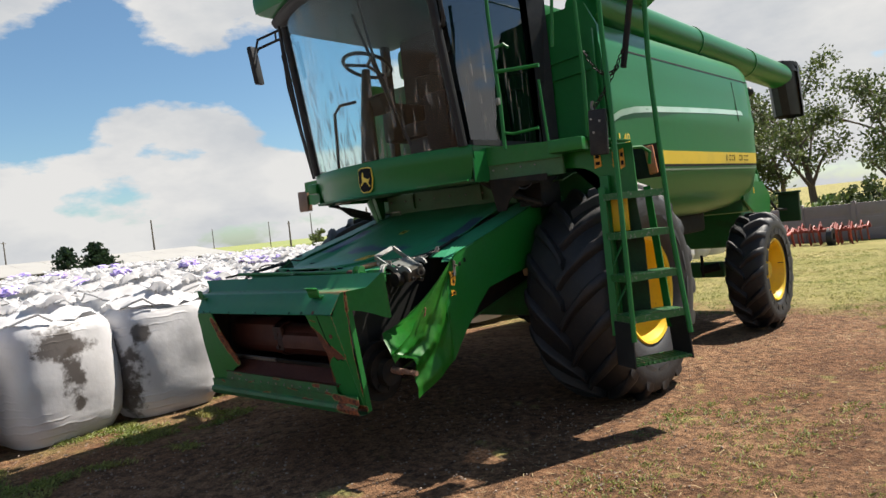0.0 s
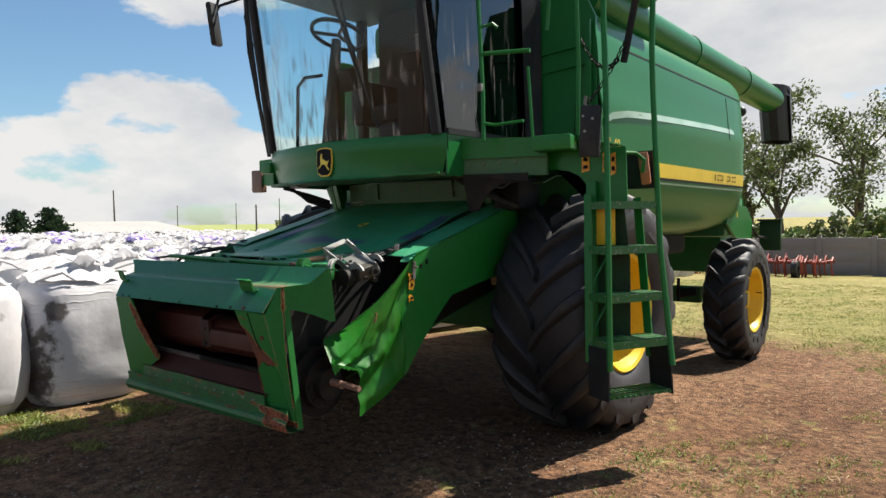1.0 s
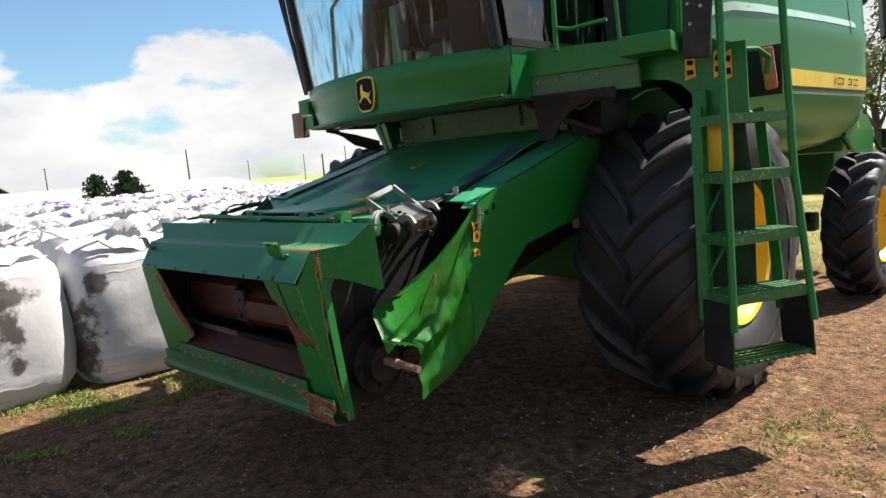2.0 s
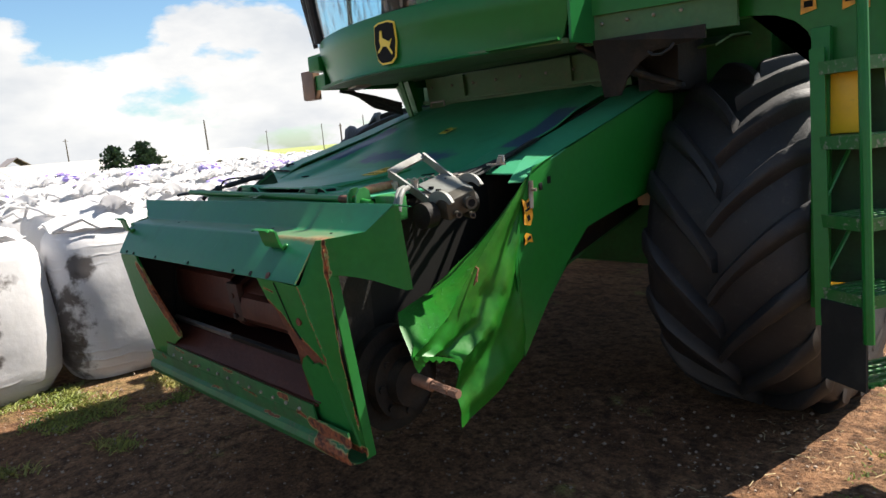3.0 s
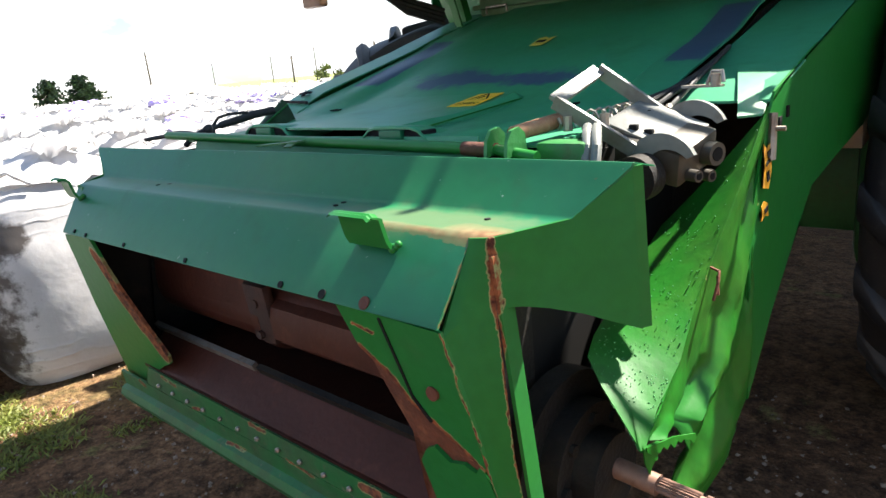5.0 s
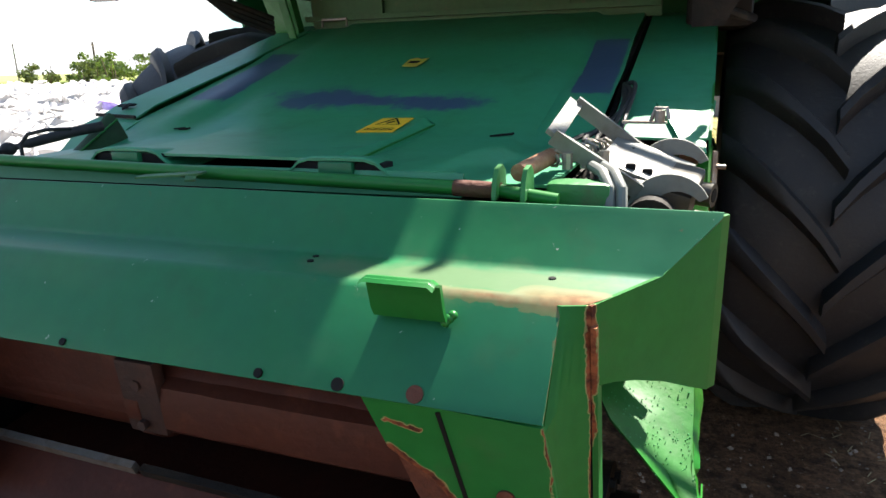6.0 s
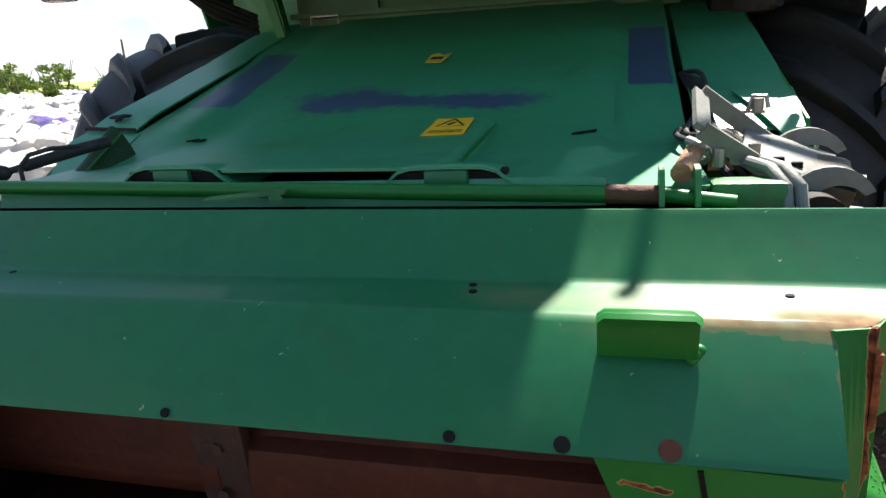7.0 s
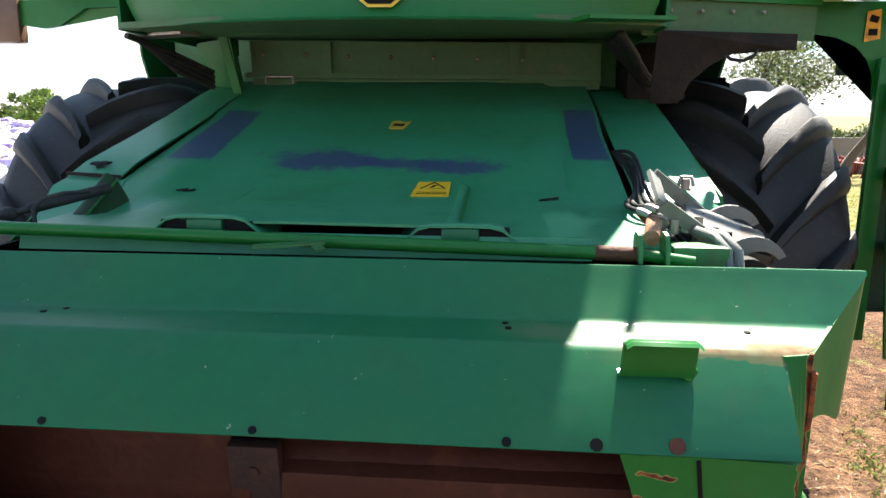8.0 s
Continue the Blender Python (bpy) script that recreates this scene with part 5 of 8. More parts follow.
        rows.append([(1 - u) ** 2 * a + 2 * u * (1 - u) * (2 * top - (a + b) / 2) + u * u * b for u in (j / 8 for j in range(9))])
    add_sheet(bm, rows, 0.004, (0, 0, -1))
    part("guard_plate", bm, GREEN_DARK, house, "dark curled guard plate")
    # brighter line drawn for the light along the plate's ridge
    bm = new_bm()
    add_tube(bm, [r[6] + Vector((0.0, -0.002, 0.003)) for r in rows], 0.003, 8)
    part("plate_rim", bm, GREEN, house)
    rnd = random.Random(3)
    for k in range(3):
        bm = new_bm()
        y0 = 0.43 + 0.012 * k
        pts = []
        for j in range(15):
            t = j / 14
            pts.append((-1.02 + (0.28 + 0.1 * k) * t, y0 + 0.03 * math.sin(3 * t + k) + 0.03 * t, 1.240 + 0.02 * math.sin(math.pi * t) * (0.5 + 0.3 * k)))
        add_tube(bm, pts, 0.0075, 8)
        part("hydraulic_hose", bm, HOSE, house)
    bm = new_bm()
    add_tube(bm, [(-0.575, 0.60, 1.311), (-0.60, 0.545, 1.313), (-0.632, 0.518, 1.304), (-0.648, 0.505, 1.280), (-0.642, 0.50, 1.235)], 0.005, 8)
    part("loose_cable", bm, HOSE, house)
    bm = new_bm()
    bmesh.ops.create_icosphere(bm, subdivisions=3, radius=0.020, matrix=Matrix.Translation((-0.728, 0.529, 1.264)) @ Matrix.Diagonal((1.0, 1.0, 0.9, 1.0)))
    add_tube(bm, [(-0.735, 0.522, 1.262), (-0.77, 0.49, 1.245), (-0.80, 0.47, 1.215)], 0.010, 12)
    part("plug_head", bm, HOSE, house)
    return house


house = build_feeder()


def build_coupler():
    """Multi-coupler for the header hoses: block, white lever frame and two claws."""
    g = holder("hose_coupler")
    bm = new_bm()
    far_t, near_t = Vector((0.739, 0.656, 1.365)), Vector((0.728, 0.495, 1.315))
    far_e, near_e = Vector((0.876, 0.69, 1.258)), Vector((0.880, 0.535, 1.212))
    w = 0.030
    for a, b in ((far_t, far_e), (near_t, near_e)):
        add_strip(bm, a, b, 0.008, w, (0.5, -0.2, 0.8))
    add_strip(bm, near_t - (near_t - far_t) * 0.02, far_t - (far_t - near_t) * 0.02, 0.030, 0.010, (0.6, -0.3, 0.7))
    part("lever_frame", bm, GREY, g, "grey-white lever frame")
    for c in (far_e, near_e):
        bm = new_bm()
        pts_o, pts_i = [], []
        for k in range(13):
            t = k / 12
            a = math.pi * (0.98 - 0.83 * t)
            cc = Vector((c.x + 0.055, c.y, c.z - 0.040))
            ro, ri = 0.076 - 0.004 * t, 0.034 + 0.022 * t ** 2
            pts_o.append(cc + Vector((math.cos(a) * ro, 0.0, math.sin(a) * ro)))
            pts_i.append(cc + Vector((math.cos(a) * ri, 0.0, math.sin(a) * ri)))
        add_sheet(bm, [pts_o, pts_i], 0.014, (0, 1, 0))
        part("claw", bm, GREY, g)
    bm = new_bm()
    add_box(bm, (0.905, 0.615, 1.205), (0.15, 0.135, 0.075), pose(0, 0, 0, 16, 14, -6).to_3x3(), 0.012)
    part("coupler_block", bm, BLOCK, g, "worn grey metal coupler block")
    bm = new_bm()
    add_box(bm, (0.885, 0.62, 1.252), (0.16, 0.13, 0.008), pose(0, 0, 0, 16, 20, -6).to_3x3(), 0.002)
    part("cover_plate", bm, GREY, g)
    for x, y, z in ((0.86, 0.575, 1.252), (0.89, 0.58, 1.242), (0.85, 0.655, 1.272)):
        bm = new_bm()
        add_box(bm, (x, y, z), (0.018, 0.012, 0.012), None, 0.003)
        part("plate_screw", bm, INK_AND_SHADE, g)
    for x, y, z, r in ((0.985, 0.63, 1.195, 0.023), (0.970, 0.58, 1.160, 0.012), (0.968, 0.65, 1.148, 0.012)):
        bm = new_bm()
        n = Vector((0.93, -0.30, -0.05)).normalized()
        c = Vector((x, y, z))
        add_tube(bm, [c - n * 0.03, c + n * 0.025], r, 18)
        part("coupling_sleeve", bm, BLOCK, g)
        bm = new_bm()
        add_tube(bm, [c + n * 0.0235, c + n * 0.0262], r * 0.6, 16)
        part("coupling_bore", bm, INK_AND_SHADE, g)
    bm = new_bm()
    add_disc(bm, (0.905, 0.50, 1.165), 0.045, 0.05, "y", 22)
    part("pivot_boss", bm, SHADOWY, g)
    bm = new_bm()
    add_disc(bm, (0.905, 0.70, 1.185), 0.045, 0.05, "y", 22)
    part("pivot_boss", bm, SHADOWY, g)
    for k in range(5):
        bm = new_bm()
        x0 = 0.74 + 0.022 * k
        pts = [(x0 + 0.06, 0.62 + 0.01 * k, 1.21), (x0 + 0.01, 0.70 + 0.02 * k, 1.262 + 0.01 * (k % 2)), (x0 - 0.03, 0.80 + 0.03 * k, 1.275), (0.775 + 0.006 * k, 1.02 + 0.05 * k, 1.295 + 0.02 * k), (0.755, 1.35, 1.375)]
        cs = [Vector(p) for p in pts]
        fine = []
        for i in range(len(cs) - 1):
            for j in range(5):
                t = j / 5
                p0, p1, p2, p3 = cs[max(i - 1, 0)], cs[i], cs[i + 1], cs[min(i + 2, len(cs) - 1)]
                fine.append(0.5 * ((2 * p1) + (p2 - p0) * t + (2 * p0 - 5 * p1 + 4 * p2 - p3) * t * t + (3 * p1 - p0 - 3 * p2 + p3) * t ** 3))
        fine.append(cs[-1])
        add_tube(bm, fine, 0.0062, 8)
        part("coupler_hose", bm, HOSE, g)
        bm = new_bm()
        add_tube(bm, [fine[5], fine[6], fine[7]], 0.0095, 8)
        part("hose_ferrule", bm, STEEL, g)
    for k in range(2):
        bm = new_bm()
        add_tube(bm, [(0.80 + 0.02 * k, 0.50, 1.262), (0.825 + 0.02 * k, 0.455, 1.258), (0.842 + 0.02 * k, 0.425, 1.235), (0.845 + 0.02 * k, 0.41, 1.19)], 0.010, 10)
        part("white_hose", bm, GREY, g)
    bm = new_bm()
    add_box(bm, (0.79, 0.44, 1.20), (0.11, 0.06, 0.09), None, 0.01)
    part("valve_box", bm, GREEN_DIRTY, g)
    bm = new_bm()
    for k in range(3):
        add_tube(bm, [(0.755 + 0.03 * k, 0.50 + 0.02 * k, 1.255), (0.755 + 0.03 * k, 0.50 + 0.02 * k, 1.285)], 0.010, 8)
    part("fitting", bm, STEEL, g)
    # recess below the coupler: a black sheet painted for its deep shade
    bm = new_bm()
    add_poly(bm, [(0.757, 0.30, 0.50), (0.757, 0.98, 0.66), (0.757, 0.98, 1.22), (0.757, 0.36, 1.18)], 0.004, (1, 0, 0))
    part("recess_wall", bm, RECESS_SHADE, g)


build_coupler()


def add_lug(bm, k, s, count, r, h, half, sweep, width):
    """One chevron lug on side s of a tyre about the x axis."""
    a0 = 2 * math.pi * (k + (0.5 if s < 0 else 0.0)) / count
    prev = None
    n = 6
    for i in range(n + 1):
        t = i / n
        x = s * (-0.015 + (half + 0.012) * t)
        ang = a0 - sweep * t ** 0.85
        drop = 0.085 * max(0.0, t - 0.62) ** 1.6 / 0.38 ** 1.6
        w = width * (0.80 + 0.60 * t * t)
        rt, rb = r + h - drop, r - 0.03 - drop * 0.9 - (0.10 * max(0.0, t - 0.9) / 0.1)
        ring = []
        for rr, ww in ((rb, w * 0.85), (rt - 0.014, w * 0.56), (rt, w * 0.34), (rt, -w * 0.34), (rt - 0.014, -w * 0.56), (rb, -w * 0.85)):
            q = ang + ww / rr
            ring.append(bm.verts.new((x, rr * math.cos(q), rr * math.sin(q))))
        if prev:
            for j in range(5):
                bm.faces.new((prev[j], prev[j + 1], ring[j + 1], ring[j]))
        else:
            bm.faces.new(ring)
        prev = ring
    bm.faces.new(prev[::-1])


def build_wheel(name, x, y, z, s, r_rim, r, half, lugs, sweep, width, label):
    w = holder(name, x, y, z)
    bm = new_bm()
    rr = r - 0.045
    prof = [(-half * 0.80, r_rim + 0.01), (-half * 0.93, r_rim + 0.10), (-half, rr * 0.80), (-half * 0.99, rr * 0.90), (-half * 0.93, rr * 0.955), (-half * 0.80, rr * 0.985), (-half * 0.4, rr), (0, rr),
            (half * 0.4, rr), (half * 0.80, rr * 0.985), (half * 0.93, rr * 0.955), (half * 0.99, rr * 0.90), (half, rr * 0.80), (half * 0.93, r_rim + 0.10), (half * 0.80, r_rim + 0.01), (half * 0.6, r_rim - 0.02), (-half * 0.6, r_rim - 0.02)]
    add_lathe(bm, prof, (0, 0, 0), 72)
    part("tyre", bm, RUBBER, w, label, 50)
    for k in range(lugs):
        for side in (1, -1):
            bm = new_bm()
            add_lug(bm, k, side, lugs, rr, 0.058, half, sweep, width)
            part("tread_lug", bm, RUBBER, w, "", 50)
    bm = new_bm()
    e = s * half * 0.82
    prof = [(e, r_rim + 0.022), (e + s * 0.012, r_rim + 0.012), (e, r_rim - 0.012), (e - s * 0.06, r_rim - 0.030), (e - s * 0.16, r_rim - 0.045), (e - s * 0.22, r_rim - 0.09), (e - s * 0.20, r_rim * 0.60), (e - s * 0.12, r_rim * 0.46),
            (e - s * 0.12, 0.10), (e - s * 0.07, 0.095), (e - s * 0.06, 0.001), (e - s * 0.30, 0.001), (e - s * 0.30, r_rim + 0.015)]
    add_lathe(bm, prof, (0, 0, 0), 48)
    part("rim", bm, YELLOW, w, "yellow steel rim")
    for k in range(10):
        bm = new_bm()
        t = 2 * math.pi * k / 10
        c = Vector((e - s * 0.125, r_rim * 0.38 * math.cos(t), r_rim * 0.38 * math.sin(t)))
        add_tube(bm, [c, c + Vector((s * 0.03, 0, 0))], 0.014, 6)
        part("wheel_nut", bm, STEEL, w)
    bm = new_bm()
    add_tube(bm, [(e - s * 0.05, r_rim * 0.8, 0.05), (e + s * 0.01, r_rim * 0.82, 0.05)], 0.006, 8)
    part("valve_stem", bm, BLACK, w)


for s in (1, -1):
    build_wheel("front_wheel", 1.39 * s, 2.46, 0.805, s, 0.405, 0.85, 0.355, 17, 0.46, 0.072, "large dusty black lugged tyre")
    build_wheel("rear_wheel", 1.53 * s, 5.72, 0.575, s, 0.335, 0.655, 0.205, 17, 0.30, 0.056, "smaller dusty black lugged tyre")


# ---- cab, platform, ladder, body ----
def band_y(x, out=0.0):
    """Front line of the cab's base, bowed forward in the middle."""
    return 1.40 - 0.27 * (1 - (x / 0.92) ** 2) - out


LAMPTAN = material("faded_lamp_lens", (0.20, 0.11, 0.07), 0.3, spots=[((0.10, 0.07, 0.05), 9.0, 0.45, 0.7, 0.6, 0.6)])


def build_cab():
    cab = holder("cab")
    bm = new_bm()
    xs = [-0.92 + 1.84 * k / 28 for k in range(29)]
    rows = []
    for z, o in ((1.765, 0.02), (1.775, 0.0), (1.80, -0.008), (1.93, 0.0), (1.945, 0.006), (1.965, 0.006), (2.02, 0.012), (2.035, 0.005), (2.04, -0.03)):
        rows.append([((x - 0.05) * (1 - 0.9 * max(0.0, 1.86 - z)) + 0.05, band_y(x) - o, z + 0.01 * (x / 0.92) ** 2) for x in xs])
    add_sheet(bm, rows, 0.012, (0, 1, 0))
    part("front_band", bm, GREEN_BODY, cab, "bowed green band below the windscreen")
    for s in (1, -1):
        bm = new_bm()
        add_poly(bm, [(s * 0.92, 1.395, 1.77), (s * 0.92, 2.45, 1.77), (s * 0.92, 2.45, 2.04), (s * 0.92, 1.395, 2.045)], 0.012, (s, 0, 0))
        part("side_band", bm, GREEN_BODY, cab)
    # emblem: black shield with a yellow leaping shape
    def on_band(x, z, o=0.0):
        return Vector((x, band_y(x) - 0.004 - o, z))
    bm = new_bm()
    cx, cz = 0.035, 1.898
    def shield(s, o):
        pts = [(-0.062, 0.075), (-0.03, 0.085), (0.03, 0.085), (0.062, 0.075), (0.068, 0.0), (0.055, -0.065), (0.03, -0.085), (-0.03, -0.085), (-0.055, -0.065), (-0.068, 0.0)]
        return [on_band(cx + x * s, cz + z * s, o) for x, z in pts]
    add_poly(bm, shield(1.18, 0.010), 0.008, (0, -1, 0))
    part("emblem_rim", bm, YINK, cab)
    bm = new_bm()
    add_poly(bm, shield(1.08, 0.0135), 0.006, (0, -1, 0))
    part("emblem_field", bm, INK_AND_SHADE, cab)
    bm = new_bm()
    for pts in ([(-0.03, 0.01), (-0.01, 0.02), (0.03, 0.0), (0.045, 0.012), (0.03, -0.018), (0.0, -0.01), (-0.025, -0.012)], [(-0.03, 0.012), (-0.022, 0.05), (-0.012, 0.05), (-0.012, 0.015)], [(0.02, -0.01), (0.045, -0.045), (0.038, -0.05), (0.008, -0.012)], [(-0.022, -0.008), (-0.045, -0.03), (-0.04, -0.036), (-0.012, -0.012)]):
        add_poly(bm, [on_band(cx + x * 1.18, cz + z * 1.18, 0.016) for x, z in pts], 0.003, (0, -1, 0))
    part("emblem_shape", bm, YINK, cab)

    # windscreen: one bowed pane, leaning forward to the top
    def pane_pt(x, z):
        t = (z - 2.04) / 1.30
        w = 1.0 - 0.03 * t
        return (x * w, band_y(x) - 0.005 - 0.20 * t, z)
    bm = new_bm()
    xs = [-0.85 + 1.70 * k / 24 for k in range(25)]
    add_sheet(bm, [[pane_pt(x, 2.04 + 1.30 * k / 8) for x in xs] for k in range(9)], 0.006, (0, 1, 0))
    part("windscreen", bm, GLASS, cab, "bowed tinted windscreen")
    for s in (1, -1):
        bm = new_bm()
        pts = [pane_pt(s * 0.86, 2.04 + 1.30 * k / 6) for k in range(7)]
        add_tube(bm, pts, 0.035, 10)
        part("front_pillar", bm, BLACK, cab)
        bm = new_bm()
        add_poly(bm, [(s * 0.90, 1.42, 2.05), (s * 0.90, 2.42, 2.05), (s * 0.90, 2.42, 3.35), (s * 0.87, 1.24, 3.35)], 0.006, (s, 0, 0))
        part("side_window", bm, SIDEGLASS if s > 0 else GLASS, cab)
        bm = new_bm()
        add_box(bm, (s * 0.91, 2.44, 2.70), (0.07, 0.09, 1.32), None, 0.015)
        part("rear_pillar", bm, BLACK, cab)
        bm = new_bm()
        add_strip(bm, (s * 0.91, 1.40, 2.06), (s * 0.91, 2.42, 2.06), 0.04, 0.04)
        part("window_rail", bm, BLACK, cab)
        # grab rail outside the pillar
        bm = new_bm()
        add_tube(bm, [(s * 0.87, 1.26, 2.90), (s * 0.91, 1.22, 2.90), (s * 0.93, 1.21, 2.94), (s * 0.93, 1.18, 3.12), (s * 0.91, 1.19, 3.16), (s * 0.87, 1.22, 3.16)], 0.014, 10)
        part("grab_rail", bm, BLACK, cab)
    bm = new_bm()
    add_box(bm, (0.10, 2.47, 2.70), (1.60, 0.05, 1.30), None, 0.01)
    part("rear_wall", bm, SEAT, cab)
    # roof
    bm = new_bm()
    rows = []
    for y, z in ((0.92, 3.43), (0.90, 3.40), (0.93, 3.37), (1.05, 3.345), (1.5, 3.34), (2.55, 3.34)):
        rows.append([(x, y + 0.22 * (x / 0.95) ** 2 * (1 if y < 1.4 else 0.2), z) for x in [-0.97 + 1.94 * k / 16 for k in range(17)]])
    add_sheet(bm, rows, 0.02, (0, 0, 1))
    part("roof_underside", bm, BLACK, cab)
    bm = new_bm()
    add_box(bm, (0, 1.78, 3.56), (1.98, 1.68, 0.26), None, 0.09)
    part("roof", bm, GREEN_BODY, cab)
    # floor, console, seat, steering wheel
    bm = new_bm()
    add_box(bm, (0, 1.88, 2.02), (1.74, 1.04, 0.05), None, 0.01)
    part("cab_floor", bm, BLACK, cab)
    bm = new_bm()
    add_box(bm, (0.02, 2.08, 2.34), (0.50, 0.48, 0.14), None, 0.05)
    part("seat_cushion", bm, SEAT, cab)
    bm = new_bm()
    add_box(bm, (0.02, 2.32, 2.70), (0.48, 0.15, 0.68), pose(0, 0, 0, -8).to_3x3(), 0.06)
    part("seat_back", bm, SEAT, cab)
    bm = new_bm()
    add_box(bm, (0.02, 2.08, 2.15), (0.40, 0.40, 0.24), None, 0.03)
    part("seat_base", bm, BLACK, cab)
    bm = new_bm()
    add_box(bm, (-0.36, 2.08, 2.45), (0.14, 0.52, 0.36), None, 0.04)
    part("armrest_console", bm, BLACK, cab)
    bm = new_bm()
    add_tube(bm, [(-0.08, 1.30, 2.05), (-0.09, 1.33, 2.45), (-0.10, 1.38, 2.82)], [0.075, 0.05, 0.035], 14)
    part("steering_column", bm, BLACK, cab)
    bm = new_bm()
    c = Vector((-0.10, 1.40, 2.86))
    n = Vector((0, 0.35, 0.94)).normalized()
    u = Vector((1, 0, 0))
    v = n.cross(u)
    add_tube(bm, [c + (u * math.cos(t) + v * math.sin(t)) * 0.20 for t in (2 * math.pi * k / 28 for k in range(28))], 0.016, 8, closed=True)
    for a in (90, 210, 330):
        add_tube(bm, [c, c + (u * math.cos(radians(a)) + v * math.sin(radians(a))) * 0.19], 0.014, 8)
    part("steering_wheel", bm, BLACK, cab)
    bm = new_bm()
    add_tube(bm, [(-0.60, 1.40, 2.06), (-0.60, 1.42, 2.55), (-0.55, 1.45, 2.62), (-0.38, 1.48, 2.62)], 0.014, 8)
    part("inner_handrail", bm, BLACK, cab)
    bm = new_bm()
    add_box(bm, (-0.02, 1.40, 2.52), (0.20, 0.10, 0.16), pose(0, 0, 0, 25).to_3x3(), 0.02)
    part("dashboard", bm, BLACK, cab)
    # side console with levers, monitor and the folded passenger seat
    bm = new_bm()
    add_box(bm, (0.42, 1.98, 2.30), (0.26, 0.78, 0.52), None, 0.05)
    part("side_console", bm, SEAT, cab)
    bm = new_bm()
    add_box(bm, (0.34, 1.66, 2.62), (0.20, 0.06, 0.18), pose(0, 0, 0, 15, 0, 20).to_3x3(), 0.015)
    add_tube(bm, [(0.36, 1.70, 2.30), (0.35, 1.68, 2.56)], 0.014, 8)
    part("monitor", bm, BLACK, cab)
    for k, (x, y) in enumerate(((0.36, 1.80), (0.42, 1.86), (0.48, 1.78))):
        bm = new_bm()
        add_tube(bm, [(x, y, 2.54), (x, y - 0.03, 2.68 + 0.03 * k)], [0.008, 0.008], 8)
        bmesh.ops.create_icosphere(bm, subdivisions=2, radius=0.022, matrix=Matrix.Translation((x, y - 0.03, 2.69 + 0.03 * k)))
        part("lever", bm, BLACK, cab)
    bm = new_bm()
    add_box(bm, (0.68, 2.18, 2.36), (0.30, 0.34, 0.60), None, 0.06)
    part("passenger_seat", bm, SEAT, cab)
    bm = new_bm()
    add_box(bm, (0.02, 2.30, 3.10), (0.26, 0.10, 0.16), pose(0, 0, 0, -8).to_3x3(), 0.045)
    part("headrest", bm, SEAT, cab)
    bm = new_bm()
    add_tube(bm, [(0.50, band_y(0.5) - 0.02, 2.10), (0.30, band_y(0.3) - 0.05, 2.75), (0.22, band_y(0.2) - 0.075, 3.25)], 0.010, 8)
    add_strip(bm, (0.40, band_y(0.4) - 0.045, 2.40), (0.16, band_y(0.16) - 0.085, 3.15), 0.012, 0.020, (0, -1, 0))
    part("wiper", bm, BLACK, cab)
    # cables and rods beside the right-hand pillar
    for k, off in enumerate((0.0, 0.05, 0.10)):
        bm = new_bm()
        add_tube(bm, [(-0.90 - off * 0.2, 1.36, 2.02), (-0.91 - off * 0.5, 1.28, 2.45 + 0.05 * k), (-0.90 - off * 0.6, 1.22, 2.85), (-0.88 - off * 0.1, 1.14, 3.36)], 0.009, 8)
        part("pillar_cable", bm, BLACK, cab)
    # mirror on its arm
    bm = new_bm()
    for dz in (0.0, 0.08):
        add_tube(bm, [(-0.94, 1.30, 3.33 + dz), (-1.22, 1.14, 3.25 + dz), (-1.27, 1.12, 3.18)], 0.012, 8)
    for t in (0.15, 0.3, 0.45):
        p = Vector((-0.94, 1.30, 3.33)).lerp(Vector((-1.22, 1.14, 3.25)), t)
        add_tube(bm, [p, p + Vector((0, 0, 0.08))], 0.009, 8)
    add_tube(bm, [(-1.27, 1.12, 3.18), (-1.275, 1.11, 3.02)], 0.012, 8)
    part("mirror_arm", bm, BLACK, cab)
    bm = new_bm()
    add_box(bm, (-1.21, 1.08, 3.085), (0.12, 0.05, 0.34), pose(0, 0, 0, 4, 6, -62).to_3x3(), 0.02)
    part("mirror", bm, BLACK, cab, "black wing mirror")
    # step beam and cranked arm with the marker lamp on the right-hand corner
    bm = new_bm()
    add_poly(bm, [(-0.86, 1.585, 1.945), (-1.378, 1.60, 1.938), (-1.376, 1.60, 2.035), (-0.86, 1.585, 2.045)], 0.16, (0, -1, 0))
    part("step_beam", bm, GREEN, cab)
    bm = new_bm()
    add_poly(bm, [(-1.54, 1.735, 1.835), (-1.40, 1.71, 1.815), (-1.33, 1.70, 1.825), (-1.20, 1.67, 1.885), (-0.88, 1.62, 1.88), (-0.88, 1.62, 1.945), (-1.31, 1.69, 1.945), (-1.33, 1.70, 1.925), (-1.54, 1.735, 1.925)], 0.02, (0, -1, 0))
    part("lamp_arm", bm, GREEN, cab)
    bm = new_bm()
    add_box(bm, (-1.575, 1.735, 1.865), (0.125, 0.07, 0.205), pose(0, 0, 0, 0, 0, 10).to_3x3(), 0.014)
    add_box(bm, (-1.635, 1.735, 1.885), (0.02, 0.05, 0.07), None, 0.006)
    part("marker_lamp", bm, LAMPTAN, cab, "faded brown marker lamp")
    bm = new_bm()
    add_box(bm, (-0.95, 1.40, 1.93), (0.12, 0.10, 0.09), None, 0.015)
    part("corner_bracket", bm, GREEN, cab)
    bm = new_bm()
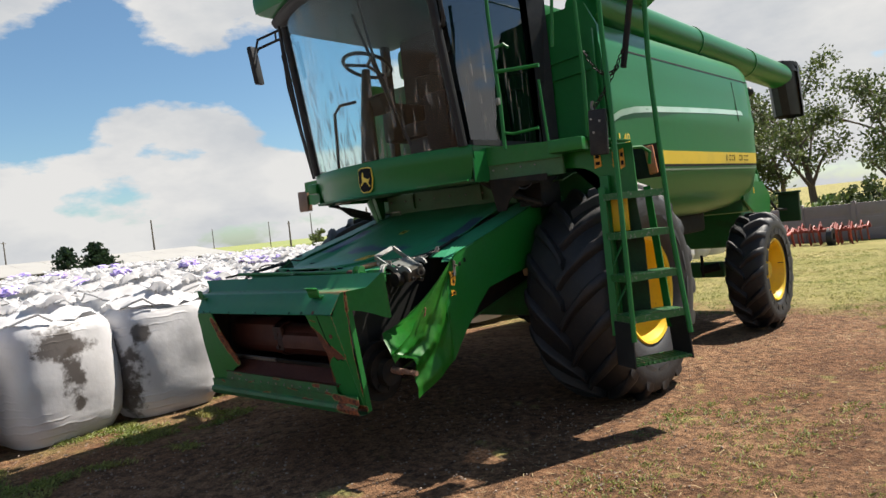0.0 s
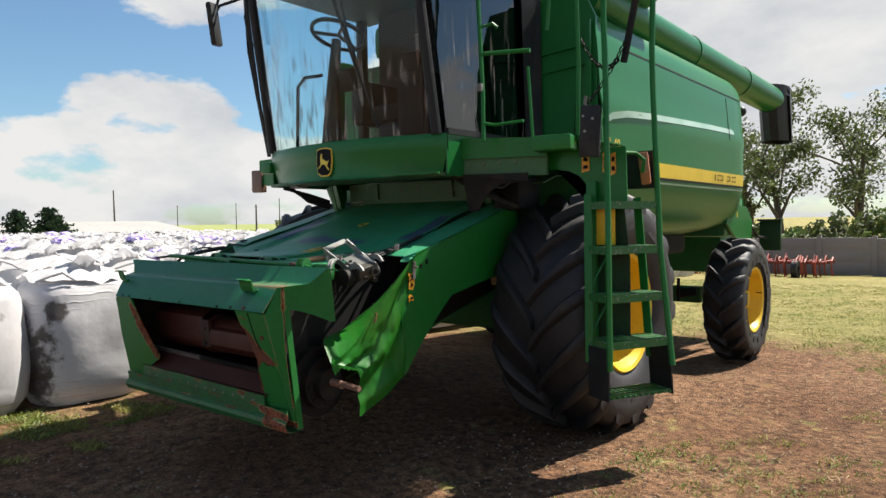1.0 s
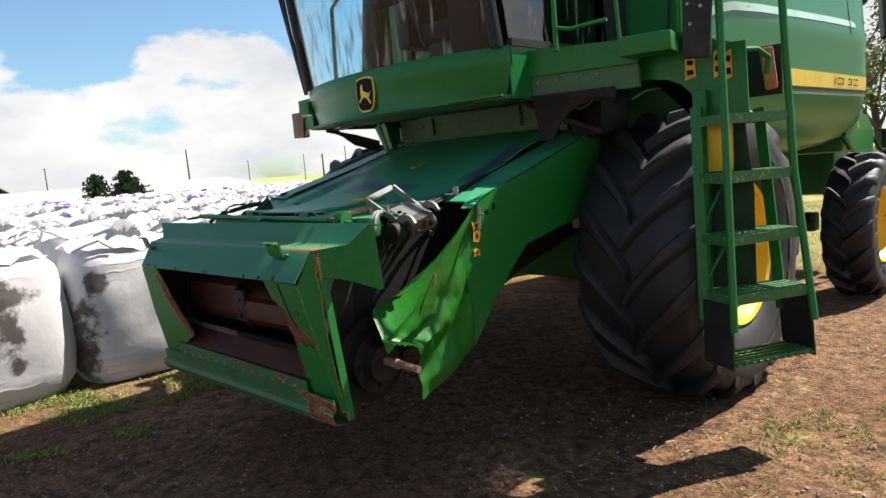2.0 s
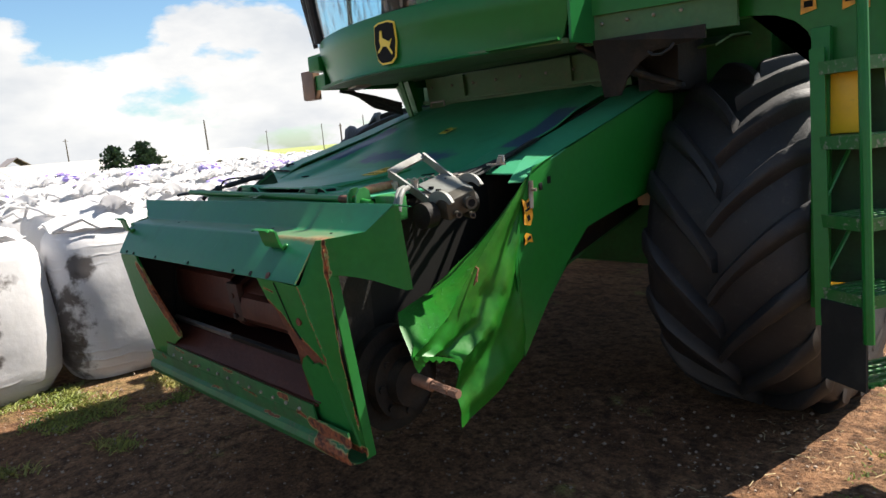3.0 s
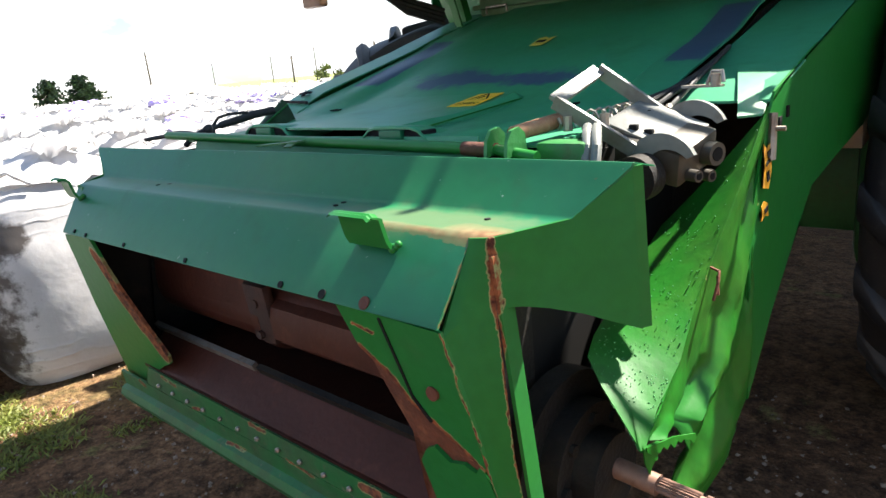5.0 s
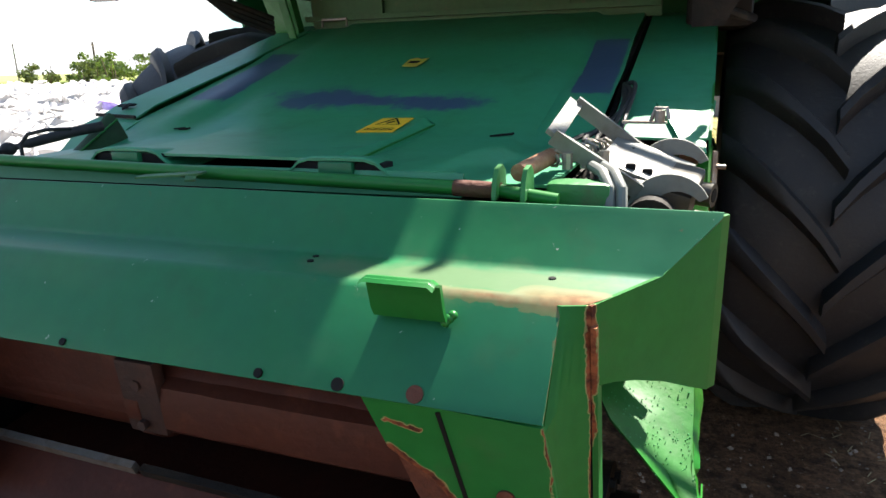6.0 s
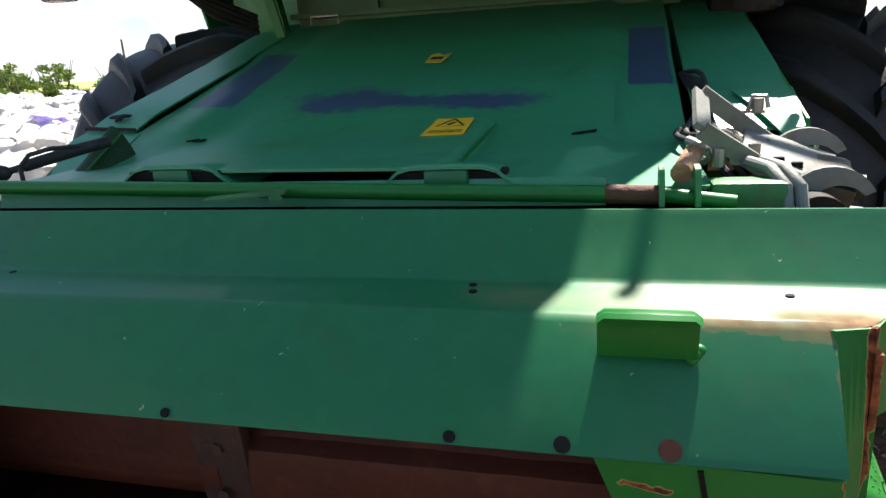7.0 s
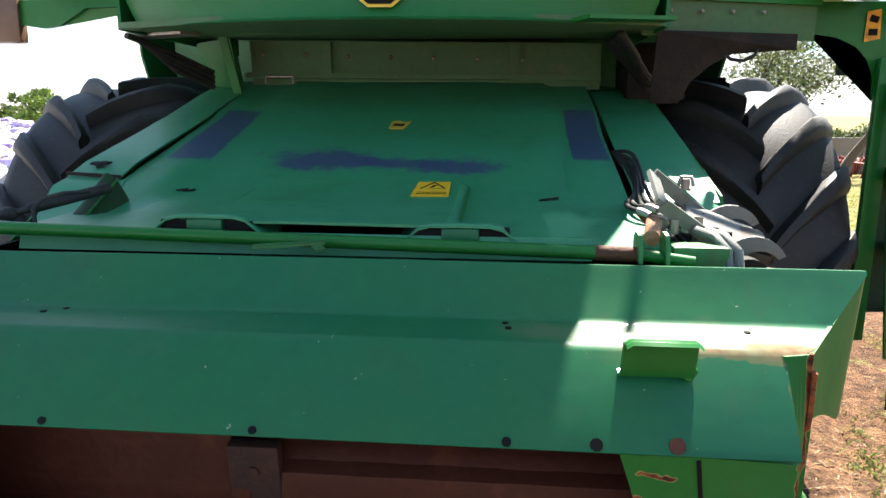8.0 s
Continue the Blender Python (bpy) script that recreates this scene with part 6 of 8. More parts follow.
    add_strip(bm, (0.62, band_y(0.62) - 0.05, 1.775), (0.90, band_y(0.9) - 0.05, 1.785), 0.10, 0.012)
    part("step_ledge", bm, GREEN, cab)
    # underside: floor pan, ribbed front wall with rivets
    bm = new_bm()
    add_poly(bm, [(-0.90, 1.36, 1.79), (-0.5, 1.22, 1.79), (0.0, 1.16, 1.79), (0.5, 1.22, 1.79), (0.90, 1.36, 1.79), (0.90, 2.12, 1.83), (-0.90, 2.12, 1.83)], 0.02)
    part("floor_pan", bm, GREEN_UNDER, cab, "dark oily underside of the cab")
    bm = new_bm()
    add_poly(bm, [(-0.70, 2.06, 1.61), (0.80, 2.06, 1.60), (0.80, 2.04, 1.785), (-0.70, 2.04, 1.80)], 0.015, (0, -1, 0))
    part("throat_wall", bm, GREEN_UNDER, cab)
    bm = new_bm()
    add_strip(bm, (-0.72, 2.035, 1.655), (0.80, 2.035, 1.645), 0.03, 0.02)
    part("throat_rail", bm, GREEN_UNDER, cab)
    for x in (-0.36, 0.44):
        bm = new_bm()
        add_strip(bm, (x, 2.04, 1.66), (x, 2.03, 1.79), 0.04, 0.02, (0, -1, 0))
        part("throat_rib", bm, GREEN_UNDER, cab)
    for k in range(7):
        bm = new_bm()
        bmesh.ops.create_icosphere(bm, subdivisions=1, radius=0.009, matrix=Matrix.Translation((-0.64 + 0.185 * k, 2.036, 1.742 - 0.004 * k)))
        part("rivet", bm, STEEL, cab)
    bm = new_bm()
    add_tube(bm, [(-0.62, 2.0, slope(2.0) + 0.02), (-0.62, 2.0, slope(2.0) + 0.05), (-0.50, 2.0, slope(2.0) + 0.05), (-0.50, 2.0, slope(2.0) + 0.02)], 0.006, 8)
    part("throat_handle", bm, STEEL, cab)
    bm = new_bm()
    add_box(bm, (0.05, 1.75, 1.84), (1.7, 0.12, 0.10), None, 0.015)
    part("cross_beam", bm, GREEN_UNDER, cab)
    # pivot bracket on the right-hand side
    bm = new_bm()
    add_poly(bm, [(-0.90, 1.95, 1.78), (-0.74, 1.92, 1.80), (-0.72, 1.98, 1.55), (-0.86, 2.02, 1.56)], 0.05, (0, -1, 0))
    part("pivot_bracket", bm, GREEN, cab)
    bm = new_bm()
    add_strip(bm, (-0.745, 1.86, 1.80), (-0.70, 1.90, 1.54), 0.035, 0.012, (0, -1, 0))
    part("pivot_flange", bm, GREEN, cab)
    bm = new_bm()
    add_tube(bm, [(-0.83, 1.93, 1.55), (-0.74, 1.90, 1.53), (-0.66, 1.90, 1.53)], 0.022, 12)
    part("pivot_pin", bm, STEEL, cab)
    for k in range(4):
        bm = new_bm()
        add_tube(bm, [(-0.98, 1.55 + 0.03 * k, 1.77), (-0.90, 1.75, 1.72 - 0.02 * k), (-0.82, 1.92, 1.66 - 0.02 * k)], 0.012, 8)
        part("pivot_hose", bm, HOSE, cab)
    bm = new_bm()
    add_box(bm, (-0.86, 1.60, 1.785), (0.26, 0.10, 0.03), pose(0, 0, 0, 0, 0, -20).to_3x3(), 0.004)
    part("pale_strip", bm, STEEL, cab)
    # mess of dark pipes on the left-hand side of the throat
    for k in range(6):
        bm = new_bm()
        add_tube(bm, [(0.80, 1.60 + 0.06 * k, 1.78), (0.88 + 0.02 * k, 1.70 + 0.05 * k, 1.70 - 0.02 * k), (0.96 + 0.03 * k, 1.95, 1.62 - 0.01 * k), (1.05, 2.2, 1.55)], 0.016, 8)
        part("throat_pipe", bm, HOSE, cab)
    bm = new_bm()
    add_box(bm, (1.0, 2.1, 1.66), (0.22, 0.3, 0.24), None, 0.03)
    part("dark_gearcase", bm, SHADOWY, cab)


build_cab()


def build_platform():
    pf = holder("platform")
    bm = new_bm()
    add_poly(bm, [(0.93, 1.565, 1.98), (1.50, 1.665, 1.98), (1.76, 1.68, 1.98), (1.76, 1.76, 1.98), (1.40, 1.78, 1.98), (1.40, 2.60, 1.98), (0.93, 2.60, 1.98)], 0.03)
    part("deck", bm, GREEN, pf)
    bm = new_bm()
    add_poly(bm, [(0.87, 1.545, 1.885), (1.50, 1.665, 1.872), (1.50, 1.665, 1.99), (0.87, 1.545, 2.025)], 0.02, (0, -1, 0))
    part("deck_fascia", bm, GREEN, pf)
    for k in range(4):
        bm = new_bm()
        bmesh.ops.create_icosphere(bm, subdivisions=1, radius=0.009, matrix=Matrix.Translation((0.96 + 0.11 * k, 1.565 + 0.021 * k, 1.845)))
        part("rivet", bm, STEEL, pf)
    bm = new_bm()
    add_poly(bm, [(0.87, 1.56, 1.765), (1.49, 1.685, 1.755), (1.49, 1.685, 1.875), (0.87, 1.56, 1.885)], 0.02, (0, -1, 0))
    part("lower_beam", bm, GREEN_UNDER, pf)
    bm = new_bm()
    add_box(bm, (1.595, 1.60, 1.935), (0.24, 0.16, 0.09), pose(0, 0, 0, 0, 0, 14).to_3x3(), 0.008)
    part("step_box", bm, GREEN, pf)
    # plate beside the ladder with a rounded wheel cut-out and a window
    bm = new_bm()
    out = [(1.39, 1.90), (1.98, 1.90), (1.99, 1.56), (1.752, 1.55), (1.748, 1.60), (1.738, 1.650), (1.716, 1.697), (1.672, 1.742), (1.60, 1.775), (1.50, 1.79), (1.39, 1.797)]
    add_poly(bm, [(x, 1.765, z) for x, z in out], 0.012, (0, -1, 0))
    part("wheel_plate", bm, GREEN, pf)
    bm = new_bm()
    add_box(bm, (1.775, 1.735, 1.17), (0.065, 0.03, 1.06), None, 0.006)
    part("support_post", bm, GREEN, pf)
    bm = new_bm()
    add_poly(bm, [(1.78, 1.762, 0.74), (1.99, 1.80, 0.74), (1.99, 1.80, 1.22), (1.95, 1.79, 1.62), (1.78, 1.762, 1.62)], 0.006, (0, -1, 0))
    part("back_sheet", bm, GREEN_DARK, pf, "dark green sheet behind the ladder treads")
    for x, z, w, h in ((1.722, 1.815, 0.055, 0.115), (1.855, 1.815, 0.04, 0.13), (1.905, 1.80, 0.035, 0.14)):
        bm = new_bm()
        add_poly(bm, [(x - w / 2, 1.7585, z - h / 2), (x + w / 2, 1.7585, z - h * 0.4), (x + w * 0.4, 1.7585, z + h / 2), (x - w * 0.45, 1.7585, z + h * 0.42)], 0.002, (0, -1, 0))
        part("old_sticker", bm, STICKER_OLD, pf, "peeling orange sticker")
        bm = new_bm()
        for j in range(2):
            add_box(bm, (x, 1.7575, z - h * 0.2 + j * h * 0.4), (w * 0.55, 0.003, h * 0.2), pose(0, 0, 0, 0, 15 * j).to_3x3())
        part("sticker_print", bm, INK_AND_SHADE, pf)
    # underside arch over the wheel
    bm = new_bm()
    rows = []
    for k in range(13):
        t = radians(20 + 140 * k / 12)
        rows.append([(x, 2.50 - 1.02 * math.cos(t) * 0.9, 0.94 + 0.86 * math.sin(t)) for x in (1.0, 1.1, 1.2)])
    rows = rows[4:]
    add_sheet(bm, rows, 0.01, (0, 0, 1))
    part("wheel_arch", bm, GREEN_UNDER, pf)
    bm = new_bm()
    add_poly(bm, [(1.015, 1.60, 1.536), (1.052, 1.60, 1.609), (1.115, 1.60, 1.666), (1.187, 1.60, 1.704), (1.374, 1.60, 1.717), (1.40, 1.60, 1.717), (1.40, 1.60, 1.77), (0.92, 1.55, 1.78), (0.92, 1.62, 1.536)], 0.01, (0, -1, 0))
    part("arch_plate", bm, SHADOWY, pf)
    bm = new_bm()
    add_tube(bm, [(1.16, 1.59, 1.70), (1.18, 1.585, 1.685), (1.22, 1.585, 1.68), (1.26, 1.59, 1.70), (1.27, 1.60, 1.72)], 0.006, 8)
    part("hanging_hose", bm, HOSE, pf)
    # perforated tread plate behind the step box
    bm = new_bm()
    for k in range(15):
        add_strip(bm, (1.40 + 0.0255 * k, 1.78, 1.962), (1.40 + 0.0255 * k, 2.22, 1.962), 0.015, 0.006)
    for k in range(18):
        add_strip(bm, (1.395, 1.785 + 0.0255 * k, 1.957), (1.765, 1.785 + 0.0255 * k, 1.957), 0.015, 0.006)
    part("tread_grating", bm, GREEN, pf, "perforated green tread plate")
    # railing
    def rail(name, pts, r=0.014):
        b = new_bm()
        add_tube(b, pts, r, 10)
        part(name, b, GREEN, pf)
    rail("rail_post", [(1.135, 1.50, 1.98), (1.12, 1.52, 2.30), (1.06, 1.56, 2.96), (1.06, 1.56, 3.15)])
    rail("rail_post", [(1.46, 1.57, 1.98), (1.43, 1.57, 2.42)], 0.010)
    rail("rail_bar", [(1.11, 1.53, 2.545), (1.445, 1.57, 2.52)])
    rail("rail_bar", [(1.125, 1.51, 2.10), (1.20, 1.53, 2.08), (1.40, 1.56, 2.09)], 0.010)
    rail("rail_post", [(1.56, 1.58, 2.62), (1.59, 1.58, 2.92), (1.60, 1.58, 3.2)], 0.012)
    rail("rail_post", [(1.71, 1.68, 1.98), (1.71, 1.70, 2.40), (1.69, 1.70, 3.15)])
    rail("rail_bar", [(1.10, 1.54, 2.72), (1.18, 1.55, 2.73), (1.21, 1.56, 2.70)], 0.010)
    bm = new_bm()
    add_box(bm, (1.115, 1.50, 2.325), (0.03, 0.03, 0.05), None, 0.006)
    part("white_clip", bm, GREY, pf)
    # chain across the gap
    def chain(a, b, sag, n):
        for k in range(n):
            t = (k + 0.5) / n
            p = Vector(a).lerp(Vector(b), t) - Vector((0, 0, sag * 4 * t * (1 - t)))
            q = Vector(a).lerp(Vector(b), t + 0.02) - Vector((0, 0, sag * 4 * (t + 0.02) * (1 - t - 0.02)))
            d = (q - p).normalized()
            s = d.cross(Vector((0, 1, 0))).normalized() if k % 2 else d.cross(Vector((1, 0, 0.2))).normalized()
            bmc = new_bm()
            add_tube(bmc, [p + d * 0.020 * math.cos(u) + s * 0.011 * math.sin(u) for u in (2 * math.pi * j / 10 for j in range(10))], 0.004, 6, closed=True)
            part("chain_link", bmc, SHADOWY, pf)
    chain((1.74, 1.68, 2.56), (1.93, 1.78, 2.42), 0.10, 12)
    chain((1.78, 1.60, 2.12), (1.95, 1.85, 2.55), 0.04, 15)
    bm = new_bm()
    add_tube(bm, [(1.93, 1.86, 2.42), (1.98, 1.90, 2.75), (2.02, 1.93, 3.0)], 0.022, 10)
    part("gas_strut", bm, SHADOWY, pf)
    # black rubber flap and amber reflector
    bm = new_bm()
    add_box(bm, (1.835, 1.60, 1.985), (0.12, 0.05, 0.30), pose(0, 0, 0, 2, 3, 10).to_3x3(), 0.012)
    part("rubber_flap", bm, BLACK, pf)
    for dx, dz in ((-0.03, 0.09), (0.03, 0.07), (-0.02, 0.0)):
        bm = new_bm()
        add_tube(bm, [(1.835 + dx, 1.575, 1.985 + dz), (1.835 + dx, 1.565, 1.985 + dz)], 0.008, 8)
        part("flap_bolt", bm, STEEL, pf)
    bm = new_bm()
    add_tube(bm, [(1.80, 1.62, 2.12), (1.79, 1.62, 2.17), (1.80, 1.62, 2.20)], 0.010, 8)
    part("flap_hook", bm, GREY, pf)
    bm = new_bm()
    add_box(bm, (1.985, 2.04, 1.78), (0.06, 0.09, 0.20), pose(0, 0, 0, 0, -6, 20).to_3x3(), 0.012)
    part("marker_lamp", bm, ORANGE, pf, "weathered amber marker lamp")
    bm = new_bm()
    add_poly(bm, [(1.78, 2.12, 1.66), (2.02, 2.12, 1.66), (2.02, 2.12, 1.90), (1.78, 2.12, 1.90)], 0.02, (0, -1, 0))
    part("lamp_board", bm, BLACK, pf)
    bm = new_bm()
    add_tube(bm, [(1.76, 1.70, 1.88), (1.98, 1.92, 1.87), (2.01, 1.97, 1.83), (2.0, 1.97, 1.75)], 0.012, 8)
    part("lamp_guard", bm, GREEN, pf)
    # yellow and grey boxes behind the ladder
    bm = new_bm()
    add_box(bm, (1.855, 1.742, 1.42), (0.13, 0.03, 0.22), None, 0.008)
    part("yellow_panel", bm, YELLOW, pf, "yellow warning panel")
    bm = new_bm()
    add_strip(bm, (0.93, 2.2, 1.90), (1.38, 2.2, 1.90), 0.08, 0.12)
    part("deck_beam", bm, GREEN_DIRTY, pf)


build_platform()


def build_ladder():
    ld = holder("ladder")
    a_line = [Vector((2.005, 1.485, 0.60)), Vector((1.955, 1.575, 1.50)), Vector((1.905, 1.66, 2.30)), Vector((1.875, 1.70, 2.65)), Vector((1.87, 1.71, 3.15))]
    b_line = [Vector((2.225, 1.86, 0.60)), Vector((2.125, 1.93, 1.30)), Vector((2.06, 1.99, 2.25)), Vector((2.05, 2.0, 2.50)), Vector((2.055, 2.02, 3.10))]

    def at_z(line, z):
        for p, q in zip(line, line[1:]):
            if z <= q.z:
                return p.lerp(q, (z - p.z) / (q.z - p.z))
        return line[-1].copy()

    inward = Vector((-0.89, 0.46, 0.0)) * 0.19
    for line in (a_line, b_line):
        bm = new_bm()
        add_tube(bm, line, 0.018, 10)
        part("stringer", bm, GREEN, ld)
    for line, top in ((a_line, 1.62), (b_line, 1.60)):
        bm = new_bm()
        add_strip(bm, at_z(line, 0.62) + inward, at_z(line, top) + inward, 0.012, 0.05, (1, 0, 0))
        part("back_stringer", bm, GREEN, ld)
    for z in (0.755, 1.02, 1.30, 1.565):
        a, b = at_z(a_line, z), at_z(b_line, z)
        u = (b - a).normalized()
        bm = new_bm()
        for k in range(6):
            t = (k + 0.5) / 6
            add_strip(bm, a.lerp(b, 0.03) + inward * t, a.lerp(b, 0.97) + inward * t, 0.015, 0.014)
        for k in range(12):
            q = a.lerp(b, (k + 0.5) / 12)
            add_strip(bm, q - Vector((0, 0, 0.003)), q + inward - Vector((0, 0, 0.003)), 0.016, 0.010)
        for p, q in ((a, b), (b + inward, a + inward), (a + inward, a), (b, b + inward)):
            add_strip(bm, p - Vector((0, 0, 0.016)), q - Vector((0, 0, 0.016)), 0.008, 0.045)
        part("tread", bm, GREEN_TREAD, ld)
    # hanging bottom tread on rubber straps
    lo = 0.445
    a, b = Vector((2.005, 1.482, lo)), Vector((2.222, 1.885, lo))
    bm = new_bm()
    for k in range(5):
        t = (k + 0.5) / 5
        add_strip(bm, a.lerp(b, 0.01) + inward * t, a.lerp(b, 0.99) + inward * t, 0.018, 0.020)
    for k in range(11):
        q = a.lerp(b, (k + 0.5) / 11)
        add_strip(bm, q - Vector((0, 0, 0.004)), q + inward - Vector((0, 0, 0.004)), 0.016, 0.010)
    part("bottom_tread", bm, GREEN_TREAD, ld)
    for base, line in ((a, a_line), (b, b_line)):
        bm = new_bm()
        t = at_z(line, 0.72)
        add_poly(bm, [base - Vector((0, 0, 0.02)), base + inward - Vector((0, 0, 0.02)), t + inward, t], 0.010)
        part("rubber_strap", bm, BLACK, ld, "black rubber step strap")
    # slanting braces behind the treads
    for z in (0.78, 1.05):
        bm = new_bm()
        add_tube(bm, [at_z(a_line, z) + inward, at_z(b_line, z + 0.22).lerp(at_z(a_line, z + 0.22), 0.6) + inward], 0.008, 6)
        part("brace", bm, GREEN, ld)


GREEN_TREAD = material("worn_tread_paint", (0.010, 0.12, 0.018), 0.5, spots=[((0.07, 0.13, 0.05), 9.0, 0.48, 0.7, 0.6, 0.6), ((0.24, 0.23, 0.20), 48.0, 0.56, 0.64, 0.75, 0.55)], grain=0.2)
build_ladder()


def build_body():
    body = holder("body")
    # curved side panels, grain tank, rear hood
    prof = [(1.10, 1.30), (1.28, 1.38), (1.40, 1.55), (1.455, 1.78), (1.465, 1.96), (1.462, 2.20), (1.475, 2.30), (1.455, 2.40), (1.445, 2.60), (1.43, 2.79), (1.405, 2.90), (1.35, 3.0), (1.28, 3.04)]
    for s in (1, -1):
        bm = new_bm()
        rows = []
        for x, z in prof:
            ys = [2.52 + k * 3.92 / 18 for k in range(19)]
            row = []
            for k, y in enumerate(ys):
                rear = max(0.0, (y - 6.05) / 0.38)
                yy = min(y, 6.46 - 0.16 * max(0.0, (z - 2.2) / 0.85) ** 2)
                inw = 0.09 * rear * rear
                lift = 0.0
                if z < 1.5 and y > 5.2:
                    lift = 0.10 * (y - 5.2)
                row.append((s * (x - inw), yy, z + lift * (1.5 - z) * 2))
            rows.append(row)
        add_sheet(bm, rows, 0.012, (-s, 0, 0))
        part("side_panel", bm, GREEN_BODY, body, "glossy green side panel with yellow band")
        def sx(z):
            for (xa, za), (xb, zb) in zip(prof, prof[1:]):
                if z <= zb:
                    return xa + (xb - xa) * (z - za) / (zb - za)
            return prof[-1][0]
        def stripe(name, pts_low, pts_high, mat, lift=0.004):
            b = new_bm()
            add_sheet(b, [[(s * (sx(z) + lift), y, z) for y, z in pts_low], [(s * (sx(z) + lift), y, z) for y, z in pts_high]], 0.003, (-s, 0, 0))
            part(name, b, mat, body)
        ys = [2.95 + k * 3.20 / 10 for k in range(11)]
        stripe("yellow_band", [(y, 1.820) for y in ys], [(y, 1.942) for y in ys], YELLOWBAND)
        stripe("black_line", [(y, 1.797) for y in ys], [(y, 1.818) for y in ys], INK_AND_SHADE)
        stripe("silver_line", [(y, 1.762) for y in ys], [(y, 1.778) for y in ys], SILVER)
        # pale strip painted for the highlight along the panel's crease
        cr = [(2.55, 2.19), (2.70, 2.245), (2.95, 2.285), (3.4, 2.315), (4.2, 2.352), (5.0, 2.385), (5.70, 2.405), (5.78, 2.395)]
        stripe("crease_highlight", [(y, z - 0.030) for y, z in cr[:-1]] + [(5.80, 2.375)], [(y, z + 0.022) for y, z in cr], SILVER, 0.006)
        stripe("panel_gap", [(y, 2.783) for y in ys], [(y, 2.795) for y in ys], INK_AND_SHADE, 0.003)
        stripe("panel_gap", [(5.60, 2.30), (5.61, 2.5), (5.58, 2.75)], [(5.615, 2.30), (5.625, 2.5), (5.595, 2.75)], INK_AND_SHADE, 0.003)
        # lettering on the band is shown as plain bars
        for k in range(9):
            if k == 4:
                continue
            b = new_bm()
            y = 5.12 + k * 0.083
            z0, z1 = 1.852, 1.912
            for dz in ((z0, z0 + 0.012), (z1 - 0.012, z1)) if k % 3 else ((z0, z1),):
                add_poly(b, [(s * (sx(z) + 0.009), yy, z) for yy, z in ((y, dz[0]), (y + (0.055 if k % 3 else 0.016), dz[0]), (y + (0.055 if k % 3 else 0.016), dz[1]), (y, dz[1]))], 0.002, (s, 0, 0))
            part("letter_bar", b, INK_AND_SHADE, body)
    # model number on the left-hand panel
    for k, (y, w) in enumerate(((2.56, 0.02), (2.63, 0.05))):
        bm = new_bm()
        add_box(bm, (1.473, y, 2.035), (0.003, w * 0.4, 0.075), None)
        part("number_bar", bm, YINK, body)
    cu = bpy.data.curves.new("model_number", "FONT")
    cu.body, cu.size, cu.extrude, cu.align_x = "40", 0.115, 0.001, "LEFT"
    cu.materials.append(YINK)
    ob = new("model_number", cu)
    ob.parent = body
    ob.matrix_basis = Matrix.Translation((1.474, 2.70, 1.995)) @ pose(0, 0, 0, 90, 0, 90)
    # closed core behind the panels
    bm = new_bm()
    add_box(bm, (0, 4.40, 2.20), (2.60, 3.70, 1.50), None, 0.05)
    part("inner_body", bm, GREEN_DIRTY, body)
    # front wall of the tank beside the cab
    bm = new_bm()
    add_poly(bm, [(0.95, 2.50, 2.0), (1.44, 2.52, 2.0), (1.42, 2.52, 2.95), (1.33, 2.50, 3.15), (0.95, 2.50, 3.15)], 0.03, (0, -1, 0))
    part("tank_front", bm, GREEN_BODY, body)
    for z in (2.62, 2.76):
        bm = new_bm()
        add_strip(bm, (0.97, 2.49, z - 0.03), (1.40, 2.49, z), 0.02, 0.02)
        part("tank_rib", bm, GREEN_BODY, body)
    # pressed seam and flanged corner of the tank wall
    bm = new_bm()
    add_strip(bm, (1.255, 2.487, 2.03), (1.30, 2.487, 2.60), 0.008, 0.010, (0, -1, 0))
    part("wall_seam", bm, GREEN_DARK, body)
    bm = new_bm()
    add_strip(bm, (1.385, 2.475, 2.02), (1.385, 2.475, 2.92), 0.035, 0.025, (0, -1, 0))
    part("corner_flange", bm, GREEN_BODY, body)
    bm = new_bm()
    add_poly(bm, [(0.935, 2.34, 2.02), (0.995, 2.48, 2.02), (0.985, 2.48, 3.3), (0.935, 2.28, 3.3)], 0.02, (1, -1, 0))
    part("filter_housing", bm, BLACK, body)
    bm = new_bm()
    add_box(bm, (0, 4.0, 3.16), (1.76, 2.9, 0.32), None, 0.08)
    part("grain_tank", bm, GREEN_BODY, body)
    bm = new_bm()
    rows = []
    for k in range(5):
        t = k / 4
        rows.append([(1.15 + 0.42 * t, y, 3.30 + 0.24 * t) for y in (2.65, 3.2, 3.9)])
    add_sheet(bm, rows, 0.015, (0, 0, 1))
    part("tank_flap", bm, GREEN_BODY, body)
    # underside
    bm = new_bm()
    add_box(bm, (0, 3.9, 1.22), (2.0, 3.4, 0.28), None, 0.05)
    part("belly", bm, SHADOWY, body)
    bm = new_bm()
    add_box(bm, (0, 2.45, 0.82), (2.0, 0.40, 0.40), None, 0.06)
    part("front_axle", bm, GREEN_DIRTY, body)
    bm = new_bm()
    add_box(bm, (0, 2.62, 1.25), (1.9, 0.5, 0.75), None, 0.05)
    part("drive_housing", bm, GREEN_DIRTY, body)
    for s in (1, -1):
        bm = new_bm()
        add_box(bm, (s * 0.98, 2.45, 0.80), (0.12, 0.55, 0.60), None, 0.08)
        part("final_drive", bm, GREEN_DIRTY, body)
    bm = new_bm()
